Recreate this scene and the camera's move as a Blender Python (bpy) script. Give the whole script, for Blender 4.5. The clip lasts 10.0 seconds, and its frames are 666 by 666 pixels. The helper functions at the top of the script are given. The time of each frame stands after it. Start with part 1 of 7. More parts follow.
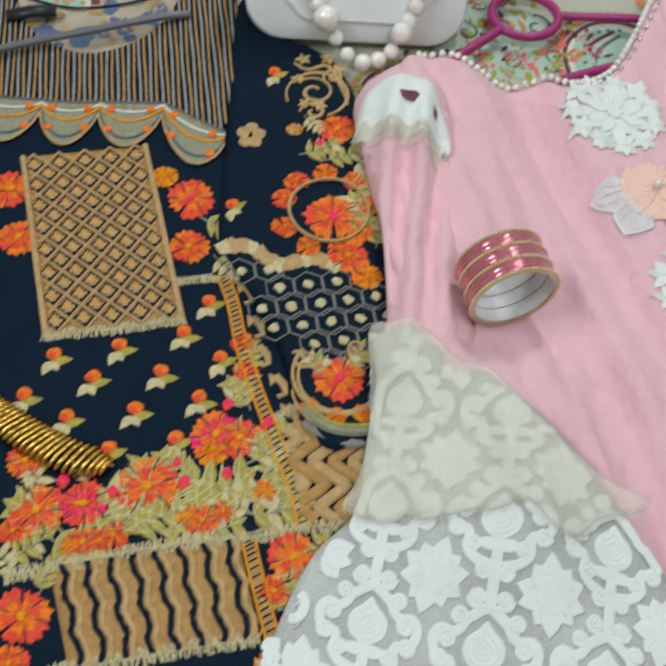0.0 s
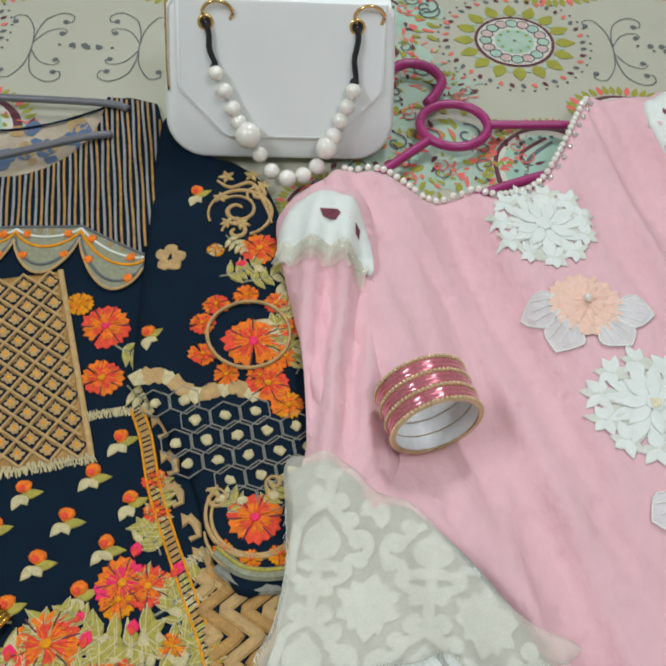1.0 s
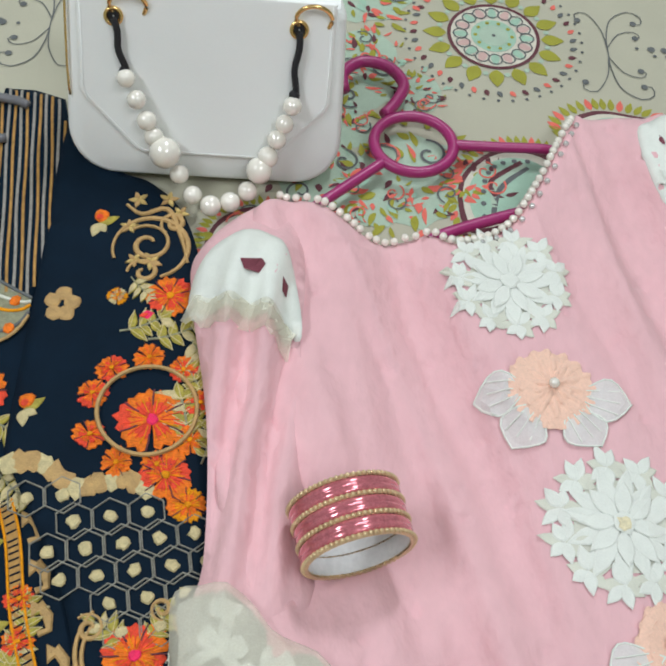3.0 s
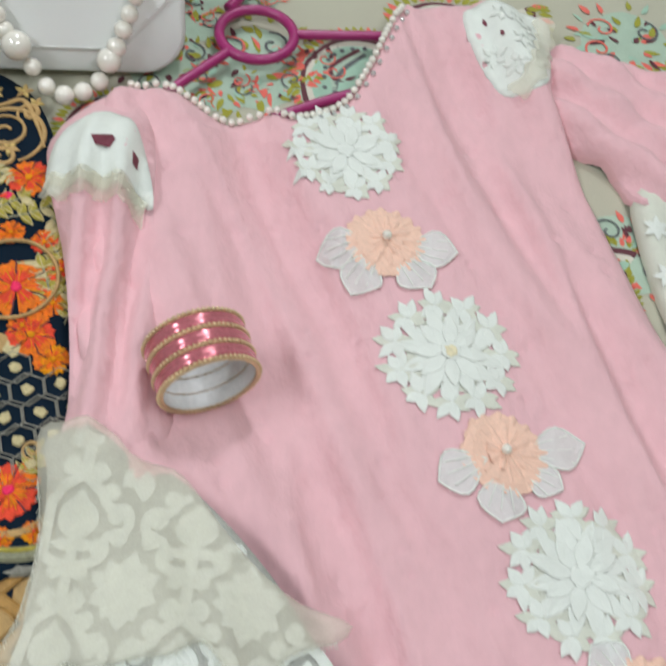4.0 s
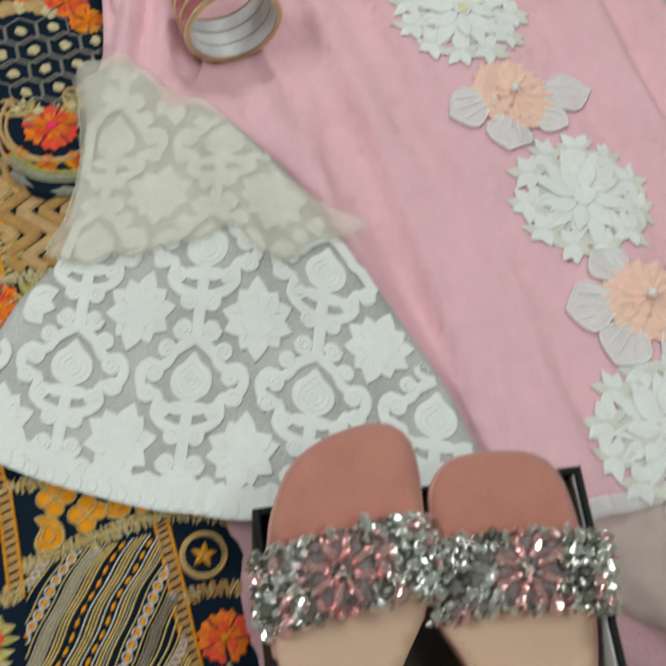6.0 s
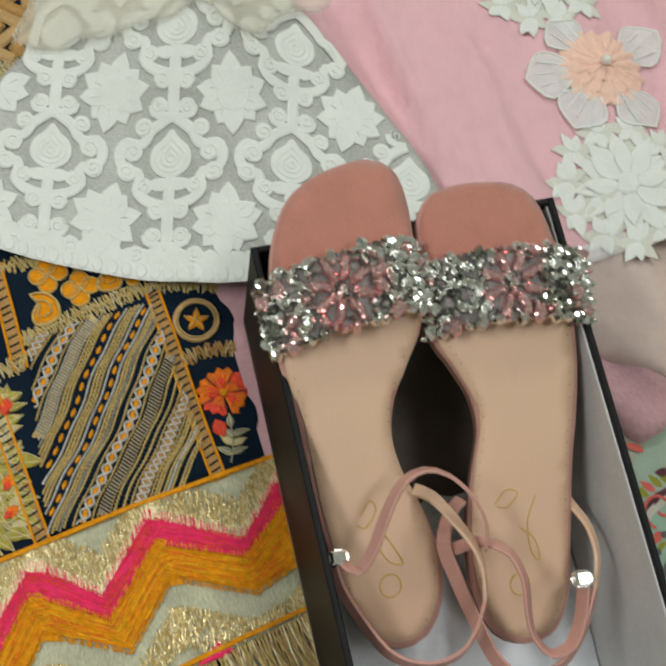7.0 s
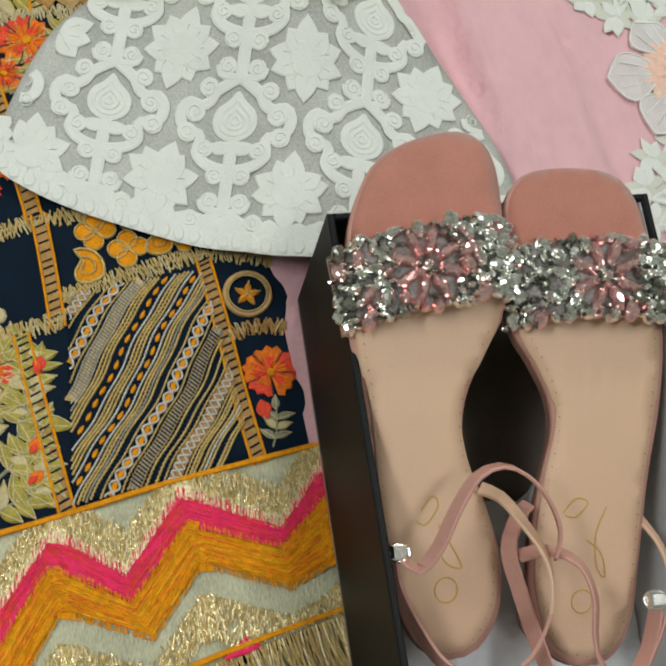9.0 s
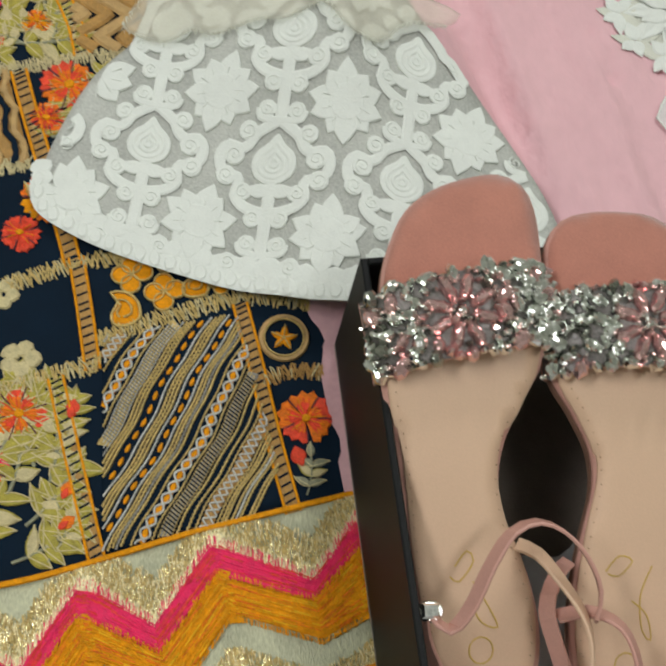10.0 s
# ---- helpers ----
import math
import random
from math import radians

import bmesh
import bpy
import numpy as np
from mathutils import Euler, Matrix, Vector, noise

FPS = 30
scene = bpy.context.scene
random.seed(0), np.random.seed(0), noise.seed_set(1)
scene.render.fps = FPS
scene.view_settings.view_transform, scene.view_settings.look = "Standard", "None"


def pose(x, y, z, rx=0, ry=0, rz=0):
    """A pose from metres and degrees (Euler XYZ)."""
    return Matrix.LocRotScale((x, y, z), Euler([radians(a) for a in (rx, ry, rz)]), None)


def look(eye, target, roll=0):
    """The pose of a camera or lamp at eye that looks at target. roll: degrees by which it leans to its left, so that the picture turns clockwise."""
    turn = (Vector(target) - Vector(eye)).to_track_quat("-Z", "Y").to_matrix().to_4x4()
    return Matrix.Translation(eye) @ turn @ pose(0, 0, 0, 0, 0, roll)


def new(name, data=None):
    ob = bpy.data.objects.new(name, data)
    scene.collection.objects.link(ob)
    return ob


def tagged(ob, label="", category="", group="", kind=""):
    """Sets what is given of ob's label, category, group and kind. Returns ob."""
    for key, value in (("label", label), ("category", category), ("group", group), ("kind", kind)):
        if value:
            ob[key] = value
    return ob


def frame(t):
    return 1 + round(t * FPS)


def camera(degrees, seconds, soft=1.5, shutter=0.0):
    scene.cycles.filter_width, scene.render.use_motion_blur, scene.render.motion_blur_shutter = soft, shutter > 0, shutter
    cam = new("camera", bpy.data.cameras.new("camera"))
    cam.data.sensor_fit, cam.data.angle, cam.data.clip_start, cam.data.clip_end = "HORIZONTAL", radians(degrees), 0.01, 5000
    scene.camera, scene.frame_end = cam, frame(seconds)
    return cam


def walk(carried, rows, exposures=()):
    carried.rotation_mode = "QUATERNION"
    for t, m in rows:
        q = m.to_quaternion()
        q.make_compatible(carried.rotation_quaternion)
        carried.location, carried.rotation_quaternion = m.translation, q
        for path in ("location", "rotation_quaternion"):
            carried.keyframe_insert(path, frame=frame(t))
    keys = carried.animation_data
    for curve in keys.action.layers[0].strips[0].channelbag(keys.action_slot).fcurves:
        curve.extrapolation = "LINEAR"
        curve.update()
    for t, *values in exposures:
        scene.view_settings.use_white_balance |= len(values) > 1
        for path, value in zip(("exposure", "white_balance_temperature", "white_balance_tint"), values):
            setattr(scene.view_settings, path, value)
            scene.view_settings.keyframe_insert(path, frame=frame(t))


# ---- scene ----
cam = camera(36.6, 10.0, soft=2.3, shutter=0.4)
PATH = [
    (0, (0.03, 0.0576, 0.6432), (0.0756, 1.356, -1.3752), 4.6),
    (0.5, (0.072, 0.0768, 0.6324), (0.1416, 1.506, -1.2948), 4.1),
    (1, (0.0852, 0.1092, 0.6396), (0.138, 1.5588, -1.2732), 3.0),
    (1.5, (0.1068, 0.1092, 0.6612), (0.1212, 1.5816, -1.2336), 1.6),
    (2, (0.126, 0.1716, 0.6528), (0.1968, 1.5864, -1.284), 5.2),
    (2.2, (0.1284, 0.2124, 0.6384), (0.2088, 1.566, -1.3416), 5.8),
    (3.3, (0.1248, 0.2796, 0.5988), (0.2712, 1.5564, -1.428), 9.7),
    (3.5, (0.1332, 0.2484, 0.5988), (0.3624, 1.5288, -1.4184), 12.0),
    (4, (0.1668, 0.1812, 0.6168), (0.4824, 1.392, -1.4316), 12.8),
    (4.5, (0.1848, 0.1356, 0.612), (0.4824, 1.2708, -1.4808), 12.7),
    (5, (0.1944, 0.0876, 0.588), (0.4584, 1.1784, -1.5336), 10.6),
    (5.5, (0.1836, 0.0312, 0.5928), (0.4212, 1.1196, -1.5324), 9.6),
    (6, (0.1728, -0.0012, 0.576), (0.3924, 1.0212, -1.5852), 9.5),
    (6.2, (0.1596, -0.0192, 0.5772), (0.3528, 0.9252, -1.6212), 8.8),
    (7.3, (0.1344, -0.0828, 0.5556), (0.57, 0.66, -1.6848), 22.7),
    (7.5, (0.1344, -0.084, 0.5424), (0.5868, 0.6576, -1.6956), 24.2),
    (8, (0.1272, -0.0852, 0.528), (0.6468, 0.6888, -1.6836), 27.3),
    (8.5, (0.114, -0.0864, 0.516), (0.5892, 0.6684, -1.7124), 27.3),
    (9, (0.1008, -0.0792, 0.5244), (0.5088, 0.7284, -1.698), 25.1),
    (9.5, (0.1104, -0.072, 0.5136), (0.48, 0.75, -1.71), 21.8),
    (10, (0.114, -0.072, 0.5172), (0.383, 0.8256, -1.6932), 16.2),
]
walk(cam, [(t, look(eye, target, roll)) for t, eye, target, roll in PATH], [(0, -0.26, 6300, 10), (1, -0.26, 6350, 10), (2, -0.16, 6400, 10), (4, -0.22, 6500, 10), (5.5, -0.38, 6600, 10), (6.2, -0.44, 6700, 10), (7.3, -0.36, 6950, 10), (10, -0.36, 6900, 10)])

# ---- light ----
world = bpy.data.worlds.new("room_air")
world.use_nodes = True
world.node_tree.nodes["Background"].inputs[0].default_value = (0.80, 0.90, 1.0, 1)
world.node_tree.nodes["Background"].inputs[1].default_value = 0.15
scene.world = world


def lamp(name, eye, target, sx, sy, watts, color):
    data = bpy.data.lights.new(name, "AREA")
    data.shape, data.size, data.size_y, data.energy, data.color = "RECTANGLE", sx, sy, watts, color
    ob = new(name, data)
    ob.matrix_world = look(eye, target)
    return tagged(ob, "unseen area lamp above the bed", "lamp")


# lamps out of view, placed to suit the shadows and bangle streaks
lamp("unseen_lamp", (-1.05, 0.15, 1.85), (0.1, 0.4, 0), 1.0, 0.30, 20, (0.95, 1.0, 1.07))
lamp("unseen_lamp", (0.50, 1.9, 2.2), (0.1, 0.4, 0), 0.14, 0.8, 32, (0.95, 1.0, 1.07))
# near lamp added to brighten the bag and the insoles
lamp("unseen_lamp", (0.75, -0.15, 1.95), (0.1, 0.4, 0), 1.0, 0.22, 12, (0.95, 1.0, 1.07))

# ---- tools ----
from mathutils import geometry

TAU = 2 * math.pi


def mat(name, color, rough=0.7, metal=0.0, vary=0.15, scale=70.0, bump=0.25, fine=900.0, sheen=0.0, depth=0.0006, stretch=(1, 1, 1), coat=0.0, spec=0.5):
    m = bpy.data.materials.new(name)
    m.use_nodes = True
    nt = m.node_tree
    b = nt.nodes["Principled BSDF"]
    co = nt.nodes.new("ShaderNodeTexCoord")
    mp = nt.nodes.new("ShaderNodeMapping")
    mp.inputs["Scale"].default_value = stretch
    nt.links.new(co.outputs["Object"], mp.inputs[0])
    n1, n2 = nt.nodes.new("ShaderNodeTexNoise"), nt.nodes.new("ShaderNodeTexNoise")
    n1.inputs["Scale"].default_value, n1.inputs["Detail"].default_value = scale, 3
    n2.inputs["Scale"].default_value, n2.inputs["Detail"].default_value = fine, 2
    nt.links.new(co.outputs["Object"], n1.inputs[0])
    nt.links.new(mp.outputs[0], n2.inputs[0])
    add = nt.nodes.new("ShaderNodeMath")
    nt.links.new(n1.outputs[0], add.inputs[0])
    nt.links.new(n2.outputs[0], add.inputs[1])
    ramp = nt.nodes.new("ShaderNodeMapRange")
    ramp.inputs[1].default_value, ramp.inputs[2].default_value = 0.6, 1.4
    ramp.inputs[3].default_value, ramp.inputs[4].default_value = 1 - vary, 1 + vary
    nt.links.new(add.outputs[0], ramp.inputs[0])
    mix = nt.nodes.new("ShaderNodeVectorMath")
    mix.operation = "SCALE"
    mix.inputs[0].default_value = color
    nt.links.new(ramp.outputs[0], mix.inputs["Scale"])
    nt.links.new(mix.outputs[0], b.inputs["Base Color"])
    b.inputs["Roughness"].default_value, b.inputs["Metallic"].default_value = rough, metal
    b.inputs["Sheen Weight"].default_value = sheen
    b.inputs["Coat Weight"].default_value = coat
    b.inputs["Specular IOR Level"].default_value = spec
    if bump:
        bp = nt.nodes.new("ShaderNodeBump")
        bp.inputs["Strength"].default_value, bp.inputs["Distance"].default_value = bump, depth
        nt.links.new(n2.outputs[0], bp.inputs["Height"])
        nt.links.new(bp.outputs[0], b.inputs["Normal"])
    return m


def veil(name, color, clear, rough=0.6):
    """A sheer woven cloth: a mix of clear and cloth, threads at two scales."""
    m = mat(name, color, rough, vary=0.1, bump=0.2)
    nt = m.node_tree
    tr, mx = nt.nodes.new("ShaderNodeBsdfTransparent"), nt.nodes.new("ShaderNodeMixShader")
    mx.inputs[0].default_value = clear
    nt.links.new(nt.nodes["Principled BSDF"].outputs[0], mx.inputs[1])
    nt.links.new(tr.outputs[0], mx.inputs[2])
    nt.links.new(mx.outputs[0], nt.nodes["Material Output"].inputs[0])
    return m


class Geo:
    """Collects faces for one mesh."""

    def __init__(self):
        self.v, self.f, self.m, self.mats, self.smooth = [], [], [], [], []

    def slot(self, material):
        if material not in self.mats:
            self.mats.append(material)
        return self.mats.index(material)

    def put(self, verts, faces, material, smooth=True):
        o, s = len(self.v), self.slot(material)
        self.v += [tuple(p) for p in verts]
        for f in faces:
            self.f.append([i + o for i in f])
            self.m.append(s)
            self.smooth.append(smooth)
        return self

    def rings(self, rings, material, closed=True, cap=True, smooth=True):
        """Skins a row of rings of equal length."""
        n = len(rings[0])
        faces = []
        for i in range(len(rings) - 1):
            for j in range(n if closed else n - 1):
                k = (j + 1) % n
                faces.append((i * n + j, i * n + k, (i + 1) * n + k, (i + 1) * n + j))
        if cap and closed:
            faces.append(tuple(range(n))[::-1])
            faces.append(tuple((len(rings) - 1) * n + j for j in range(n)))
        return self.put([p for r in rings for p in r], faces, material, smooth)

    def tube(self, path, r, material, seg=8, flat=1.0, closed=False):
        pts = [Vector(p) for p in path]
        rings = []
        n = len(pts)
        for i, p in enumerate(pts):
            a = pts[(i - 1) % n] if closed else pts[max(i - 1, 0)]
            b = pts[(i + 1) % n] if closed else pts[min(i + 1, n - 1)]
            d = (b - a).normalized()
            side = d.cross(Vector((0, 0, 1)))
            side = side.normalized() if side.length > 1e-6 else Vector((1, 0, 0))
            up = side.cross(d)
            rr = r(i / (n - 1)) if callable(r) else r
            rings.append([p + side * math.cos(TAU * k / seg) * rr + up * math.sin(TAU * k / seg) * rr * flat for k in range(seg)])
        if closed:
            rings.append(rings[0])
        return self.rings(rings, material, cap=not closed)

    def ball(self, c, r, material, seg=12, rows=8, squash=1.0):
        rings = []
        for i in range(rows + 1):
            a = math.pi * i / rows
            q = max(math.sin(a), 0.02) * r
            rings.append([(c[0] + q * math.cos(TAU * k / seg), c[1] + q * math.sin(TAU * k / seg), c[2] - r * squash * math.cos(a)) for k in range(seg)])
        return self.rings(rings, material)

    def pad(self, outline, h, material, lift=0.0005, thick=0.0012, inset=0.78):
        """A raised patch of stitching on the ground h."""
        n = len(outline)
        cx, cy = sum(p[0] for p in outline) / n, sum(p[1] for p in outline) / n
        verts = [(x, y, h(x, y) + lift) for x, y in outline]
        mid = [(cx + (x - cx) * inset, cy + (y - cy) * inset) for x, y in outline]
        verts += [(x, y, h(x, y) + lift + thick * 0.6) for x, y in mid]
        verts.append((cx, cy, h(cx, cy) + lift + thick * 0.66))
        faces = [(i, (i + 1) % n, n + (i + 1) % n, n + i) for i in range(n)]
        faces += [(n + i, n + (i + 1) % n, 2 * n) for i in range(n)]
        return self.put(verts, faces, material, False)

    def ribbon(self, path, width, h, material, lift=0.0004, thick=0.0006):
        """A flat raised strip along a path on the ground h."""
        rows = []
        n = len(path)
        for i, (x, y) in enumerate(path):
            a, b = path[max(i - 1, 0)], path[min(i + 1, n - 1)]
            d = Vector((b[0] - a[0], b[1] - a[1]))
            d = d.normalized() if d.length else Vector((1, 0))
            w = (width(i / max(n - 1, 1)) if callable(width) else width) / 2
            row = []
            for q, e in ((-1, 0), (-0.6, 1), (0.6, 1), (1, 0)):
                px, py = x - d.y * w * q, y + d.x * w * q
                row.append((px, py, h(px, py) + lift + thick * e))
            rows.append(row)
        return self.rings(rows, material, closed=False, cap=False, smooth=False)

    def mesh(self, name):
        me = bpy.data.meshes.new(name)
        me.from_pydata(self.v, [], self.f)
        for m in self.mats:
            me.materials.append(m)
        me.polygons.foreach_set("material_index", self.m)
        me.polygons.foreach_set("use_smooth", self.smooth)
        me.update()
        return me


def thing(name, label, category, group="", kind="", at=(0, 0, 0)):
    ob = new(name)
    ob.location = at
    return tagged(ob, label, category, group, kind)


def part(name, geo, parent=None, label=""):
    ob = new(name, geo.mesh(name))
    if parent:
        ob.parent = parent
    if label:
        ob["label"] = label
    return ob


def spline(points, step=0.006, closed=False):
    """A smooth line through points (any dimension), sampled about every step metres."""
    p = [Vector(q) for q in points]
    n = len(p)
    out = []
    for i in range(n if closed else n - 1):
        a, b = p[i], p[(i + 1) % n]
        z = p[i - 1] if closed or i else a
        c = p[(i + 2) % n] if closed or i + 2 < n else b
        k = max(2, int((b - a).length / step))
        for j in range(k):
            t = j / k
            out.append(0.5 * (2 * a + (b - z) * t + (2 * z - 5 * a + 4 * b - c) * t * t + (3 * a - z - 3 * b + c) * t ** 3))
    if not closed:
        out.append(p[-1])
    return [tuple(q) for q in out]


def inside(x, y, poly):
    c = False
    j = len(poly) - 1
    for i in range(len(poly)):
        xi, yi = poly[i]
        xj, yj = poly[j]
        if (yi > y) != (yj > y) and x < (xj - xi) * (y - yi) / (yj - yi) + xi:
            c = not c
        j = i
    return c


def cloth(geo, outline, h, step, material, thick=0.002, roll=0.004, hem=0.5):
    """A laid cloth within outline, at the height h(x, y), its edge rolled down."""
    out = np.array([(p[0], p[1]) for p in outline])
    xs, ys = np.arange(out[:, 0].min(), out[:, 0].max(), step), np.arange(out[:, 1].min(), out[:, 1].max(), step)
    gx, gy = np.meshgrid(xs, ys)
    pts = np.stack([gx.ravel(), gy.ravel()], 1) + (np.random.rand(gx.size, 2) - 0.5) * step * 0.5
    seg_a, seg_b = out, np.roll(out, -1, 0)
    keep, dist = [], []
    d = seg_b - seg_a
    ll = (d ** 2).sum(1) + 1e-12
    for p in pts:
        t = np.clip(((p - seg_a) * d).sum(1) / ll, 0, 1)
        q = np.sqrt(((seg_a + d * t[:, None] - p) ** 2).sum(1).min())
        if q > step * 0.45 and inside(p[0], p[1], outline):
            keep.append((p[0], p[1]))
            dist.append(q)
    n = len(outline)
    allp = [Vector((p[0], p[1])) for p in outline] + [Vector(p) for p in keep]
    vo, _, fo, _, _, _ = geometry.delaunay_2d_cdt(allp, [], [list(range(n))], 1, 1e-7)
    look_up = {(round(p[0], 6), round(p[1], 6)): q for p, q in zip(keep, dist)}
    verts = []
    edge = set()
    for i, p in enumerate(vo):
        q = look_up.get((round(p.x, 6), round(p.y, 6)), 0.0)
        if q == 0.0:
            edge.add(i)
        drop = max(0.0, 1 - q / (roll * 2)) ** 2 * roll * hem
        verts.append((p.x, p.y, h(p.x, p.y) - drop))
    faces = [tuple(f) for f in fo]
    count = {}
    for f in faces:
        for a, b in zip(f, f[1:] + f[:1]):
            count[(a, b)] = 1
    base = len(verts)
    low = {}
    for a, b in list(count):
        if (b, a) not in count:
            for v in (a, b):
                if v not in low:
                    low[v] = len(verts)
                    verts.append((verts[v][0], verts[v][1], verts[v][2] - thick))
            faces.append((b, a, low[a], low[b]))
    return geo.put(verts, faces, material)


def arc(cx, cy, r, a0, a1, n=16, ry=None, turn=0.0):
    ry = r if ry is None else ry
    c, s = math.cos(turn), math.sin(turn)
    out = []
    for i in range(n + 1):
        a = a0 + (a1 - a0) * i / n
        x, y = r * math.cos(a), ry * math.sin(a)
        out.append((cx + x * c - y * s, cy + x * s + y * c))
    return out


def disc(cx, cy, r, n=14, wob=0.0, ry=None, turn=0.0):
    pts = arc(cx, cy, r, 0, TAU, n, ry, turn)[:-1]
    if wob:
        pts = [(cx + (x - cx) * (1 + random.uniform(-wob, wob)), cy + (y - cy) * (1 + random.uniform(-wob, wob))) for x, y in pts]
    return pts


def leaf(cx, cy, length, width, a, bend=0.0, n=7, tip=1.0):
    """The outline of a petal or leaf that starts at (cx, cy) and points along a."""
    left, right = [], []
    for i in range(n + 1):
        t = i / n
        w = width / 2 * math.sin(math.pi * t ** (0.8 * tip)) if tip else width / 2
        b = bend * t * t * length
        left.append((t * length, b + w))
        right.append((t * length, b - w))
    pts = left + right[-2:0:-1]
    c, s = math.cos(a), math.sin(a)
    return [(cx + x * c - y * s, cy + x * s + y * c) for x, y in pts]


def spiral(cx, cy, r0, r1, a0, turns, n=26):
    return [(cx + (r0 + (r1 - r0) * i / n) * math.cos(a0 + TAU * turns * i / n), cy + (r0 + (r1 - r0) * i / n) * math.sin(a0 + TAU * turns * i / n)) for i in range(n + 1)]


def wav(x, y, s, seed=0.0):
    return noise.noise(Vector((x * s, y * s, seed)))


def gauss(x, y, cx, cy, sx, sy):
    return math.exp(-((x - cx) / sx) ** 2 - ((y - cy) / sy) ** 2)


# ---- materials ----
SHEET = mat("sheet_cotton", (0.48, 0.465, 0.355), 0.85, vary=0.06, scale=14, bump=0.25, fine=1100, sheen=0.1)
TEAL = mat("print_teal", (0.36, 0.55, 0.42), 0.85, vary=0.12)
MINT = mat("print_mint", (0.42, 0.54, 0.42), 0.85, vary=0.1)
CORAL = mat("print_coral", (0.78, 0.16, 0.12), 0.85, vary=0.12)
OLIVE = mat("print_olive", (0.34, 0.33, 0.04), 0.85, vary=0.15)
PLUM = mat("print_plum", (0.13, 0.04, 0.05), 0.85, vary=0.2)
INK = mat("print_ink", (0.13, 0.14, 0.14), 0.85, vary=0.2)
BLUSH = mat("print_blush", (0.62, 0.42, 0.38), 0.85, vary=0.1)
CREAMP = mat("print_cream", (0.66, 0.63, 0.52), 0.85, vary=0.1)
NAVY = mat("navy_crepe", (0.002, 0.011, 0.024), 0.8, vary=0.25, scale=40, bump=0.3, fine=1500, spec=0.15)
TAN = mat("tan_thread", (0.46, 0.25, 0.065), 0.6, vary=0.35, scale=160, bump=0.8, fine=1400, depth=0.001, stretch=(1, 0.25, 1))
TANL = mat("light_tan_thread", (0.54, 0.34, 0.13), 0.6, vary=0.3, scale=160, bump=0.7, fine=1400, depth=0.001)
ORANGE = mat("orange_thread", (0.86, 0.19, 0.012), 0.55, spec=0.25, vary=0.4, scale=240, bump=0.8, fine=1300, depth=0.001, stretch=(0.3, 1, 1))
CORALT = mat("coral_thread", (0.86, 0.08, 0.035), 0.55, spec=0.25, vary=0.35, scale=240, bump=0.8, fine=1300, depth=0.001)
PINKT = mat("hot_pink_thread", (0.95, 0.015, 0.12), 0.5, vary=0.25, scale=240, bump=0.8, fine=1300, depth=0.001)
AMBER = mat("amber_thread", (0.86, 0.33, 0.006), 0.6, spec=0.2, vary=0.3, scale=240, bump=0.8, fine=1300, depth=0.001)
YELLOWT = mat("yellow_thread", (0.90, 0.48, 0.02), 0.6, spec=0.2, vary=0.3, scale=240, bump=0.8, fine=1300, depth=0.001)
LEAFT = mat("olive_thread", (0.43, 0.36, 0.05), 0.5, vary=0.4, scale=240, bump=0.8, fine=1300, depth=0.001)
CREAMT = mat("cream_thread", (0.64, 0.54, 0.28), 0.5, vary=0.3, scale=240, bump=0.8, fine=1300, depth=0.001)
GREYT = mat("grey_thread", (0.28, 0.27, 0.22), 0.5, vary=0.35, scale=240, bump=0.8, fine=1300, depth=0.001)
ROPE = mat("pale_grey_rope", (0.36, 0.34, 0.30), 0.6, vary=0.45, scale=420, bump=0.9, fine=1500, depth=0.001)
SAGE = mat("sage_thread", (0.30, 0.30, 0.19), 0.6, vary=0.3, scale=240, bump=0.8, fine=1300, depth=0.001)
GOLD = mat("gold_thread", (0.66, 0.48, 0.17), 0.4, metal=0.2, vary=0.45, scale=400, bump=0.9, fine=1500, depth=0.001)
# paler gold for the woven flecks; its brightness also paints their glint
FLECK = mat("gold_fleck_glint", (0.88, 0.76, 0.44), 0.35, metal=0.25, vary=0.4, scale=500, bump=0.5)
SHINE = mat("shiny_gold_strand", (0.95, 0.80, 0.45), 0.25, metal=0.85, vary=0.3, scale=500, bump=0.5)
SILVER = mat("silver_thread", (0.66, 0.66, 0.61), 0.4, metal=0.15, vary=0.4, scale=400, bump=0.9, fine=1500, depth=0.001)
TISSUE = mat("pale_green_tissue", (0.50, 0.50, 0.33), 0.5, metal=0.1, vary=0.35, scale=50, bump=0.7, fine=1200, depth=0.001, stretch=(1, 0.3, 1))
PINK = mat("pink_crepe", (0.815, 0.487, 0.512), 0.8, vary=0.05, scale=24, bump=0.36, fine=130, sheen=0.2, depth=0.004, stretch=(1, 0.55, 1))
MAUVE = mat("mauve_pink_cloth", (0.62, 0.36, 0.38), 0.8, vary=0.1, scale=30, bump=0.4, fine=300, sheen=0.2, depth=0.0015)
LACE = mat("white_lace", (0.80, 0.83, 0.76), 0.75, vary=0.06, scale=90, bump=0.5, fine=1100)
LACE2 = mat("ivory_lace", (0.70, 0.71, 0.60), 0.75, vary=0.08, scale=90, bump=0.5, fine=1100)
# net under the lace; its grey paints the shade in the gaps
LINING = mat("shaded_net_lining", (0.49, 0.50, 0.45), 0.85, vary=0.34, scale=20, bump=0.5, fine=900)
ORGANZA = veil("ivory_organza", (0.84, 0.80, 0.64), 0.56)
PETAL = veil("white_organza_petal", (0.88, 0.87, 0.84), 0.30)
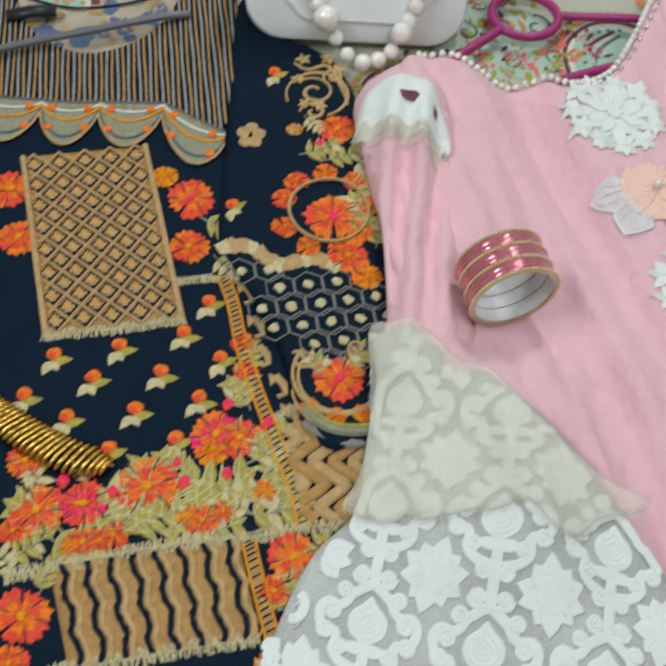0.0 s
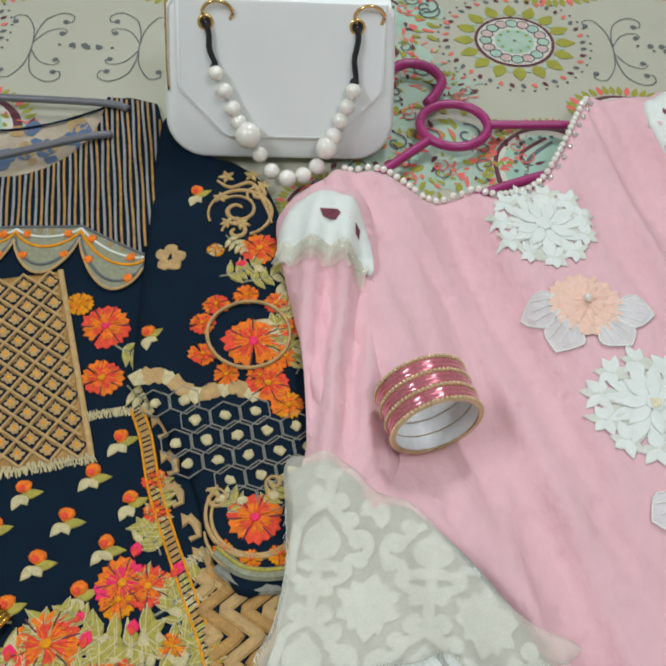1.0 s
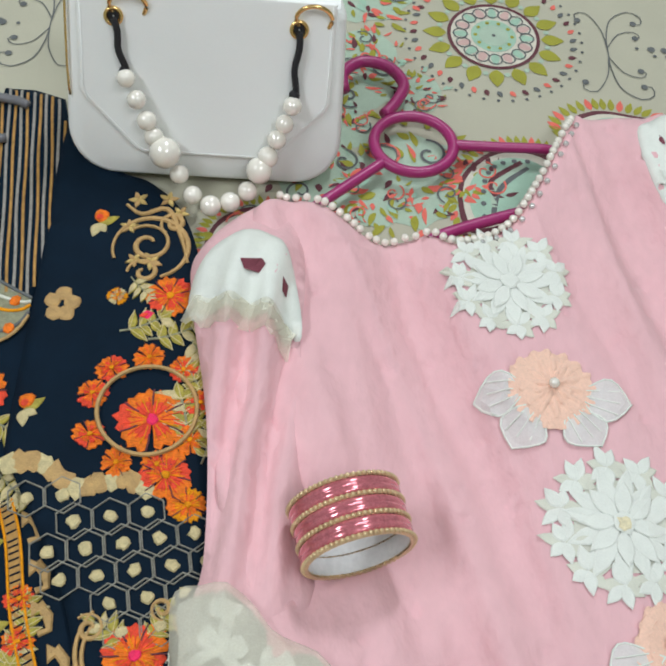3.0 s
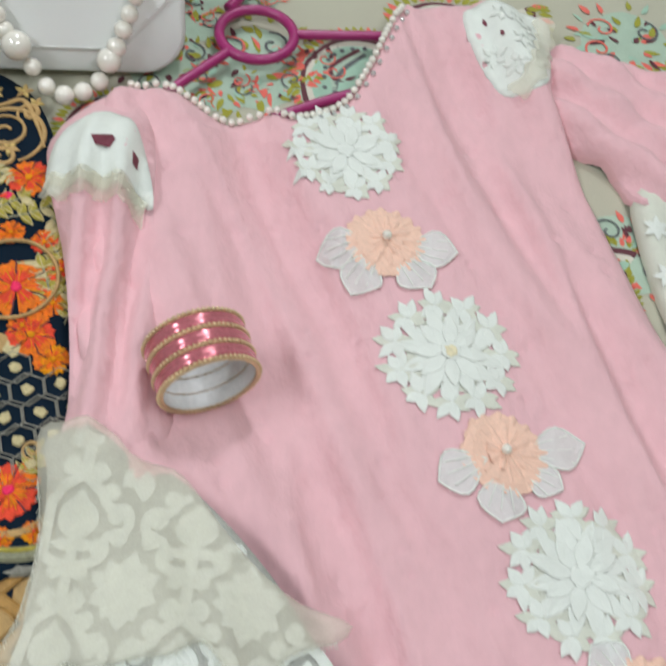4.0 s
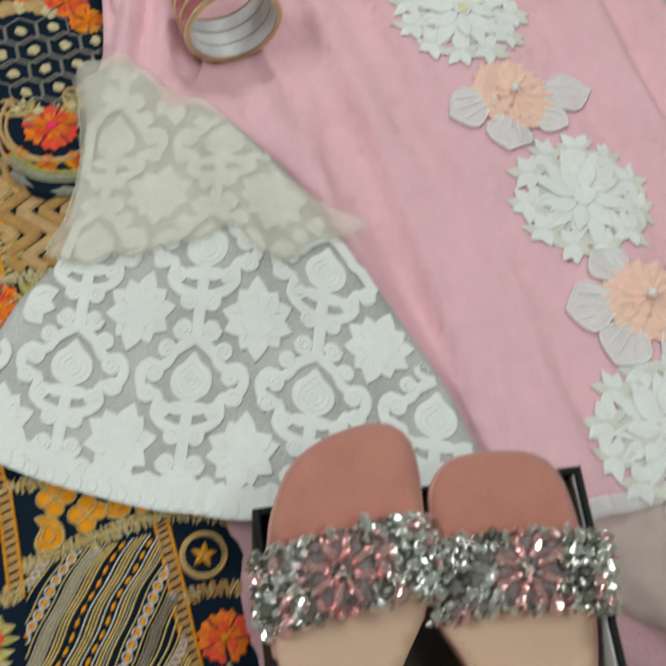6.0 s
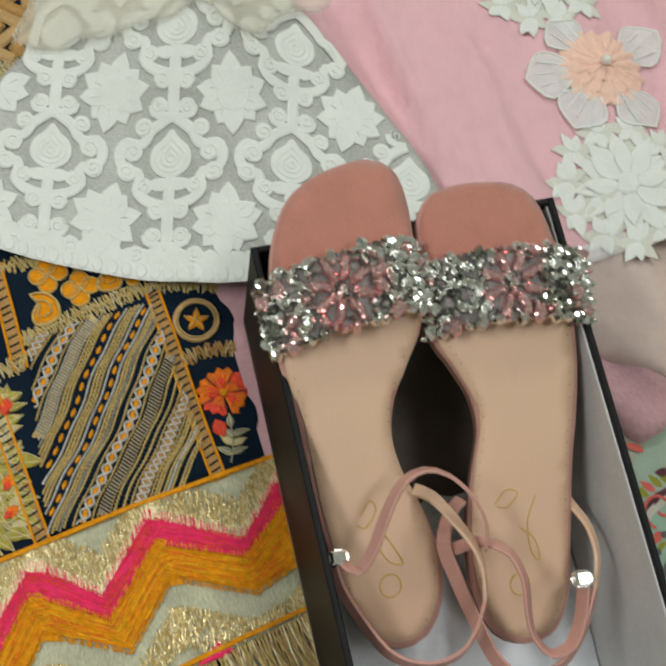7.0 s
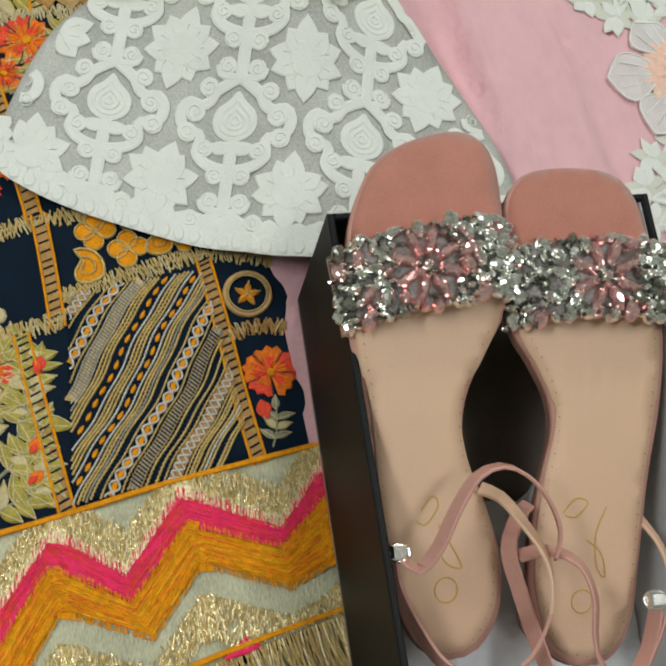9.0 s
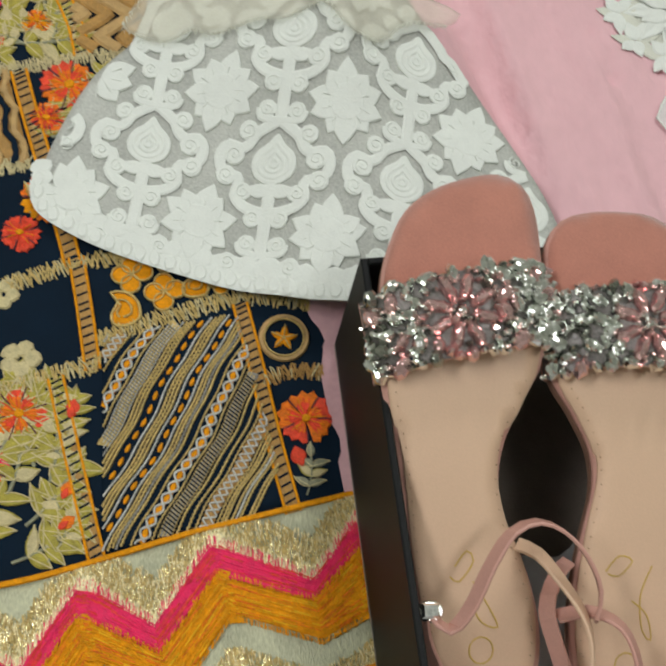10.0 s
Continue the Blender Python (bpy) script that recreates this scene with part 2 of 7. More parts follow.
YOLK = mat("pale_yellow_thread", (0.80, 0.72, 0.48), 0.8, vary=0.2, scale=300)
PEACH = mat("peach_chiffon", (0.92, 0.60, 0.46), 0.75, vary=0.1, scale=200, bump=0.6, fine=600, sheen=0.3, depth=0.001)
PEARL = mat("pearl", (0.90, 0.86, 0.76), 0.2, metal=0.08, vary=0.06, scale=60, bump=0.0, spec=0.8, coat=0.6)
METAL = mat("gold_metal", (0.80, 0.55, 0.22), 0.22, metal=1.0, vary=0.15, bump=0.15, fine=500)
CORD = mat("black_cord", (0.012, 0.012, 0.014), 0.7, vary=0.3, bump=0.8, fine=700, depth=0.001)
LEATHER = mat("white_leather", (0.88, 0.90, 0.87), 0.42, vary=0.03, scale=12, bump=0.15, fine=1400, depth=0.0003)
MAGENTA = mat("magenta_plastic", (0.36, 0.025, 0.15), 0.32, vary=0.06, bump=0.05, fine=200)
STEEL = mat("grey_hanger_plastic", (0.16, 0.16, 0.17), 0.35, vary=0.1, bump=0.1, fine=200)

# ---- bed and room ----
def h_sheet(x, y):
    return 0.0012 * wav(x, y, 5, 3.1) + 0.0005 * wav(x, y, 16, 1.7) - 0.001


# shell out of view, added to close the place and bounce the lamp light
def room():
    wall = mat("painted_wall", (0.66, 0.68, 0.62), 0.85, vary=0.04, scale=3, bump=0.2, fine=60)
    tile = mat("floor_tile", (0.42, 0.40, 0.36), 0.4, vary=0.08, scale=4, bump=0.1, fine=80)

    def slab(name, lo, hi, m, label, category):
        g = Geo()
        (a, b, c), (d, e, f) = lo, hi
        g.put([(a, b, c), (d, b, c), (d, e, c), (a, e, c), (a, b, f), (d, b, f), (d, e, f), (a, e, f)],
              [(3, 2, 1, 0), (4, 5, 6, 7), (0, 1, 5, 4), (1, 2, 6, 5), (2, 3, 7, 6), (3, 0, 4, 7)], m, False)
        return tagged(part(name, g), label, category, "", "structure")

    slab("floor", (-2.2, -1.8, -0.65), (2.4, 2.6, -0.55), tile, "unseen plain floor added to close the room under the bed", "floor")
    slab("ceiling", (-2.2, -1.8, 2.3), (2.4, 2.6, 2.4), wall, "unseen pale ceiling added to close the room", "ceiling")
    slab("wall_west", (-2.3, -1.8, -0.65), (-2.2, 2.6, 2.4), wall, "unseen pale wall added to close the room", "wall")
    slab("wall_east", (2.4, -1.8, -0.65), (2.5, 2.6, 2.4), wall, "unseen pale wall added to close the room", "wall")
    slab("wall_south", (-2.3, -1.9, -0.65), (2.5, -1.8, 2.4), wall, "unseen pale wall added to close the room", "wall")
    slab("wall_north", (-2.3, 2.6, -0.65), (2.5, 2.7, 2.4), wall, "unseen pale wall added to close the room", "wall")


room()


def bed():
    t = thing("bed", "wide bed covered with a printed cotton sheet", "bed")
    g = Geo()
    wood = mat("bed_wood", (0.16, 0.08, 0.04), 0.5, vary=0.3, scale=12)
    for x0, x1, y0, y1, z0, z1 in ((-1.0, 1.2, -0.75, 1.45, -0.55, -0.22),):
        ring = lambda z, r: [(x0 + r, y0, z), (x1 - r, y0, z), (x1, y0 + r, z), (x1, y1 - r, z), (x1 - r, y1, z), (x0 + r, y1, z), (x0, y1 - r, z), (x0, y0 + r, z)]
        g.rings([ring(z0, 0.02), ring(z1, 0.02)], wood, smooth=False)
    part("bed_base", g, t, "dark wooden bed base")
    g = Geo()
    ring = lambda z, s, r=0.08: [(0.1 + s * (x - 0.1), 0.35 + s * (y - 0.35), z) for x, y in ((-1.0 + r, -0.75), (1.2 - r, -0.75), (1.2, -0.75 + r), (1.2, 1.45 - r), (1.2 - r, 1.45), (-1.0 + r, 1.45), (-1.0, 1.45 - r), (-1.0, -0.75 + r))]
    g.rings([ring(-0.218, 0.97), ring(-0.19, 0.995), ring(-0.05, 0.995), ring(-0.012, 0.97)], CREAMP)
    part("mattress", g, t, "thick cream mattress")
    return t


bed()


def sheet():
    g = Geo()
    xs, ys = np.linspace(-1.03, 1.23, 150), np.linspace(-0.78, 1.48, 150)
    verts = []
    for y in ys:
        for x in xs:
            e = max(abs(x - 0.1) - 1.07, abs(y - 0.35) - 1.07, 0)
            verts.append((x, y, h_sheet(x, y) - e * 4))
    n = len(xs)
    g.put(verts, [(j * n + i, j * n + i + 1, (j + 1) * n + i + 1, (j + 1) * n + i) for j in range(len(ys) - 1) for i in range(n - 1)], SHEET)
    return tagged(part("bed_sheet", g), "cream cotton bed sheet printed with mandalas and paisleys", "bed sheet")


SHEET_OB = sheet()


def flat(g, outline, m, lift=0.0006):
    g.pad(outline, h_sheet, m, lift, 0.0)


def line(g, path, w, m, lift=0.0009):
    g.ribbon(path, w, h_sheet, m, lift, 0.0)


def print_mandala(cx, cy, r):
    g = Geo()
    flat(g, disc(cx, cy, r * 0.50, 40), CREAMP)
    for i in range(16):
        a = TAU * i / 16
        flat(g, leaf(cx + r * 0.54 * math.cos(a), cy + r * 0.54 * math.sin(a), r * 0.27, r * 0.17, a), OLIVE, 0.0008)
        b = a + TAU / 32
        flat(g, disc(cx + r * 0.62 * math.cos(b), cy + r * 0.62 * math.sin(b), r * 0.035, 6), MINT, 0.0008)
    for i in range(40):
        a = TAU * i / 40
        flat(g, leaf(cx + r * 0.87 * math.cos(a), cy + r * 0.87 * math.sin(a), r * 0.10, r * 0.06, a + 0.5), (INK, CORAL, PLUM)[i % 3], 0.0008)
        flat(g, disc(cx + r * 1.01 * math.cos(a), cy + r * 1.01 * math.sin(a), r * 0.02, 6), INK, 0.0008)
    line(g, arc(cx, cy, r * 0.51, 0, TAU, 60), r * 0.04, PLUM)
    for i in range(16):
        a = TAU * i / 16
        flat(g, leaf(cx + r * 0.28 * math.cos(a), cy + r * 0.28 * math.sin(a), r * 0.2, r * 0.1, a), BLUSH if i % 2 else TEAL, 0.0009)
        line(g, arc(cx + r * 0.38 * math.cos(a), cy + r * 0.38 * math.sin(a), r * 0.08, 0, TAU, 10), r * 0.016, INK, 0.0012)
    flat(g, disc(cx, cy, r * 0.26, 24), TEAL, 0.0010)
    flat(g, disc(cx, cy, r * 0.17, 20), MINT, 0.0013)
    for i in range(10):
        a = TAU * i / 10
        flat(g, disc(cx + r * 0.21 * math.cos(a), cy + r * 0.21 * math.sin(a), r * 0.025, 6), OLIVE, 0.0013)
    flat(g, disc(cx, cy, r * 0.025, 6), INK, 0.0016)
    part("mandala_print", g, SHEET_OB, "round olive, teal and coral mandala print")


def print_scroll(cx, cy, s, flip):
    g = Geo()
    f = -1 if flip else 1
    for v in (1, -1):
        p = spline([(cx + f * x * s, cy + v * y * s) for x, y in ((-0.10, 0.0), (-0.09, 0.35), (0.02, 0.75), (0.30, 0.95), (0.5, 0.85), (0.48, 0.68), (0.36, 0.7))], 0.005)
        line(g, p, 0.0011, INK)
        p = spline([(cx + f * x * s, cy + v * y * s) for x, y in ((-0.10, 0.05), (-0.16, 0.5), (-0.36, 0.85), (-0.55, 0.8), (-0.52, 0.66))], 0.005)
        line(g, p, 0.0010, INK)
        p = spline([(cx + f * x * s, cy + v * y * s) for x, y in ((-0.10, 0.1), (0.1, 0.42), (0.34, 0.5), (0.44, 0.4), (0.36, 0.34))], 0.005)
        line(g, p, 0.0010, INK)
        for x, y in ((0.37, 0.69), (0.36, 0.36), (-0.51, 0.67)):
            flat(g, disc(cx + f * x * s, cy + v * y * s, 0.0031, 9), INK, 0.0010)
    for k in (-1, 1):
        flat(g, disc(cx + f * 0.95 * s + k * 0.006, cy, 0.0036, 8), INK, 0.0010)
        flat(g, disc(cx + f * 0.95 * s + k * 0.019, cy, 0.0018, 8), INK, 0.0010)
    part("scroll_print", g, SHEET_OB, "thin dark scroll print")


def print_paisley(cx, cy, s, a, flip=1):
    """A feathered paisley with rows of dots, plum and coral rims and olive fringe."""
    g = Geo()
    c, q = math.cos(a), math.sin(a)

    def T(pts):
        return [(cx + s * (x * c - flip * y * q), cy + s * (x * q + flip * y * c)) for x, y in pts]

    body = spline([(-0.5, -0.1), (-0.2, 0.28), (0.25, 0.34), (0.55, 0.12), (0.62, -0.2), (0.42, -0.12), (0.1, -0.22), (-0.25, -0.28)], 0.05, True)
    flat(g, T([(1.16 * x, 1.16 * y) for x, y in body]), PLUM, 0.0005)
    flat(g, T([(1.02 * x, 1.02 * y) for x, y in body]), CREAMP, 0.0008)
    flat(g, T([(0.86 * x, 0.86 * y) for x, y in body]), TEAL, 0.0011)
    for k in range(3):
        line(g, T(spline([(-0.3 + 0.1 * k, -0.18 + 0.08 * k), (0.0, 0.02 + 0.06 * k), (0.4, 0.1 + 0.04 * k - 0.06)], 0.06)), 0.05 * s, (INK, MINT, PLUM)[k], 0.0014)
    for i in range(9):
        t = i / 8
        x, y = -0.35 + 0.8 * t, -0.12 + 0.36 * math.sin(math.pi * t * 0.8)
        flat(g, T(disc(x, y, 0.028, 6)), INK, 0.0017)
    n = len(body)
    for i in range(0, n, 1):
        x, y = body[i]
        d = math.atan2(y, x)
        flat(g, T(leaf(1.2 * x, 1.2 * y, 0.14, 0.06, d + 0.5)), OLIVE if i % 4 else CORAL, 0.0005)
    part("paisley_print", g, SHEET_OB, "feathered teal and plum paisley print")


def print_spray(cx, cy, s, seed):
    """A spray of small leaves, drops and curls on a mint ground."""
    g = Geo()
    r = random.Random(seed)
    flat(g, disc(cx, cy, s * 0.62, 22, 0.08), MINT, 0.0004)
    for i in range(46):
        a, d = r.uniform(0, TAU), s * r.uniform(0.1, 0.75)
        x, y = cx + d * math.cos(a), cy + d * math.sin(a)
        m = r.choice((CORAL, CORAL, OLIVE, OLIVE, PLUM, TEAL))
        flat(g, leaf(x, y, s * r.uniform(0.12, 0.24), s * r.uniform(0.05, 0.1), a + r.uniform(-0.8, 0.8), 0.3), m, 0.0008 + 0.000014 * i)
    for i in range(4):
        a = r.uniform(0, TAU)
        line(g, spiral(cx + s * 0.4 * math.cos(a), cy + s * 0.4 * math.sin(a), s * 0.03, s * 0.2, a, 1.1), s * 0.03, (INK, CORAL)[i % 2], 0.0016)
    part("spray_print", g, SHEET_OB, "spray of coral, olive and mint leaves in print")


print_mandala(0.288, 0.977, 0.078)
print_mandala(-0.305, 0.967, 0.078)
print_mandala(0.88, 0.985, 0.078)
print_scroll(0.395, 0.967, 0.058, False)
print_scroll(-0.10, 0.950, 0.058, True)
print_scroll(-0.195, 0.947, 0.058, False)
print_scroll(0.49, 0.975, 0.058, True)
for cx, cy, s, k in ((0.172, 1.025, 0.07, 1), (0.165, 0.915, 0.065, 2), (0.215, 0.805, 0.075, 3), (0.145, 0.80, 0.06, 4), (0.10, 0.74, 0.05, 5), (0.43, 0.0, 0.06, 6),
                     (0.10, 1.09, 0.07, 7), (0.24, 1.11, 0.07, 8), (0.50, 0.62, 0.06, 9), (0.1631, 1.0435, 0.05, 20), (0.1746, 0.9421, 0.045, 21), (0.1572, 0.8551, 0.04, 22), (0.1828, 0.7824, 0.045, 23), (0.2153, 0.9001, 0.04, 24), (0.2592, 0.8035, 0.05, 25), (0.0679, 1.0556, 0.05, 26), (-0.2, 0.80, 0.06, 10), (0.55, 0.85, 0.07, 11)):
    print_spray(cx, cy, s, k)
for cx, cy, s, a, f in ((0.285, 0.80, 0.085, 0.75, 1), (0.40, 0.865, 0.10, 0.1, -1), (0.36, 1.09, 0.11, 0.0, 1), (-0.03, 1.075, 0.12, 0.05, 1), (-0.23, 1.07, 0.12, 0.0, 1), (-0.26, 0.83, 0.10, 0.1, 1),
                       (0.085, 0.72, 0.07, 1.3, 1), (0.475, 0.58, 0.07, 1.2, 1), (0.49, 1.11, 0.11, 0.1, 1), (0.42, -0.03, 0.08, 0.2, 1), (0.58, 0.78, 0.1, -0.5, 1)):
    print_paisley(cx, cy, s, a, f)

# ---- navy embroidered dress ----
def h_navy(x, y):
    return 0.006 + 0.0016 * wav(x, y, 9, 0.3) + 0.0007 * wav(x, y, 28, 2.2)


def h_navy_sleeve(x, y):
    return 0.0125 + 0.0018 * wav(x, y, 11, 5.3) + 0.0014 * math.sin(48 * x + 9 * wav(x, y, 5, 1.0))


DRESS = thing("navy_dress", "navy embroidered dress laid flat with orange and gold thread work", "dress")
NECK = [(-0.113, 0.866), (-0.118, 0.817), (-0.145, 0.775), (-0.19, 0.755), (-0.235, 0.775), (-0.262, 0.817), (-0.267, 0.866)]


def dress_body():
    g = Geo()
    out = [(-0.065, 0.858), (-0.09, 0.866)] + spline(NECK, 0.01) + spline([(-0.29, 0.866), (-0.315, 0.858), (-0.34, 0.72), (-0.36, 0.55), (-0.40, 0.3), (-0.45, 0.05), (-0.46, -0.13)], 0.02) \
        + spline([(-0.40, -0.14), (-0.2, -0.135), (0.0, -0.105), (0.134, -0.066), (0.197, -0.042)], 0.012) \
        + spline([(0.20, 0.02), (0.205, 0.12), (0.19, 0.22), (0.14, 0.32), (0.08, 0.40), (0.03, 0.48), (-0.02, 0.55), (-0.035, 0.66), (-0.045, 0.79)], 0.012)
    cloth(g, out, h_navy, 0.009, NAVY)
    part("body", g, DRESS, "navy crepe body of the dress")
    g = Geo()
    back = spline([(-0.10, 0.862), (-0.118, 0.848), (-0.16, 0.826), (-0.21, 0.815), (-0.26, 0.83), (-0.285, 0.862)], 0.01)
    front = spline([(-0.285, 0.80), (-0.24, 0.755), (-0.19, 0.74), (-0.14, 0.76), (-0.105, 0.81)], 0.01)
    under = lambda x, y: 0.0032 + 0.0004 * wav(x, y, 20, 8)
    cloth(g, back + front, under, 0.008, mat("faded_facing", (0.46, 0.38, 0.27), 0.85, vary=0.25, scale=60), thick=0.001, roll=0.001)
    rnd = random.Random(4)
    blue = mat("faded_blue_print", (0.10, 0.15, 0.24), 0.8, vary=0.3)
    tanp = mat("faded_tan_print", (0.45, 0.30, 0.13), 0.8, vary=0.3)
    for i in range(60):
        x, y = rnd.uniform(-0.26, -0.125), rnd.uniform(0.765, 0.84)
        if inside(x, y, back + front):
            g.pad(disc(x, y, rnd.uniform(0.004, 0.010), 9, 0.3), under, (blue, blue, tanp)[i % 3], 0.0006, 0.0)
    line_pts = [p for p in back]
    g.ribbon(line_pts, 0.003, under, NAVY, 0.0012, 0.001)
    part("neck_facing", g, DRESS, "cream and blue printed inside of the neck")


dress_body()


def hatch(parent, poly, angle, gap, bands, h, lift=0.0006, thick=0.0006, wob=0.0):
    """Parallel stitched stripes over a polygon, a part each: bands are (offset, width, material)."""
    c, s = math.cos(angle), math.sin(angle)
    us = [x * c + y * s for x, y in poly]
    vs = [-x * s + y * c for x, y in poly]

    def stripe(run, width, m):
        if len(run) > 1:
            g = Geo()
            g.ribbon(run, width, h, m, lift, thick)
            part("stripe", g, parent)

    v = min(vs)
    while v < max(vs):
        for off, width, m in bands:
            run = []
            u = min(us)
            while u <= max(us) + 0.003:
                w = v + off + wob * math.sin(u * 60 + v * 300)
                p = (u * c - w * s, u * s + w * c)
                if inside(p[0], p[1], poly):
                    run.append(p)
                else:
                    stripe(run, width, m)
                    run = []
                u += 0.003
            stripe(run, width, m)
        v += gap


def fuzz(name, path, width, m, parent, h=h_navy, gap=0.0008, seed=1, label="", lean=0.5):
    """A band of short frayed metallic strands across a path."""
    g = Geo()
    r = random.Random(seed)
    pts = spline(path, gap)
    for i in range(len(pts) - 1):
        x, y = pts[i]
        a = math.atan2(pts[i + 1][1] - y, pts[i + 1][0] - x) + math.pi / 2 + r.uniform(-lean, lean)
        l0, l1 = width * r.uniform(0.35, 0.65), width * r.uniform(0.35, 0.65)
        z = r.uniform(0.001, 0.0032)
        p = [(x - l0 * math.cos(a), y - l0 * math.sin(a), 0.0006), (x, y, z), (x + l1 * math.cos(a), y + l1 * math.sin(a), 0.0006 + r.uniform(0, 0.001))]
        q = 0.00042
        dx, dy = -math.sin(a) * q, math.cos(a) * q
        rows = [[(px - dx, py - dy, h(px, py) + pz), (px + dx, py + dy, h(px, py) + pz + 0.0002)] for px, py, pz in p]
        g.rings(rows, m if r.random() < 0.7 else CREAMT, closed=False, cap=False)
    return part(name, g, parent, label)


def ladder(name, path, width, parent, h=h_navy, gap=0.0042, base=TAN):
    g = Geo()
    pts = spline(path, 0.004)
    g.ribbon(pts, width, h, base, 0.0008, 0.0005)
    for side in (-1, 1):
        edge = []
        for i, (x, y) in enumerate(pts):
            a, b = pts[max(i - 1, 0)], pts[min(i + 1, len(pts) - 1)]
            d = Vector((b[0] - a[0], b[1] - a[1])).normalized()
            edge.append((x - d.y * width * 0.46 * side, y + d.x * width * 0.46 * side))
        g.ribbon(edge, width * 0.18, h, AMBER, 0.0014, 0.0006)
    acc = spline(path, gap)
    for i in range(len(acc) - 1):
        (x, y), (x2, y2) = acc[i], acc[i + 1]
        a = math.atan2(y2 - y, x2 - x) + math.pi / 2 + 0.25
        w = width * 0.34
        g.ribbon([(x - w * math.cos(a), y - w * math.sin(a)), (x + w * math.cos(a), y + w * math.sin(a))], 0.0012, h, NAVY, 0.0015, 0.0004)
    return part(name, g, parent)


def buti(x, y, s, a, parent, h=h_navy):
    """A small orange bud with cream leaves."""
    g = Geo()
    r = random.Random(int(x * 9000 + y * 7000))
    for k, (da, l) in enumerate(((-2.6, 1.05), (-0.3, 1.25), (-1.5, 0.8))):
        g.pad(leaf(x, y - s * 0.1, s * l * 1.0, s * 0.62, a + da + r.uniform(-0.2, 0.2), 0.15), h, (CREAMT, LEAFT, CREAMT)[k])
    g.pad(disc(x + s * 0.1 * math.cos(a), y + s * 0.42, s * 0.46, 10, 0.12), h, ORANGE, 0.0008, 0.0022)
    g.pad(disc(x, y + s * 0.25, s * 0.22, 8, 0.1), h, CORALT, 0.0024, 0.0008)
    return part("embroidered_bud", g, parent)


def flower(x, y, s, parent, h=h_navy, outer=ORANGE, inner=CORALT, heart=AMBER, n=9, seed=0):
    """A stitched flower of notched, overlapping petals: its heart carries the petals."""
    r = random.Random(seed + int(x * 5000 + y * 9000))
    t = r.uniform(0, 1)
    n = max(5, n - 3)
    g = Geo()
    g.pad(disc(x, y, s * 0.16, 9, 0.2), h, heart, 0.0024, 0.0010)
    base = part("embroidered_flower", g, DRESS)
    shape = ((0.05, 0.03), (0.45, 0.20), (0.72, 0.33), (0.93, 0.25), (0.86, 0.12), (1.03, 0.0), (0.88, -0.11), (0.95, -0.24), (0.74, -0.33), (0.45, -0.20), (0.05, -0.03))

    def turned(rows, a, q):
        return [(x + s * q * (u * math.cos(a) - v * math.sin(a)), y + s * q * (u * math.sin(a) + v * math.cos(a))) for u, v in rows]

    for i in range(n):
        g = Geo()
        a = TAU * i / n + t + r.uniform(-0.15, 0.15)
        q = r.uniform(0.86, 1.06)
        wide = 9.0 / n * 0.95
        rows = [(u * r.uniform(0.95, 1.05), v * wide * 0.95) for u, v in shape]
        g.pad(turned(rows, a, q), h, outer if i % 3 else inner, 0.0006 + 0.0002 * (i % 2), 0.0012)
        g.pad(turned([(u * 0.62, v * 0.7) for u, v in shape], a + 0.1, q), h, inner if i % 3 else outer, 0.0015, 0.0006)
        for b in (-0.2, 0.0, 0.2):
            g.ribbon(turned([(0.22, b * 0.2), (0.5, b * 0.8), (0.66 + 0.1 * r.random(), b)], a, q), s * 0.032, h, (inner, CORALT, AMBER)[(i + int(b * 5)) % 3], 0.0019, 0.0004)
        g.ribbon(turned([(0.42, 0.0), (0.65, 0.02), (0.92, 0.0)], a + math.pi / n, 1.0), s * 0.05, h, PLUM, 0.0016, 0.0003)
        part("petal", g, base)
    return base


def sprig(x, y, s, a, parent, h=h_navy, m=LEAFT, n=4, bend=0.25):
    """A stem with paired leaves."""
    r = random.Random(int(x * 7000 - y * 9000))
    c, q = math.cos(a), math.sin(a)
    stem = [(x + s * (t * c - bend * t * t * q), y + s * (t * q + bend * t * t * c)) for t in (0, 0.25, 0.5, 0.75, 1.0)]
    g = Geo()
    g.ribbon(stem, s * 0.06, h, SAGE, 0.0006, 0.0008)
    base = part("embroidered_sprig", g, DRESS)

    def blade(outline, mm):
        g = Geo()
        g.pad(outline, h, mm, 0.0007, 0.0013)
        m = len(outline)
        g.ribbon([outline[0], ((outline[0][0] + outline[m // 2][0]) / 2, (outline[0][1] + outline[m // 2][1]) / 2), outline[m // 2]], s * 0.028, h, CREAMT, 0.0013, 0.0004)
        g.ribbon(outline[:m // 2 + 1], s * 0.026, h, CREAMT if mm is not CREAMT else LEAFT, 0.0006, 0.0008)
        part("leaf", g, base)

    for i in range(n):
        px, py = stem[min(i + 1, 4)]
        for side in (-1, 1):
            blade(leaf(px, py, s * r.uniform(0.36, 0.55), s * r.uniform(0.2, 0.27), a + side * r.uniform(0.6, 0.9) + bend, side * 0.3), m if r.random() < 0.82 else CREAMT)
    blade(leaf(*stem[-1], s * 0.4, s * 0.22, a + bend * 1.6), m)
    return base


def scrollwork(paths, width, m, parent, h):
    for p in paths:
        g = Geo()
        g.ribbon(p, lambda t: width * (0.55 + 0.45 * math.sin(math.pi * min(t * 1.2, 1))), h, m, 0.0007, 0.0012)
        part("embroidered_scroll", g, parent)


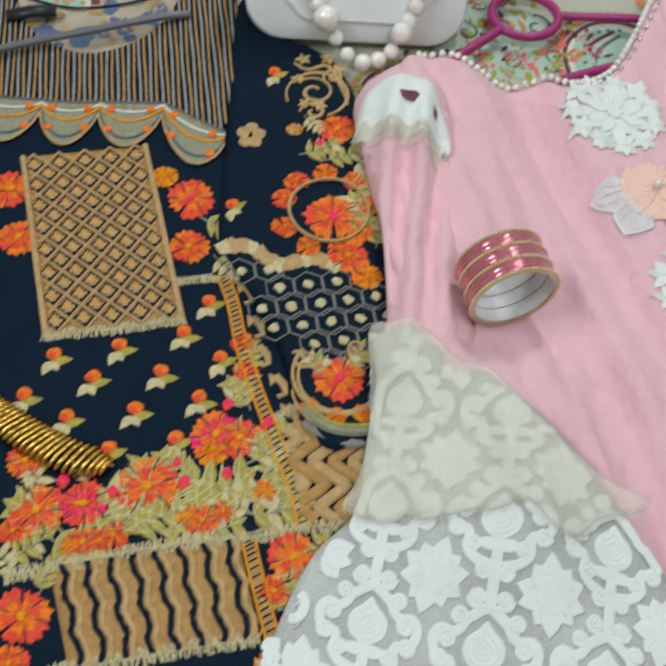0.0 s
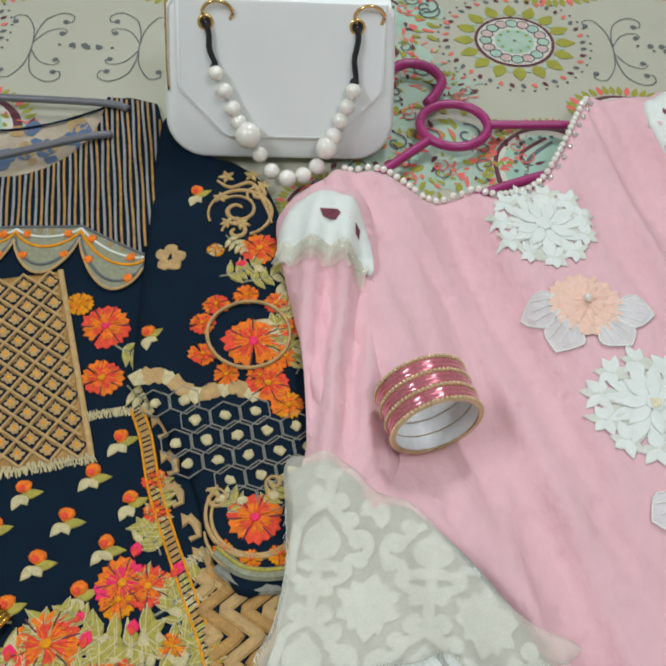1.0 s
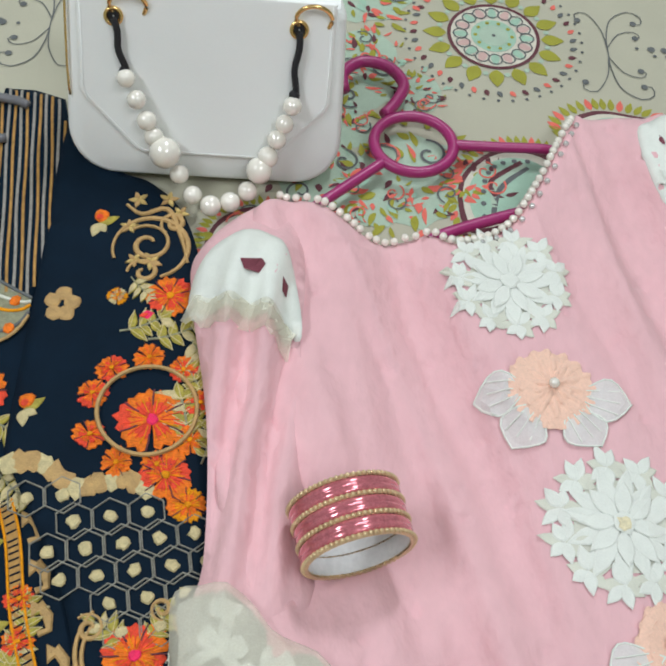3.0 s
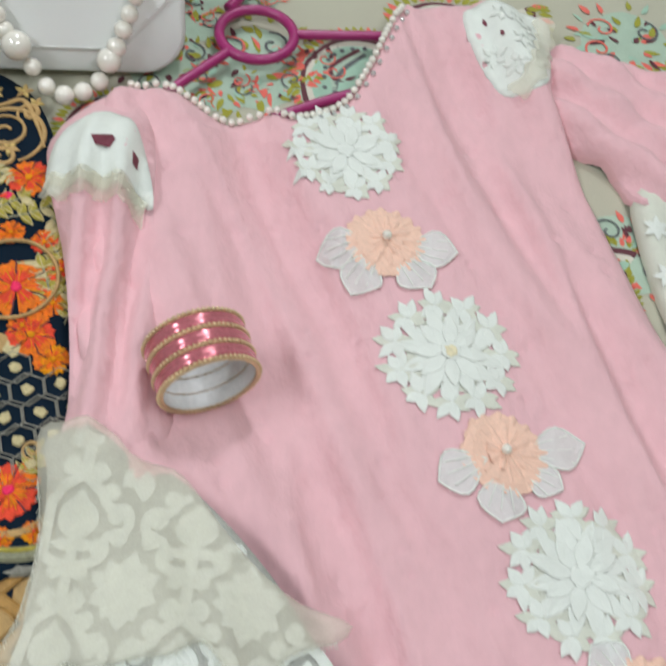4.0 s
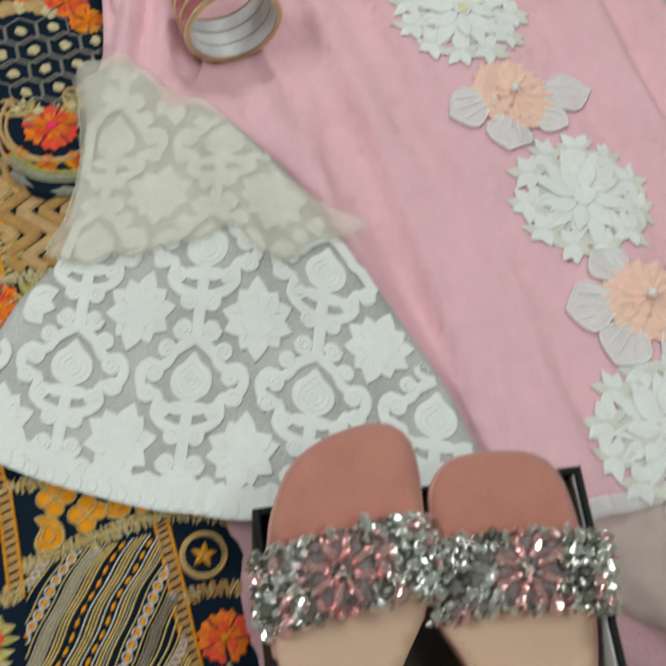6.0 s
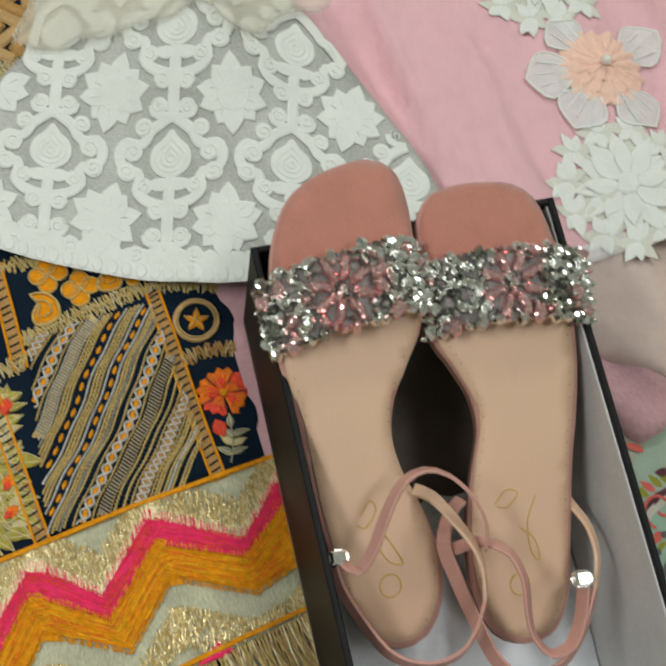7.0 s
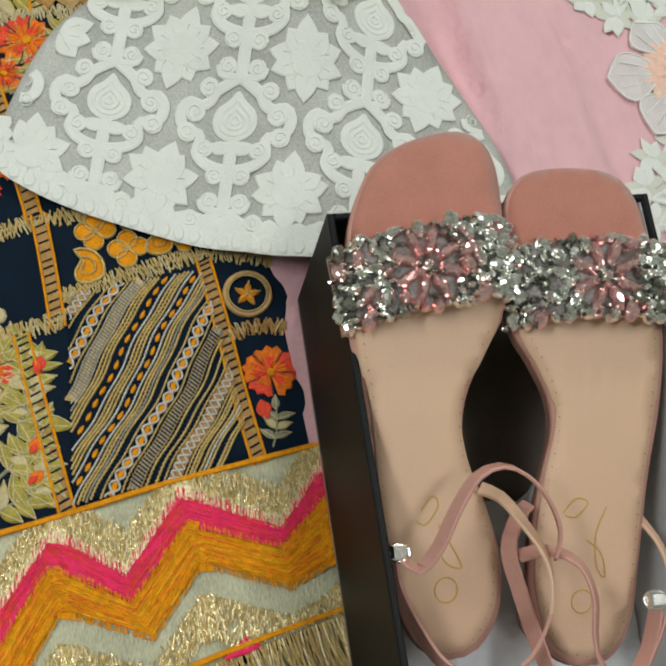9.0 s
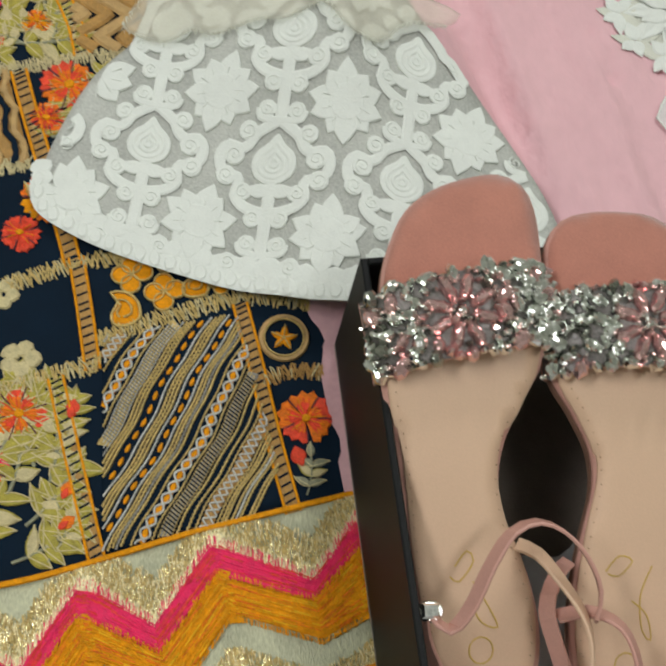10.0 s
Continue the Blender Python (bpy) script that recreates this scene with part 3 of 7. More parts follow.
def dress_yoke():
    poly = [(-0.113, 0.864), (-0.068, 0.856), (-0.048, 0.797), (-0.054, 0.666)] + spline([(-0.054, 0.666), (-0.08, 0.668), (-0.11, 0.694), (-0.137, 0.68), (-0.164, 0.691), (-0.19, 0.68), (-0.212, 0.688), (-0.27, 0.69), (-0.33, 0.666)], 0.008)[1:] \
        + [(-0.335, 0.80), (-0.312, 0.856), (-0.267, 0.864)] + [(x, y - 0.002) for x, y in spline(NECK, 0.01)[::-1][1:-1]]
    yh = lambda x, y: h_navy(x, y) + 0.0016
    g = Geo()
    cloth(g, poly, yh, 0.007, NAVY, roll=0.002)
    yoke = part("striped_yoke", g, DRESS, "black yoke with gold and grey stripes")
    hatch(yoke, poly, -math.pi / 2 + 0.16, 0.0096, ((0.0, 0.0023, ROPE), (0.0048, 0.0022, TAN)), yh, 0.0006, 0.0005, 0.0004)
    for i, (ax, ay, bx, by) in enumerate(((-0.054, 0.664, -0.11, 0.694), (-0.11, 0.694, -0.164, 0.691), (-0.164, 0.691, -0.214, 0.69), (-0.214, 0.69, -0.268, 0.694), (-0.268, 0.694, -0.33, 0.664))):
        g = Geo()
        arcs = []
        for k, sag in enumerate((0.001, 0.011, 0.020, 0.028, 0.036, 0.043)):
            arcs.append([(ax + (bx - ax) * t, ay + (by - ay) * t - sag * max(math.sin(math.pi * t), 0) ** 0.7 * 0.85 - 0.014 * (k / 5)) for t in [j / 16 for j in range(17)]])
        hb = lambda x, y: h_navy(x, y) + 0.0022
        g.rings([[(x, y, hb(x, y)) for x, y in a] for a in arcs], SAGE, closed=False, cap=False)
        for k, m in ((0, INK), (1, LACE2), (2, AMBER), (4, INK), (5, TANL)):
            g.ribbon(arcs[k], 0.0026, hb, m, 0.0005, 0.0008)
        for k in (1, 4):
            for j in (3, 13):
                g.pad(disc(*arcs[k][j], 0.0042, 8, 0.15), hb, ORANGE, 0.001, 0.0016)
        part("scallop_trim", g, DRESS, "sage scallop with orange dots")


dress_yoke()


def dress_panel():
    """The tan lattice panel on the chest."""
    A, B, C, D = (-0.221, 0.625), (-0.119, 0.646), (-0.068, 0.473), (-0.170, 0.452)
    q = lambda s, t: tuple((1 - t) * ((1 - s) * a + s * b) + t * ((1 - s) * d + s * c) for a, b, c, d in zip(A, B, C, D))
    hp = lambda x, y: h_navy(x, y) + 0.0012
    g = Geo()
    cloth(g, [q(s / 12, 0) for s in range(12)] + [q(1, t / 16) for t in range(16)] + [q(1 - s / 12, 1) for s in range(12)] + [q(0, 1 - t / 16) for t in range(16)], hp, 0.008, TAN, roll=0.002)
    for edge in ([q(0.985, t / 20) for t in range(21)], [q(0.02, t / 20) for t in range(21)]):
        g.ribbon(edge, 0.0048, hp, TANL, 0.0006, 0.001)
    panel = part("chest_panel", g, DRESS, "tan chest panel with a dark lattice")
    n, m = 5, 8
    for i in range(n * 2 - 1):
        for j in range(m * 2 - 1):
            if (i + j) % 2:
                continue
            s, t = (i + 1) / (n * 2), (j + 1) / (m * 2)
            ds, dt = 0.37 / n, 0.37 / m
            at = lambda u, v: q(s + ds * u, t + dt * v)
            g = Geo()
            g.pad([at(0, -1.08), at(0.42, -0.48), at(1.08, -0.02), at(0.52, 0.5), at(0, 1.08), at(-0.52, 0.5), at(-1.08, -0.02), at(-0.42, -0.48)], hp, NAVY, 0.0006, 0.0004, 0.9)
            g.pad([at(0, -0.80), at(0.16, -0.5), at(0.36, -0.42), at(0.40, -0.14), at(0.74, -0.02), at(0.62, 0.26), at(0.36, 0.36), at(0.26, 0.66), at(0, 0.62), at(-0.26, 0.66), at(-0.36, 0.36), at(-0.62, 0.26), at(-0.74, -0.02), at(-0.40, -0.14), at(-0.36, -0.42), at(-0.16, -0.5)], hp, TANL, 0.0012, 0.0018, 0.7)
            g.pad([at(0, -0.3), at(0.2, 0.0), at(0, 0.36), at(-0.2, 0.0)], hp, AMBER, 0.0023, 0.0006, 0.7)
            part("lattice_stitch", g, panel)
    for k in range(-m - 1, n + 1):
        for sgn in (1, -1):
            run = []
            for e in range(41):
                t = e / 40
                s = ((k + 0.5) / n + t * m / n) if sgn > 0 else (1 - (k + 0.5) / n - t * m / n)
                if 0.03 <= s <= 0.97:
                    run.append(q(s, t))
            if len(run) > 1:
                g = Geo()
                g.ribbon(run, 0.0024, hp, TANL, 0.0010 + 0.0002 * sgn, 0.0008)
                part("lattice_line", g, panel)
    fuzz("frayed_trim", [q(0.0, 1.0), q(0.5, 1.01), q(1.0, 1.0)], 0.009, CREAMT, DRESS, seed=3)


dress_panel()

for x, y in ((-0.068, 0.460), (-0.114, 0.446), (-0.052, 0.489), (-0.081, 0.425), (-0.129, 0.417), (-0.039, 0.439), (-0.051, 0.405), (-0.095, 0.393), (-0.142, 0.384), (-0.064, 0.371), (-0.109, 0.361), (-0.16, 0.435), (-0.175, 0.40)):
    buti(x, y - 0.003, 0.0125, 0.4, DRESS)
# chest flowers beside the panel
flower(-0.076, 0.590, 0.021, DRESS, outer=CORALT, inner=ORANGE, heart=PINKT)
flower(-0.072, 0.541, 0.018, DRESS)
flower(-0.100, 0.612, 0.013, DRESS, outer=AMBER, inner=AMBER)
sprig(-0.066, 0.572, 0.030, -0.6, DRESS)
sprig(-0.052, 0.535, 0.026, -0.9, DRESS, m=CREAMT)
flower(-0.222, 0.590, 0.021, DRESS, outer=CORALT, inner=ORANGE)
flower(-0.205, 0.541, 0.018, DRESS)
# border of flowers along the hem of the upper skirt
for x, y, s, o, i in ((-0.078, 0.336, 0.024, ORANGE, CORALT), (-0.035, 0.378, 0.019, ORANGE, PINKT), (-0.018, 0.376, 0.017, CORALT, ORANGE), (-0.118, 0.321, 0.018, CORALT, PINKT), (-0.036, 0.366, 0.014, AMBER, ORANGE),
                      (-0.114, 0.294, 0.013, ORANGE, CORALT), (-0.095, 0.300, 0.011, CORALT, ORANGE), (-0.038, 0.313, 0.014, ORANGE, CORALT), (-0.148, 0.315, 0.02, ORANGE, CORALT), (0.002, 0.336, 0.010, ORANGE, AMBER)):
    flower(x, y, s, DRESS, outer=o, inner=i)


def petal_bud(x, y, s, a, parent, m=PINKT, h=h_navy):
    g = Geo()
    g.pad(leaf(x, y, s, s * 0.72, a, 0.0, 6, 1.3), h, m, 0.0008, 0.0018)
    g.pad(leaf(x, y, s * 0.6, s * 0.34, a, 0.0, 5), h, CORALT, 0.0024, 0.0006)
    return part("embroidered_petal", g, parent)


for x, y, s, a in ((-0.030, 0.396, 0.012, 1.4), (-0.003, 0.382, 0.014, 1.1), (-0.055, 0.333, 0.014, 1.3), (-0.100, 0.324, 0.013, 1.6), (-0.025, 0.342, 0.012, 1.5), (-0.062, 0.350, 0.010, 1.0), (-0.133, 0.33, 0.013, 1.8)):
    petal_bud(x, y, s, a, DRESS)
for x, y, s, a in ((-0.09, 0.305, 0.034, 0.2), (-0.070, 0.322, 0.026, 1.9), (-0.045, 0.345, 0.026, 2.4), (-0.022, 0.305, 0.03, 2.9), (-0.048, 0.300, 0.03, 0.1), (0.000, 0.365, 0.024, 2.2), (0.010, 0.318, 0.026, 1.2), (-0.128, 0.283, 0.03, 0.5), (-0.052, 0.318, 0.042, 0.35), (-0.068, 0.306, 0.036, 2.3), (-0.012, 0.356, 0.034, 0.5), (-0.005, 0.328, 0.040, 2.6), (-0.013, 0.320, 0.036, -0.1), (-0.100, 0.300, 0.036, 0.6), (-0.128, 0.300, 0.034, 2.4),
                   (0.006, 0.345, 0.03, 1.7), (-0.03, 0.40, 0.026, 0.9), (-0.018, 0.425, 0.026, 1.3), (-0.012, 0.398, 0.024, 1.9), (-0.085, 0.318, 0.03, 1.2)):
    sprig(x, y, s, a, DRESS)
for x, y, s, o, i in ((-0.1442, 0.2437, 0.0197, CORALT, ORANGE), (-0.1214, 0.3207, 0.0133, CORALT, PINKT), (-0.1624, 0.3497, 0.014, CORALT, ORANGE), (-0.1608, 0.2992, 0.0114, ORANGE, CORALT), (-0.1033, 0.2962, 0.0108, ORANGE, CORALT), (-0.1219, 0.2909, 0.0095, ORANGE, AMBER), (-0.047, 0.3153, 0.0108, ORANGE, AMBER), (-0.0247, 0.3195, 0.0095, CORALT, ORANGE), (0.0114, 0.2674, 0.0089, CORALT, ORANGE), (0.0264, 0.2435, 0.0108, PINKT, CORALT), (-0.1463, 0.2149, 0.0127, ORANGE, CORALT)):
    flower(x, y, s, DRESS, outer=o, inner=i)
for x, y, s, a in ((-0.1383, 0.2974, 0.0302, -0.6), (-0.098, 0.3068, 0.027, 1.0), (-0.064, 0.304, 0.0317, 0.5), (-0.0157, 0.3307, 0.0349, 0.2), (-0.0033, 0.319, 0.0254, 2.6), (-0.1617, 0.3171, 0.0254, 0.9), (-0.1478, 0.3332, 0.0222, 2.2), (-0.1627, 0.2817, 0.0254, 0.3), (-0.0795, 0.3152, 0.0222, 2.4), (-0.0382, 0.3264, 0.0222, 1.9), (-0.1363, 0.2577, 0.019, 1.2), (-0.1545, 0.2679, 0.0222, 2.0), (0.0133, 0.2816, 0.019, 0.8), (0.0098, 0.2508, 0.0222, 1.1), (-0.1166, 0.3348, 0.0159, 2.0)):
    sprig(x, y, s, a, DRESS, m=LEAFT if a < 2 else CREAMT, n=3)
for x, y in ((-0.022, 0.455), (-0.018, 0.43)):
    flower(x, y, 0.010, DRESS)
ladder("ladder_trim", [(-0.043, 0.515), (-0.033, 0.490), (-0.022, 0.448), (-0.009, 0.414), (0.008, 0.373), (0.024, 0.336), (0.030, 0.312)], 0.0095, DRESS)
fuzz("frayed_trim", [(-0.077, 0.507), (-0.06, 0.511), (-0.035, 0.514)], 0.007, CREAMT, DRESS, seed=5)
fuzz("frayed_trim", [(-0.16, 0.268), (-0.126, 0.278), (-0.058, 0.295), (-0.01, 0.301), (0.023, 0.310), (0.067, 0.316)], 0.0095, CREAMT, DRESS, seed=6)
fuzz("frayed_trim", [(0.006, 0.392), (0.022, 0.404), (0.034, 0.41)], 0.008, CREAMT, DRESS, seed=7)
# scalloped tan edging between ladder and sleeve
scrollwork([[(x + 0.003 * math.cos(9 * k), y + 0.003 * math.sin(9 * k)) for k in (0, 0.25, 0.5, 0.75)] + [(x + 0.008, y - 0.004), (x + 0.010, y - 0.012), (x + 0.004, y - 0.015)] for x, y in ((-0.028, 0.505), (-0.018, 0.475), (-0.012, 0.45), (0.002, 0.425), (0.012, 0.40), (0.020, 0.385))], 0.008, TANL, DRESS, h_navy)


def tan_panel(corners, across, label):
    """A tan panel with dark wavy stripes."""
    g = Geo()
    A, B, C, D = corners
    q = lambda s, t: tuple((1 - t) * ((1 - s) * a + s * b) + t * ((1 - s) * d + s * c) for a, b, c, d in zip(A, B, C, D))
    hp = lambda x, y: h_navy(x, y) + 0.001
    cloth(g, [q(s / 14, 0) for s in range(14)] + [q(1, t / 8) for t in range(8)] + [q(1 - s / 14, 1) for s in range(14)] + [q(0, 1 - t / 8) for t in range(8)], hp, 0.008, TAN, roll=0.001)
    panel = part("tan_panel", g, DRESS, label)
    for k in range(across):
        f = (k + 0.5) / across
        for off, width, m, lift in ((0.0, 0.0036, NAVY, 0.0012), (0.32 / across, 0.0042, TANL, 0.0006)):
            g = Geo()
            g.ribbon([q(f + off + 0.014 * math.sin(t * 0.9 + k) + 0.004 * math.sin(t * 4.1), t / 18) for t in range(19)], lambda t: width * (1 + 0.25 * math.sin(t * 60 + k)), hp, m, lift, 0.0008)
            part("stripe", g, panel)


tan_panel(((-0.1329, 0.276), (-0.0132, 0.3012), (0.0059, 0.2372), (-0.1098, 0.2134)), 8, "tan panel with dark wavy stripes")
fuzz("frayed_trim", [(-0.1198, 0.2104), (-0.0519, 0.2253), (0.0059, 0.2372)], 0.010, CREAMT, DRESS, seed=8)
ladder("ladder_trim", [(-0.006, 0.300), (0.003, 0.270), (0.026, 0.20), (0.034, 0.172)], 0.0095, DRESS)
flower(0.024, 0.291, 0.019, DRESS, outer=CORALT, inner=ORANGE)
flower(0.050, 0.290, 0.015, DRESS, outer=CORALT, inner=PINKT)
flower(0.013, 0.267, 0.012, DRESS)
sprig(0.03, 0.268, 0.032, 0.9, DRESS)
sprig(0.016, 0.255, 0.03, 0.2, DRESS)
sprig(0.045, 0.255, 0.03, 2.0, DRESS)
flower(0.034, 0.235, 0.016, DRESS)


def chevrons():
    """Tan zigzag stitching between the ladder band and the sleeve."""
    g = Geo()
    poly = [(0.012, 0.385), (0.040, 0.402), (0.085, 0.392), (0.10, 0.35), (0.075, 0.318), (0.028, 0.314)]
    hp = lambda x, y: h_navy(x, y) + 0.0008
    for k in range(7):
        run = []
        for e in range(60):
            t = e / 59
            x = 0.005 + 0.014 * k + 0.045 * abs(((t * 3.2) % 1) - 0.5) - 0.01 + 0.02 * t
            y = 0.412 - 0.11 * t
            if inside(x, y, poly):
                run.append((x, y))
            elif len(run) > 2:
                g.ribbon(run, 0.0085, hp, TAN if k % 2 else TANL, 0.0006, 0.0014)
                run = []
        if len(run) > 2:
            g.ribbon(run, 0.0085, hp, TAN if k % 2 else TANL, 0.0006, 0.0014)
    part("chevron_stitch", g, DRESS, "tan zigzag stitching")


chevrons()


# ---- lower skirt with the striped patch ----
def skirt_patch():
    A, B, C, D = (0.052, 0.131), (0.124, 0.146), (0.151, 0.039), (0.058, 0.016)
    q = lambda s, t: tuple((1 - t) * ((1 - s) * a + s * b) + t * ((1 - s) * d + s * c) for a, b, c, d in zip(A, B, C, D))
    g = Geo()
    out = [q(s / 8, 0) for s in range(8)] + [q(1, t / 10) for t in range(10)] + [q(1 - s / 8, 1) for s in range(8)] + [q(0, 1 - t / 10) for t in range(10)]
    hp = lambda x, y: h_navy(x, y) + 0.0012
    cloth(g, out, hp, 0.007, NAVY, roll=0.001)
    patch = part("striped_patch", g, DRESS, "black patch with slanted gold and silver braids")
    ang = 1.10
    c, s = math.cos(ang), math.sin(ang)

    def along(u, w):
        w += 0.0011 * math.sin(u * 70 + w * 40) + 0.0005 * math.sin(u * 190 + w * 210)
        return (0.085 + (u - 0.07) * c - w * s, 0.075 + (u - 0.07) * s + w * c)

    def run(v, width, m, fn=None, lift=0.0006, thick=0.0010, step=0.0012):
        """One thread that follows the slant of the patch."""
        gg, pts = Geo(), []
        for e in range(int(0.168 / step)):
            u = e * step
            p = along(u, v + (fn(u) if fn else 0.00025 * math.sin(u * 2600 + v * 9000)))
            if inside(p[0], p[1], out):
                pts.append(p)
        if len(pts) > 2:
            gg.ribbon(pts, width, hp, m, lift, thick)
            part("braid", gg, patch)

    def rungs(v, half, gap, width, m, slant=0.0):
        """Short cross stitches over a braid."""
        gg = Geo()
        for e in range(int(0.168 / gap)):
            p = [along(e * gap + slant * q, v + half * q) for q in (-1, 0, 1)]
            if all(inside(x, y, out) for x, y in p):
                gg.ribbon(p, width, hp, m, 0.0017, 0.0004)
        tagged(part("cross_stitch", gg, patch), kind="stuff")

    def chain(v):
        run(v, 0.0030, AMBER, lift=0.0003, thick=0.0005)
        for sgn, m in ((1, SILVER), (-1, SILVER)):
            run(v, 0.0013, m, lambda u: sgn * 0.0025 * math.sin(u * 470), 0.0010 + 0.0002 * sgn, 0.0008, 0.0010)
        for d in (-0.0040, 0.0040):
            run(v + d, 0.0011, GOLD)

    def dashes(v):
        for e in range(30):
            p = [along(e * 0.0078 + d, v) for d in (0, 0.0016, 0.0034, 0.0052)]
            if all(inside(x, y, out) for x, y in p):
                gg = Geo()
                gg.ribbon(p, lambda t: 0.0008 + 0.0018 * math.sin(math.pi * t), hp, AMBER, 0.0006, 0.0010)
                part("stitch", gg, patch)

    def mesh_braid(v, half, m, cross, gap):
        run(v, half * 2, m, lift=0.0005, thick=0.0008)
        for d in (-0.9, -0.3, 0.3, 0.9):
            run(v + d * half, 0.0007, GOLD if m is not GOLD else SILVER, lift=0.0012, thick=0.0005)
        rungs(v, half * 0.9, gap, 0.0007, cross, 0.0006)

    def lattice(v):
        run(v, 0.0062, TAN, lift=0.0003, thick=0.0004)
        for sgn in (1, -1):
            run(v, 0.0011, SILVER, lambda u: sgn * 0.0031 * (4 * abs((u * 118) % 1 - 0.5) - 1), 0.0010 + 0.0002 * sgn, 0.0006, 0.0007)
        for d in (-0.0042, 0.0042):
            run(v + d, 0.0011, GOLD)

    def lines(rows):
        for v, m in rows:
            run(v, 0.0014 if m is GOLD else 0.0012, m)

    lattice(0.0471)
    lines([(0.0526, SILVER), (0.0538, GOLD), (0.0558, GOLD), (0.0588, SILVER), (0.0613, GOLD), (0.0631, GOLD)])
    chain(0.0343)
    mesh_braid(0.0251, 0.0034, GOLD, GREYT, 0.0017)
    lines([(0.0203, GOLD), (0.0186, GOLD), (0.0169, GOLD)])
    dashes(0.0131)
    lines([(0.0099, SILVER), (0.0077, GOLD), (0.0060, GOLD), (0.0043, GOLD), (0.0021, SILVER)])
    dashes(-0.0007)
    lines([(-0.0031, SILVER), (-0.0051, GOLD), (-0.0067, GOLD), (-0.0083, ROPE), (-0.0099, GOLD)])
    chain(-0.0178)
    mesh_braid(-0.0266, 0.0030, ROPE, NAVY, 0.0019)
    lines([(-0.0312, GOLD), (-0.0350, GOLD)])
    lattice(-0.0423)
    lines([(-0.0483, GOLD), (-0.0498, GOLD), (-0.0523, GOLD), (-0.0540, SILVER), (-0.0556, GOLD), (-0.0593, GOLD), (-0.0610, GOLD)])
    ladder("ladder_trim", [(0.125, 0.152), (0.134, 0.115), (0.143, 0.075), (0.153, 0.036)], 0.0085, DRESS)
    ladder("ladder_trim", [(0.035, 0.178), (0.041, 0.150), (0.048, 0.112)], 0.0085, DRESS)
    ladder("ladder_trim", [(0.029, 0.108), (0.038, 0.075), (0.048, 0.040), (0.056, 0.012)], 0.0085, DRESS)
    fuzz("gold_frayed_trim", [(0.0, 0.160), (0.03, 0.172), (0.062, 0.180)], 0.0095, GOLD, DRESS, seed=21)
    fuzz("gold_frayed_trim", [(-0.01, 0.098), (0.025, 0.108), (0.052, 0.117)], 0.0105, GOLD, DRESS, seed=22)
    fuzz("gold_frayed_trim", [(0.050, 0.129), (0.085, 0.143), (0.128, 0.156), (0.165, 0.153)], 0.0095, GOLD, DRESS, seed=23)
    fuzz("gold_frayed_trim", [(0.138, 0.108), (0.155, 0.113), (0.17, 0.112)], 0.0085, TAN, DRESS, seed=24)


skirt_patch()


def paisley_stitch(x, y, s, a):
    g = Geo()
    p = spline([(x + s * (u * math.cos(a) - v * math.sin(a)), y + s * (u * math.sin(a) + v * math.cos(a))) for u, v in ((0, -0.5), (0.42, -0.3), (0.4, 0.2), (0.1, 0.5), (-0.3, 0.5), (-0.12, 0.22), (-0.3, -0.1), (-0.28, -0.4))], 0.003, True)
    g.pad(p, h_navy, AMBER, 0.0007, 0.0015)
    g.ribbon(p + p[:1], s * 0.09, h_navy, GOLD, 0.0012, 0.0012)
    g.ribbon([(x + (px - x) * 0.5, y + (py - y) * 0.5) for px, py in p], s * 0.06, h_navy, GOLD, 0.0022, 0.0008)
    part("embroidered_paisley", g, DRESS, "amber paisley outlined in gold")


def cloverleaf(x, y, s):
    g = Geo()
    for a in (0.3, 1.7, 3.2, 4.6):
        cx, cy = x + s * 0.42 * math.cos(a), y + s * 0.42 * math.sin(a)
        g.pad(disc(cx, cy, s * 0.40, 12, 0.08), h_navy, AMBER, 0.0007, 0.0015)
        g.ribbon(arc(cx, cy, s * 0.38, 0, TAU, 14), s * 0.08, h_navy, GOLD, 0.0012, 0.0012)
    part("embroidered_clover", g, DRESS, "amber clover outlined in gold")


cloverleaf(0.066, 0.168, 0.014)
paisley_stitch(0.062, 0.147, 0.020, 0.1)
cloverleaf(0.084, 0.158, 0.014)
paisley_stitch(0.100, 0.164, 0.018, -0.2)
paisley_stitch(0.083, 0.178, 0.016, 0.4)
cloverleaf(0.115, 0.166, 0.011)


def medallion(x, y, r):
    g = Geo()
    g.ribbon(arc(x, y, r, 0, TAU, 28), 0.0030, h_navy, TANL, 0.0008, 0.0014)
    g.ribbon(arc(x, y, r * 0.86, 0, TAU, 28), 0.0010, h_navy, GOLD, 0.0016, 0.0010)
    for i in range(5):
        a = TAU * i / 5 + 0.2
        g.pad(leaf(x, y, r * 0.62, r * 0.32, a), h_navy, AMBER, 0.0007, 0.0012)
        g.ribbon([(x, y), (x + r * 0.6 * math.cos(a), y + r * 0.6 * math.sin(a))], 0.0007, h_navy, GOLD, 0.0020, 0.0004)
    part("embroidered_medallion", g, DRESS, "gold ringed flower medallion")


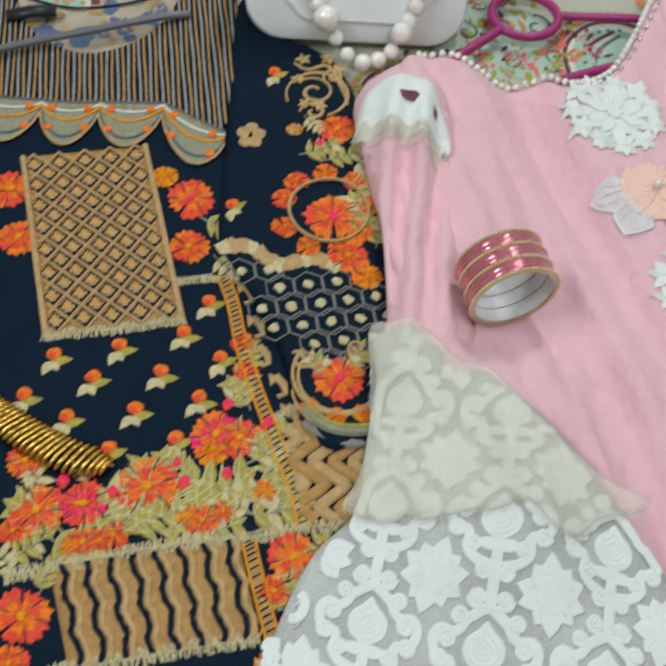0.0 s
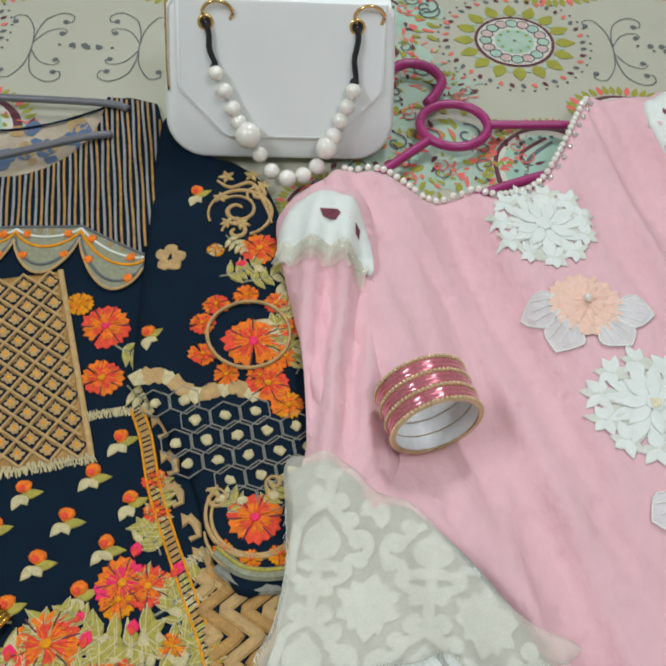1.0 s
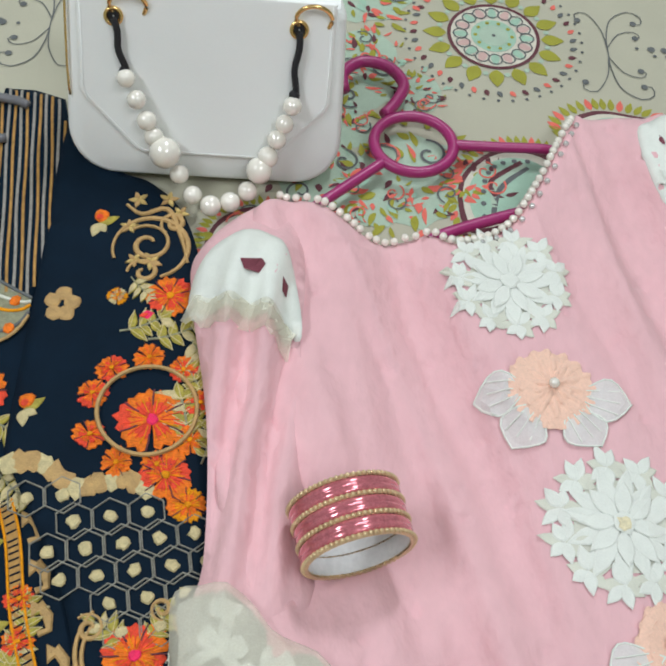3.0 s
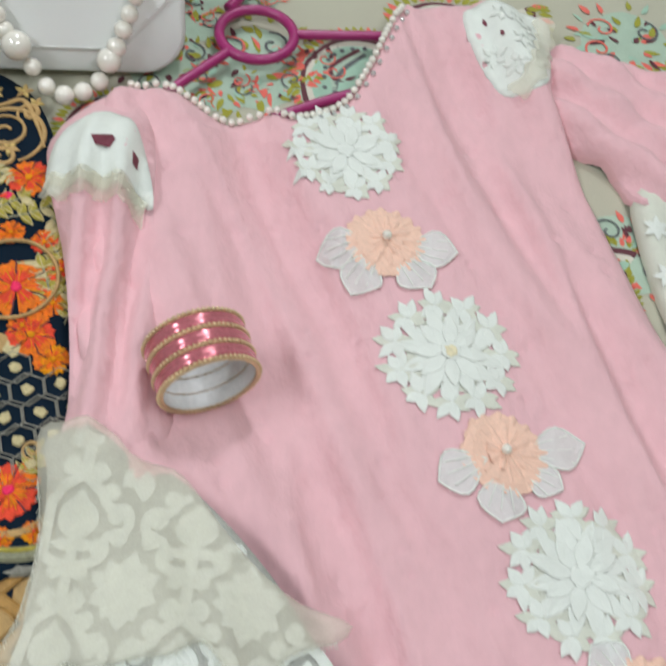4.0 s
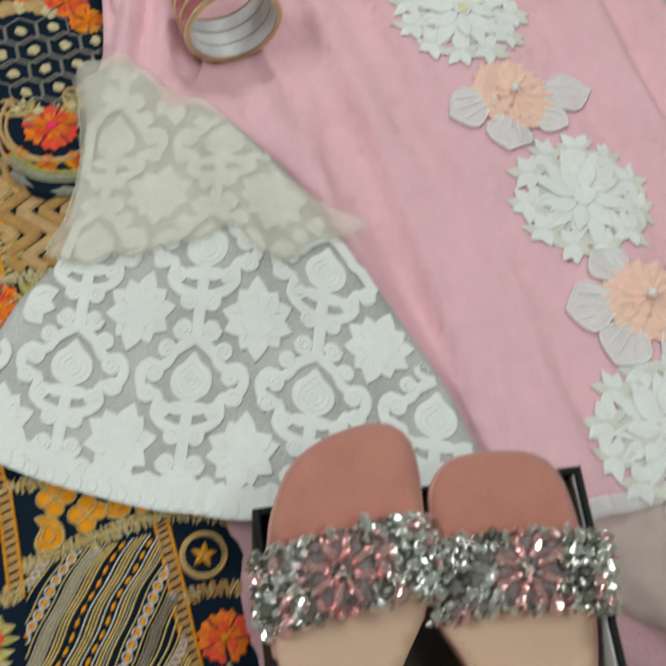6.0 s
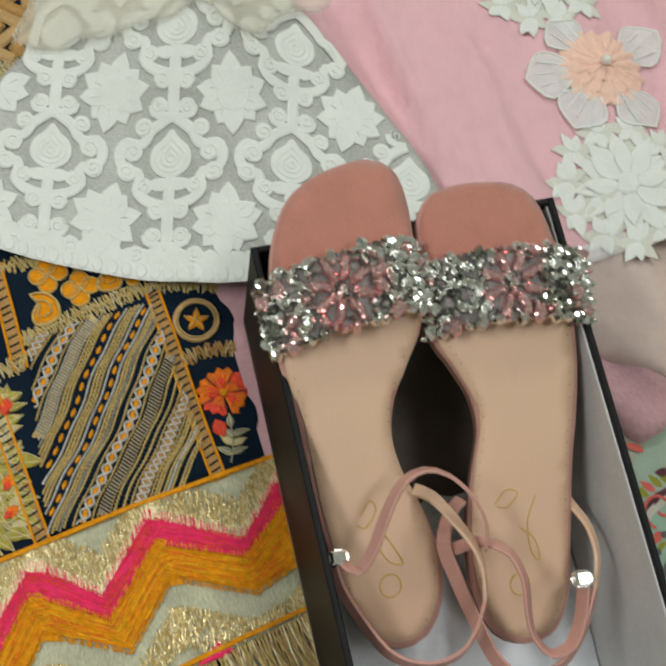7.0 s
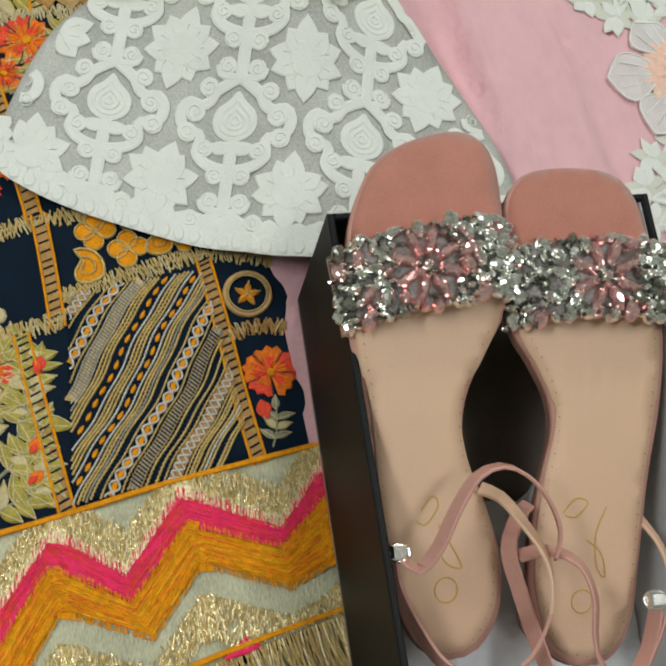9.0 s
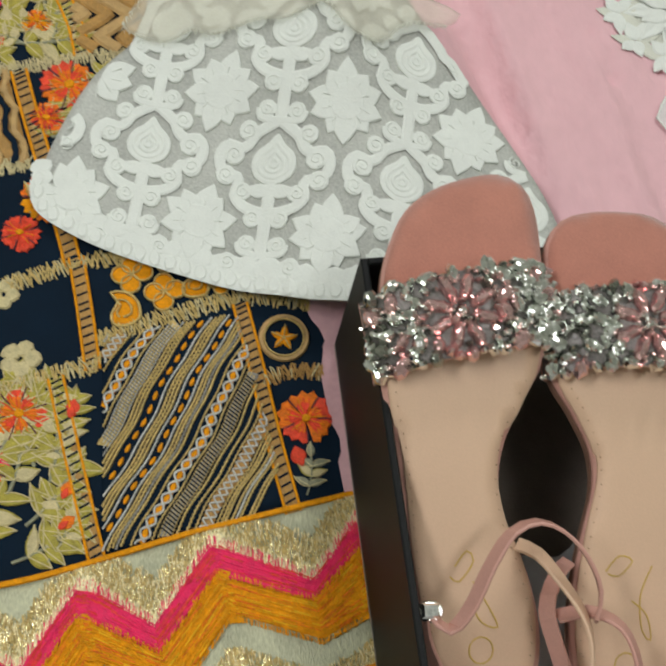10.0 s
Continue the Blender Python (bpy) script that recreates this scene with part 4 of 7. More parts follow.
medallion(0.149, 0.132, 0.0125)
flower(0.160, 0.086, 0.015, DRESS, outer=ORANGE, inner=CORALT, n=7)
petal_bud(0.158, 0.060, 0.012, 1.9, DRESS, CORALT)
sprig(0.160, 0.045, 0.020, 1.2, DRESS, m=SAGE, n=3)
flower(0.018, 0.215, 0.016, DRESS, outer=ORANGE, inner=AMBER)
flower(0.004, 0.192, 0.012, DRESS, outer=CORALT)
sprig(0.008, 0.205, 0.030, 0.8, DRESS)
sprig(0.042, 0.190, 0.03, 0.4, DRESS, m=LEAFT)
sprig(0.050, 0.222, 0.03, 1.4, DRESS)
sprig(0.028, 0.215, 0.028, 0.3, DRESS)
flower(0.048, 0.262, 0.014, DRESS, outer=CORALT)
flower(0.012, 0.088, 0.016, DRESS, outer=CORALT, inner=ORANGE)
petal_bud(0.038, 0.085, 0.012, 1.4, DRESS, CORALT)
petal_bud(0.037, 0.043, 0.011, 1.2, DRESS, ORANGE)
petal_bud(0.036, 0.028, 0.011, 0.7, DRESS, ORANGE)
for x, y, s, a in ((0.010, 0.045, 0.034, 1.2), (0.026, 0.085, 0.026, 2.0), (0.032, 0.012, 0.026, 0.9), (0.004, 0.08, 0.03, 0.5), (0.044, 0.05, 0.022, 1.9), (-0.01, 0.01, 0.034, 0.9), (0.022, 0.060, 0.036, 1.9), (0.030, 0.052, 0.034, 1.3), (0.020, 0.030, 0.034, 0.7), (0.034, 0.070, 0.024, 1.1), (0.015, 0.012, 0.032, 0.3), (0.04, 0.02, 0.024, 1.6), (0.0, 0.06, 0.035, 1.0)):
    sprig(x, y, s, a, DRESS)
for x, y, s in ((-0.005, 0.06, 0.016), (-0.012, 0.03, 0.014)):
    flower(x, y, s, DRESS, outer=CORALT, inner=PINKT)


def tan_knot(x, y, s):
    g = Geo()
    for i in range(5):
        a = TAU * i / 5
        g.pad(disc(x + s * 0.5 * math.cos(a), y + s * 0.5 * math.sin(a), s * 0.42, 9, 0.15), h_navy, CREAMT, 0.0007, 0.0016)
    part("embroidered_knot", g, DRESS)


tan_knot(0.010, 0.118, 0.012)
tan_knot(-0.002, 0.155, 0.010)


# ---- zigzag hem ----
def zigzag_hem():
    top = [(-0.10, -0.028), (-0.02, -0.005), (0.024, 0.004), (0.058, 0.013), (0.105, 0.027), (0.151, 0.038), (0.185, 0.046)]
    low = [(0.196, -0.041), (0.134, -0.060), (0.05, -0.088), (-0.05, -0.105), (-0.12, -0.115)]
    hz = lambda x, y: h_navy(x, y) + 0.0015
    g = Geo()
    out = spline(top, 0.008) + spline(low, 0.008)
    cloth(g, out, hz, 0.007, TISSUE, roll=0.001)
    hem = part("zigzag_border", g, DRESS, "pale green tissue border with pink and orange zigzags")
    g = Geo()
    g.ribbon(spline(top, 0.004), 0.0032, hz, AMBER, 0.0006, 0.0012)
    part("orange_piping", g, hem)
    g = Geo()
    g.ribbon(spline([(x, y + 0.003) for x, y in low], 0.004), 0.0032, hz, AMBER, 0.0006, 0.0012)
    part("orange_piping", g, hem)
    def extend(peak_rows):
        """Carries the pattern on by its repeat towards the hidden side."""
        more = [(x - 0.063 * n, y - 0.020 * n) for n in (2, 1) for x, y in peak_rows[:3]]
        return more + peak_rows

    def dense(rows):
        out_rows = []
        for (x1, y1), (x2, y2) in zip(rows, rows[1:]):
            out_rows += [(x1 + (x2 - x1) * q / 10, y1 + (y2 - y1) * q / 10) for q in range(10)]
        return out_rows + [rows[-1]]

    rows_top = dense(extend([(0.0470, 0.0005), (0.0545, -0.0005), (0.0848, -0.0172), (0.1105, 0.0208), (0.1172, 0.0198), (0.1625, 0.0035), (0.1805, 0.0275), (0.190, 0.038)]))
    rows_mid = dense(extend([(0.0470, -0.0160), (0.0540, -0.0168), (0.0876, -0.0322), (0.1142, 0.0046), (0.1202, 0.0030), (0.1635, -0.0085), (0.1815, 0.0110), (0.192, 0.0220)]))
    rows_low = dense(extend([(0.0534, -0.0352), (0.0614, -0.0360), (0.0982, -0.0480), (0.1205, -0.0157), (0.1270, -0.0152), (0.1660, -0.0265), (0.1876, -0.0155), (0.194, -0.0100)]))

    def clip_in(p):
        x, y = p
        for q in range(60):
            if inside(x, y, out):
                break
            y += 0.001 if y < -0.02 else -0.001
        return (x, y)

    def zig(upper, lower, m, name, lift):
        pairs = [(clip_in(a), clip_in(b)) for a, b in zip(upper, lower) if a[0] > -0.1 and a[0] < 0.188]
        g = Geo()
        rows = [[(x1 + (x2 - x1) * q / 8, y1 + (y2 - y1) * q / 8) for q in range(9)] for (x1, y1), (x2, y2) in pairs]
        g.rings([[(x, y, hz(x, y) + lift + (0.0007 + 0.0003 * (q % 2) if 0 < q < 8 else 0)) for q, (x, y) in enumerate(row)] for row in rows], m, closed=False, cap=False)
        part(name, g, hem)
        return [p[0] for p in pairs], [p[1] for p in pairs]

    pink = zig(rows_top, rows_mid, PINKT, "pink_zigzag", 0.0007)
    orange = zig(rows_mid, rows_low, AMBER, "orange_zigzag", 0.0006)
    for bx, by in ((0.142, -0.0585), (0.079, -0.0765)):
        g = Geo()
        g.pad([(bx - 0.011, by - 0.003), (bx - 0.004, by + 0.0045), (bx + 0.001, by + 0.009), (bx + 0.005, by + 0.006), (bx + 0.0095, by + 0.003), (bx + 0.002, by)], hz, PINKT, 0.0006, 0.0010)
        part("pink_zigzag", g, hem)

    # woven gold bands along the zigzag: short metallic strands, densest beside the pink
    def glitter(edge, way, depth, count, seed):
        g = Geo()
        r = random.Random(seed)
        for n in range(count):
            x, y = r.choice(edge)
            d = depth * r.random() ** 1.3
            x, y = x + r.uniform(-0.002, 0.002), y + way * d
            if not inside(x, y - 0.002, out) or not inside(x, y + 0.002, out):
                continue
            l, a = r.uniform(0.0018, 0.0045), math.pi / 2 + r.uniform(-0.45, 0.45)
            g.ribbon([(x, y - l / 2 * math.sin(a)), (x + l * math.cos(a), y + l / 2)], r.uniform(0.0004, 0.0007), hz, (FLECK, GOLD, GOLD, SHINE)[r.randrange(4)], 0.0004 + r.uniform(0, 0.0010), 0.0003)
        tagged(part("gold_weave", g, hem), kind="stuff")

    def fibres(upper, lower, mats, count, seed):
        """Fine raised threads that follow the zigzag."""
        g = Geo()
        r = random.Random(seed)
        for n in range(count):
            i = r.randrange(len(upper) - 3)
            f = r.uniform(0.04, 0.96)
            p = [(a[0] + (b[0] - a[0]) * f, a[1] + (b[1] - a[1]) * f) for a, b in zip(upper[i:i + 4], lower[i:i + 4])]
            if all(inside(x, y, out) for x, y in p):
                g.ribbon(p, r.uniform(0.0004, 0.0009), hz, r.choice(mats), 0.0014 + r.uniform(0, 0.0004), 0.0003)
        tagged(part("zigzag_fibre", g, hem), kind="stuff")

    fibres(orange[0], orange[1], (AMBER, AMBER, ORANGE, YELLOWT), 900, 41)
    fibres(pink[0], pink[1], (PINKT, PINKT, CORALT), 600, 42)
    visible = lambda rows: [p for p in rows if p[0] > -0.02]
    glitter(visible(pink[0]), 1, 0.020, 11000, 31)
    glitter([(x, y - 0.016) for x, y in visible(orange[1])], -1, 0.020, 6500, 32)

    def bristle(rows, m, k, seed, length=0.006):
        g = Geo()
        r = random.Random(seed)
        for (x1, y1), (x2, y2) in zip(rows, rows[1:]):
            for i in range(k):
                t = r.random()
                x, y = x1 + (x2 - x1) * t, y1 + (y2 - y1) * t
                l = length * r.uniform(0.3, 1.0)
                a = math.pi / 2 + r.uniform(-0.35, 0.35)
                g.ribbon([(x, y - l * 0.4), (x + l * math.cos(a), y + l * math.sin(a))], 0.0005, hz, m, 0.0016, 0.0003)
        part("loose_gold_thread", g, hem)

    bristle(pink[0], FLECK, 6, 1, 0.006)
    bristle(orange[0], AMBER, 6, 3, 0.004)
    bristle(pink[0], PINKT, 6, 4, 0.004)
    bristle([(x, y - 0.002) for x, y in orange[1]], AMBER, 6, 5, 0.003)
    r = random.Random(9)
    g = Geo()
    pts = spline(low, 0.0011)
    for x, y in pts:
        for k in range(2):
            a, l = -math.pi / 2 + 0.25 + r.uniform(-0.22, 0.22), r.uniform(0.030, 0.042)
            q = [(x + l * t * math.cos(a + 0.2 * t), y + l * t * math.sin(a + 0.2 * t)) for t in (0, 0.35, 0.7, 1)]
            z = r.uniform(0.0, 0.002)
            # part of the fringe strands get the pale gold as a painted glint
            g.rings([[(u - 0.0004, v, h_sheet(u, v) + 0.0062 - 0.004 * i / 3 + z), (u + 0.0004, v, h_sheet(u, v) + 0.0064 - 0.004 * i / 3 + z)] for i, (u, v) in enumerate(q)], (GOLD, FLECK, TANL, GOLD)[k * 2 + (1 if r.random() < 0.4 else 0)], closed=False, cap=False)
    tagged(part("gold_fringe", g, hem, "gold tassel fringe along the hem"), kind="stuff")


zigzag_hem()


# ---- sleeve ----
def dress_sleeve():
    out = spline([(-0.055, 0.832), (-0.013, 0.785), (0.017, 0.772), (0.048, 0.734), (0.082, 0.617), (0.100, 0.498), (0.098, 0.386), (0.060, 0.372), (0.042, 0.370), (0.023, 0.401), (0.001, 0.461), (-0.041, 0.533), (-0.050, 0.559), (-0.052, 0.658)], 0.008, True)
    g = Geo()
    cloth(g, out, h_navy_sleeve, 0.007, NAVY, thick=0.008)
    sl = part("sleeve", g, DRESS, "navy sleeve with dense orange and gold embroidery")
    h = h_navy_sleeve
    buti(-0.018, 0.733, 0.0125, 0.5, sl, h)
    buti(-0.042, 0.577, 0.0125, 0.9, sl, h)
    g = Geo()
    for k in range(5):
        a = TAU * k / 5 + 0.3
        g.pad(disc(-0.032 + 0.007 * math.cos(a), 0.658 + 0.009 * math.sin(a), 0.0062, 9, 0.15), h, TANL, 0.0007, 0.0015)
    part("embroidered_clover", g, sl)
    # scrolls at the sleeve head
    scrollwork([spiral(0.020, 0.715, 0.004, 0.018, 0.5, 1.3), spiral(0.020, 0.690, 0.002, 0.012, 2.0, 1.2), spiral(0.036, 0.735, 0.003, 0.010, 3.0, 1.2), arc(0.022, 0.712, 0.027, -1.2, 3.6, 22), spline([(0.0, 0.75), (0.012, 0.742), (0.03, 0.748), (0.042, 0.725), (0.05, 0.70)], 0.004)], 0.0042, TANL, sl, h)
    for x, y, s in ((0.008, 0.755, 0.008), (0.030, 0.757, 0.008), (0.040, 0.745, 0.007), (0.024, 0.70, 0.009), (0.012, 0.70, 0.007), (0.004, 0.73, 0.007)):
        g = Geo()
        for k in range(5):
            g.pad(leaf(x, y, s, s * 0.5, TAU * k / 5 + x * 90), h, TANL if k % 2 else GOLD, 0.0007, 0.0014)
        part("embroidered_flower", g, sl)
    flower(0.041, 0.671, 0.017, sl, h, ORANGE, CORALT)
    petal_bud(0.022, 0.652, 0.011, 0.4, sl, PINKT, h)
    flower(0.005, 0.668, 0.008, sl, h, AMBER, CREAMT)
    # ring with its large flower
    g = Geo()
    g.ribbon(arc(0.037, 0.580, 0.032, 0, TAU, 40), 0.0030, h, TANL, 0.0026, 0.0014)
    part("embroidered_ring", g, sl)
    flower(0.041, 0.573, 0.024, sl, h, ORANGE, CORALT, PINKT)
    for k in range(9):
        a = TAU * k / 9 + 0.9
        if -2.2 < ((a + math.pi) % TAU) - math.pi < 2.9:
            flower(0.034 + 0.037 * math.cos(a), 0.580 + 0.040 * math.sin(a), 0.011, sl, h, ORANGE, ORANGE if k % 2 else CORALT, AMBER, 5)
    flower(0.003, 0.560, 0.011, sl, h, ORANGE, CORALT, AMBER, 5)
    flower(0.000, 0.590, 0.011, sl, h, ORANGE, CORALT, AMBER, 5)
    flower(0.054, 0.536, 0.018, sl, h, ORANGE, CORALT)
    flower(0.070, 0.517, 0.013, sl, h, AMBER, ORANGE)
    for x, y, s, a in ((0.064, 0.555, 0.034, 1.5), (0.058, 0.64, 0.030, -1.2), (0.010, 0.640, 0.028, 0.2), (0.030, 0.635, 0.030, 0.1), (0.074, 0.585, 0.028, 1.8), (0.012, 0.685, 0.020, -1.0), (0.055, 0.655, 0.022, 0.3), (0.075, 0.545, 0.024, 1.2)):
        sprig(x, y, s, a, sl, h, LEAFT if a > 0 else CREAMT)
    # tan scalloped line above the dotted field
    g = Geo()
    for i in range(13):
        t = i / 12
        x, y = -0.043 + 0.085 * t, 0.536 - 0.012 * t + 0.006 * math.sin(9 * t)
        g.pad(disc(x, y, 0.0072, 9, 0.35), h, CREAMT if i % 3 == 0 else TANL, 0.0007, 0.0012)
    part("scalloped_stitch", g, sl)
    # honeycomb field
    e1, e2 = Vector((0.0215, 0.0045)), Vector((-0.0015, -0.0215))
    field = [(-0.045, 0.530), (0.0, 0.525), (0.045, 0.515), (0.099, 0.50), (0.099, 0.455), (0.06, 0.432), (0.02, 0.435), (0.0, 0.463), (-0.02, 0.50)]
    for i in range(-5, 9):
        for j in range(-3, 8):
            p = Vector((0.012, 0.486)) + e1 * (i + 0.5 * (j % 2)) + e2 * j * 0.86
            if not inside(p.x, p.y, field):
                continue
            g = Geo()
            g.pad(disc(p.x, p.y, 0.0043, 11, 0.25), h, CREAMT, 0.0008, 0.0018)
            hexa = [(p.x + 0.0120 * math.cos(TAU * k / 6 + 0.72), p.y + 0.0120 * math.sin(TAU * k / 6 + 0.72)) for k in range(7)]
            g.ribbon(hexa, 0.0012, h, GREYT, 0.0006, 0.0010)
            part("honeycomb_stitch", g, sl)
    # cuff
    flower(0.050, 0.424, 0.021, sl, h, CORALT, ORANGE, PINKT)
    sprig(0.045, 0.428, 0.024, 2.3, sl, h, LEAFT, 3)
    sprig(0.054, 0.432, 0.022, 0.8, sl, h, LEAFT, 3)
    scrollwork([arc(0.050, 0.428, 0.034, 2.5, 6.9, 26), arc(0.050, 0.426, 0.030, 2.7, 6.7, 24), spiral(0.022, 0.438, 0.002, 0.009, 0, 1.4), spiral(0.078, 0.446, 0.002, 0.009, 2, 1.4), spiral(0.062, 0.452, 0.002, 0.007, 3, 1.3), arc(0.052, 0.418, 0.036, 3.3, 5.9, 22)], 0.0034, TANL, sl, h)
    for x, y in ((0.030, 0.399), (0.049, 0.392), (0.068, 0.397)):
        flower(x, y, 0.008, sl, h, ORANGE, AMBER, CORALT, 5)
    g = Geo()
    cuff = spline([(0.026, 0.398), (0.045, 0.384), (0.07, 0.384), (0.097, 0.397)], 0.003)
    g.ribbon(cuff, 0.010, h, SAGE, 0.0010, 0.0024)
    g.ribbon([(x, y + 0.002) for x, y in cuff], 0.003, h, LEAFT, 0.0034, 0.001)
    g.ribbon([(x + 0.001, y - 0.008) for x, y in cuff], 0.009, lambda x, y: h(x, y) - 0.004, GREYT, 0.0008, 0.002)
    part("cuff_edge", g, sl, "grey and olive cuff edge")


dress_sleeve()

# ---- pink tunic ----
def h_pink(x, y):
    u, v = x * 0.93 + y * 0.34, y * 0.93 - x * 0.34
    n1, n2 = noise.noise(Vector((u * 17, v * 3.2, 4.4))), noise.noise(Vector((u * 34, v * 6, 9.1)))
    n3 = noise.noise(Vector((u * 9, v * 4.5, 6.2)))
    fold = 0.0060 * max(0.0, 1 - abs(n1) * 6) ** 2 + 0.0250 * n1 + 0.0140 * n3 + 0.0160 * n2 + 0.0036 * noise.noise(Vector((u * 80, v * 16, 2.4)))
    fold *= 0.55 + 0.45 * min(1.0, abs(x - 0.46) / 0.12)
    # the cloth lies flat under the lace cuff
    under = min(1.0, max(0.0, (x - (0.226 + (0.315 - y) * 0.50)) / 0.03)) if y < 0.40 else 1.0
    fold *= 0.12 + 0.88 * under * under * (3 - 2 * under) if y < 0.37 else 1 - (1 - (0.12 + 0.88 * under)) * max(0.0, (0.40 - y) / 0.03)
    fold *= 1 - 0.8 * gauss(x, y, 0.168, 0.497, 0.055, 0.05)
    fold -= 0.010 * gauss(x, y, 0.168, 0.497, 0.06, 0.055)
    along = x - (0.278 + (0.694 - y) * 0.30)
    fold *= 1 - 0.55 * math.exp(-(along / 0.05) ** 2)
    d = x - (0.430 + (0.60 - y) * 0.215)
    side = -0.013 / (1 + math.exp(-d / 0.0022)) + 0.009 * math.exp(-(d / 0.008) ** 2)
    side *= min(1.0, max(0.0, (0.75 - y) / 0.08))
    # crease where the sleeve meets the body
    c = x - (0.108 + (0.60 - y) * 0.235)
    fold += (0.009 * math.exp(-((c + 0.011) / 0.008) ** 2) - 0.011 * math.exp(-((c - 0.001) / 0.0045) ** 2)) * math.exp(-((y - 0.535) / 0.065) ** 4)
    return 0.0185 + fold + side + 0.014 * gauss(x, y, 0.12, 0.70, 0.07, 0.06) + 0.012 * gauss(x, y, 0.36, 0.84, 0.08, 0.06) + 0.006 * gauss(x, y, 0.24, 0.72, 0.08, 0.04)


def h_sleeve(x, y):
    c = 0.094 + 0.012 * (y - 0.44) / 0.2
    bow = max(0.0, 1 - ((x - c) / 0.05) ** 2)
    return 0.017 + 0.010 * bow ** 0.5 + 0.0095 * math.sin((x - 0.1 * (y - 0.5)) * 210 + 3 * wav(x, y, 8, 1)) * bow * min(1, max(0, (0.72 - y) / 0.1)) * min(1, max(0, (y - 0.43) / 0.07)) - 0.012 * min(1, max(0, (y - 0.70) / 0.06)) + 0.002 * wav(x * 3, y, 22, 2) + 0.030 * gauss(x, y, 0.095, 0.672, 0.045, 0.05) + 0.010 * gauss(x, y, 0.11, 0.47, 0.06, 0.08)


def h_lace(x, y):
    s = min(1.0, max(0.0, (x - 0.12) / 0.07))
    z = 0.0125 + 0.021 * s * s * (3 - 2 * s) + 0.030 * gauss(x, y, 0.150, 0.33, 0.08, 0.085) + 0.013 * gauss(x, y, 0.125, 0.415, 0.03, 0.03) + 0.0015 * wav(x, y, 16, 6) + 0.0022 * math.sin((x * 0.9 + y * 0.25) * 110) * gauss(x, y, 0.15, 0.33, 0.1, 0.1)
    z += max(0.0, h_sleeve(x, y) + 0.002 - z) * min(1.0, max(0.0, (y - 0.395) / 0.025))
    if x > 0.15:
        z = max(z, h_pink(x, y) + 0.003)
    return z


TUNIC = thing("pink_tunic", "pink crepe tunic with white lace sleeves and flower appliques laid flat", "tunic")
NECKLINE = [(0.112, 0.765), (0.140, 0.755), (0.172, 0.733), (0.191, 0.728), (0.220, 0.731), (0.244, 0.722), (0.281, 0.746), (0.306, 0.787), (0.323, 0.824), (0.338, 0.856)]


def tunic_body():
    g = Geo()
    out = spline(NECKLINE, 0.008) + spline([(0.345, 0.866), (0.40, 0.866), (0.455, 0.850), (0.464, 0.80), (0.456, 0.765), (0.462, 0.735), (0.476, 0.66), (0.490, 0.59), (0.505, 0.535), (0.518, 0.487), (0.537, 0.40), (0.552, 0.30), (0.56, 0.19)], 0.009)[0:] \
        + spline([(0.55, 0.18), (0.50, 0.170), (0.428, 0.156), (0.367, 0.144), (0.30, 0.132), (0.24, 0.130)], 0.009) + spline([(0.215, 0.17), (0.19, 0.24), (0.16, 0.31), (0.11, 0.43), (0.088, 0.52), (0.080, 0.60), (0.082, 0.69), (0.094, 0.745)], 0.009)
    cloth(g, out, h_pink, 0.0052, PINK, thick=0.012, roll=0.005, hem=0.8)
    part("body", g, TUNIC, "pale pink crepe body")
    g = Geo()
    g.ribbon(spline([(0.30, 0.1315), (0.367, 0.1445), (0.428, 0.1565), (0.50, 0.1705)], 0.004), 0.012, lambda x, y: h_pink(x, y) - 0.001, PETAL, 0.001, 0.001)
    part("hem_trim", g, TUNIC, "sheer white hem trim")


tunic_body()


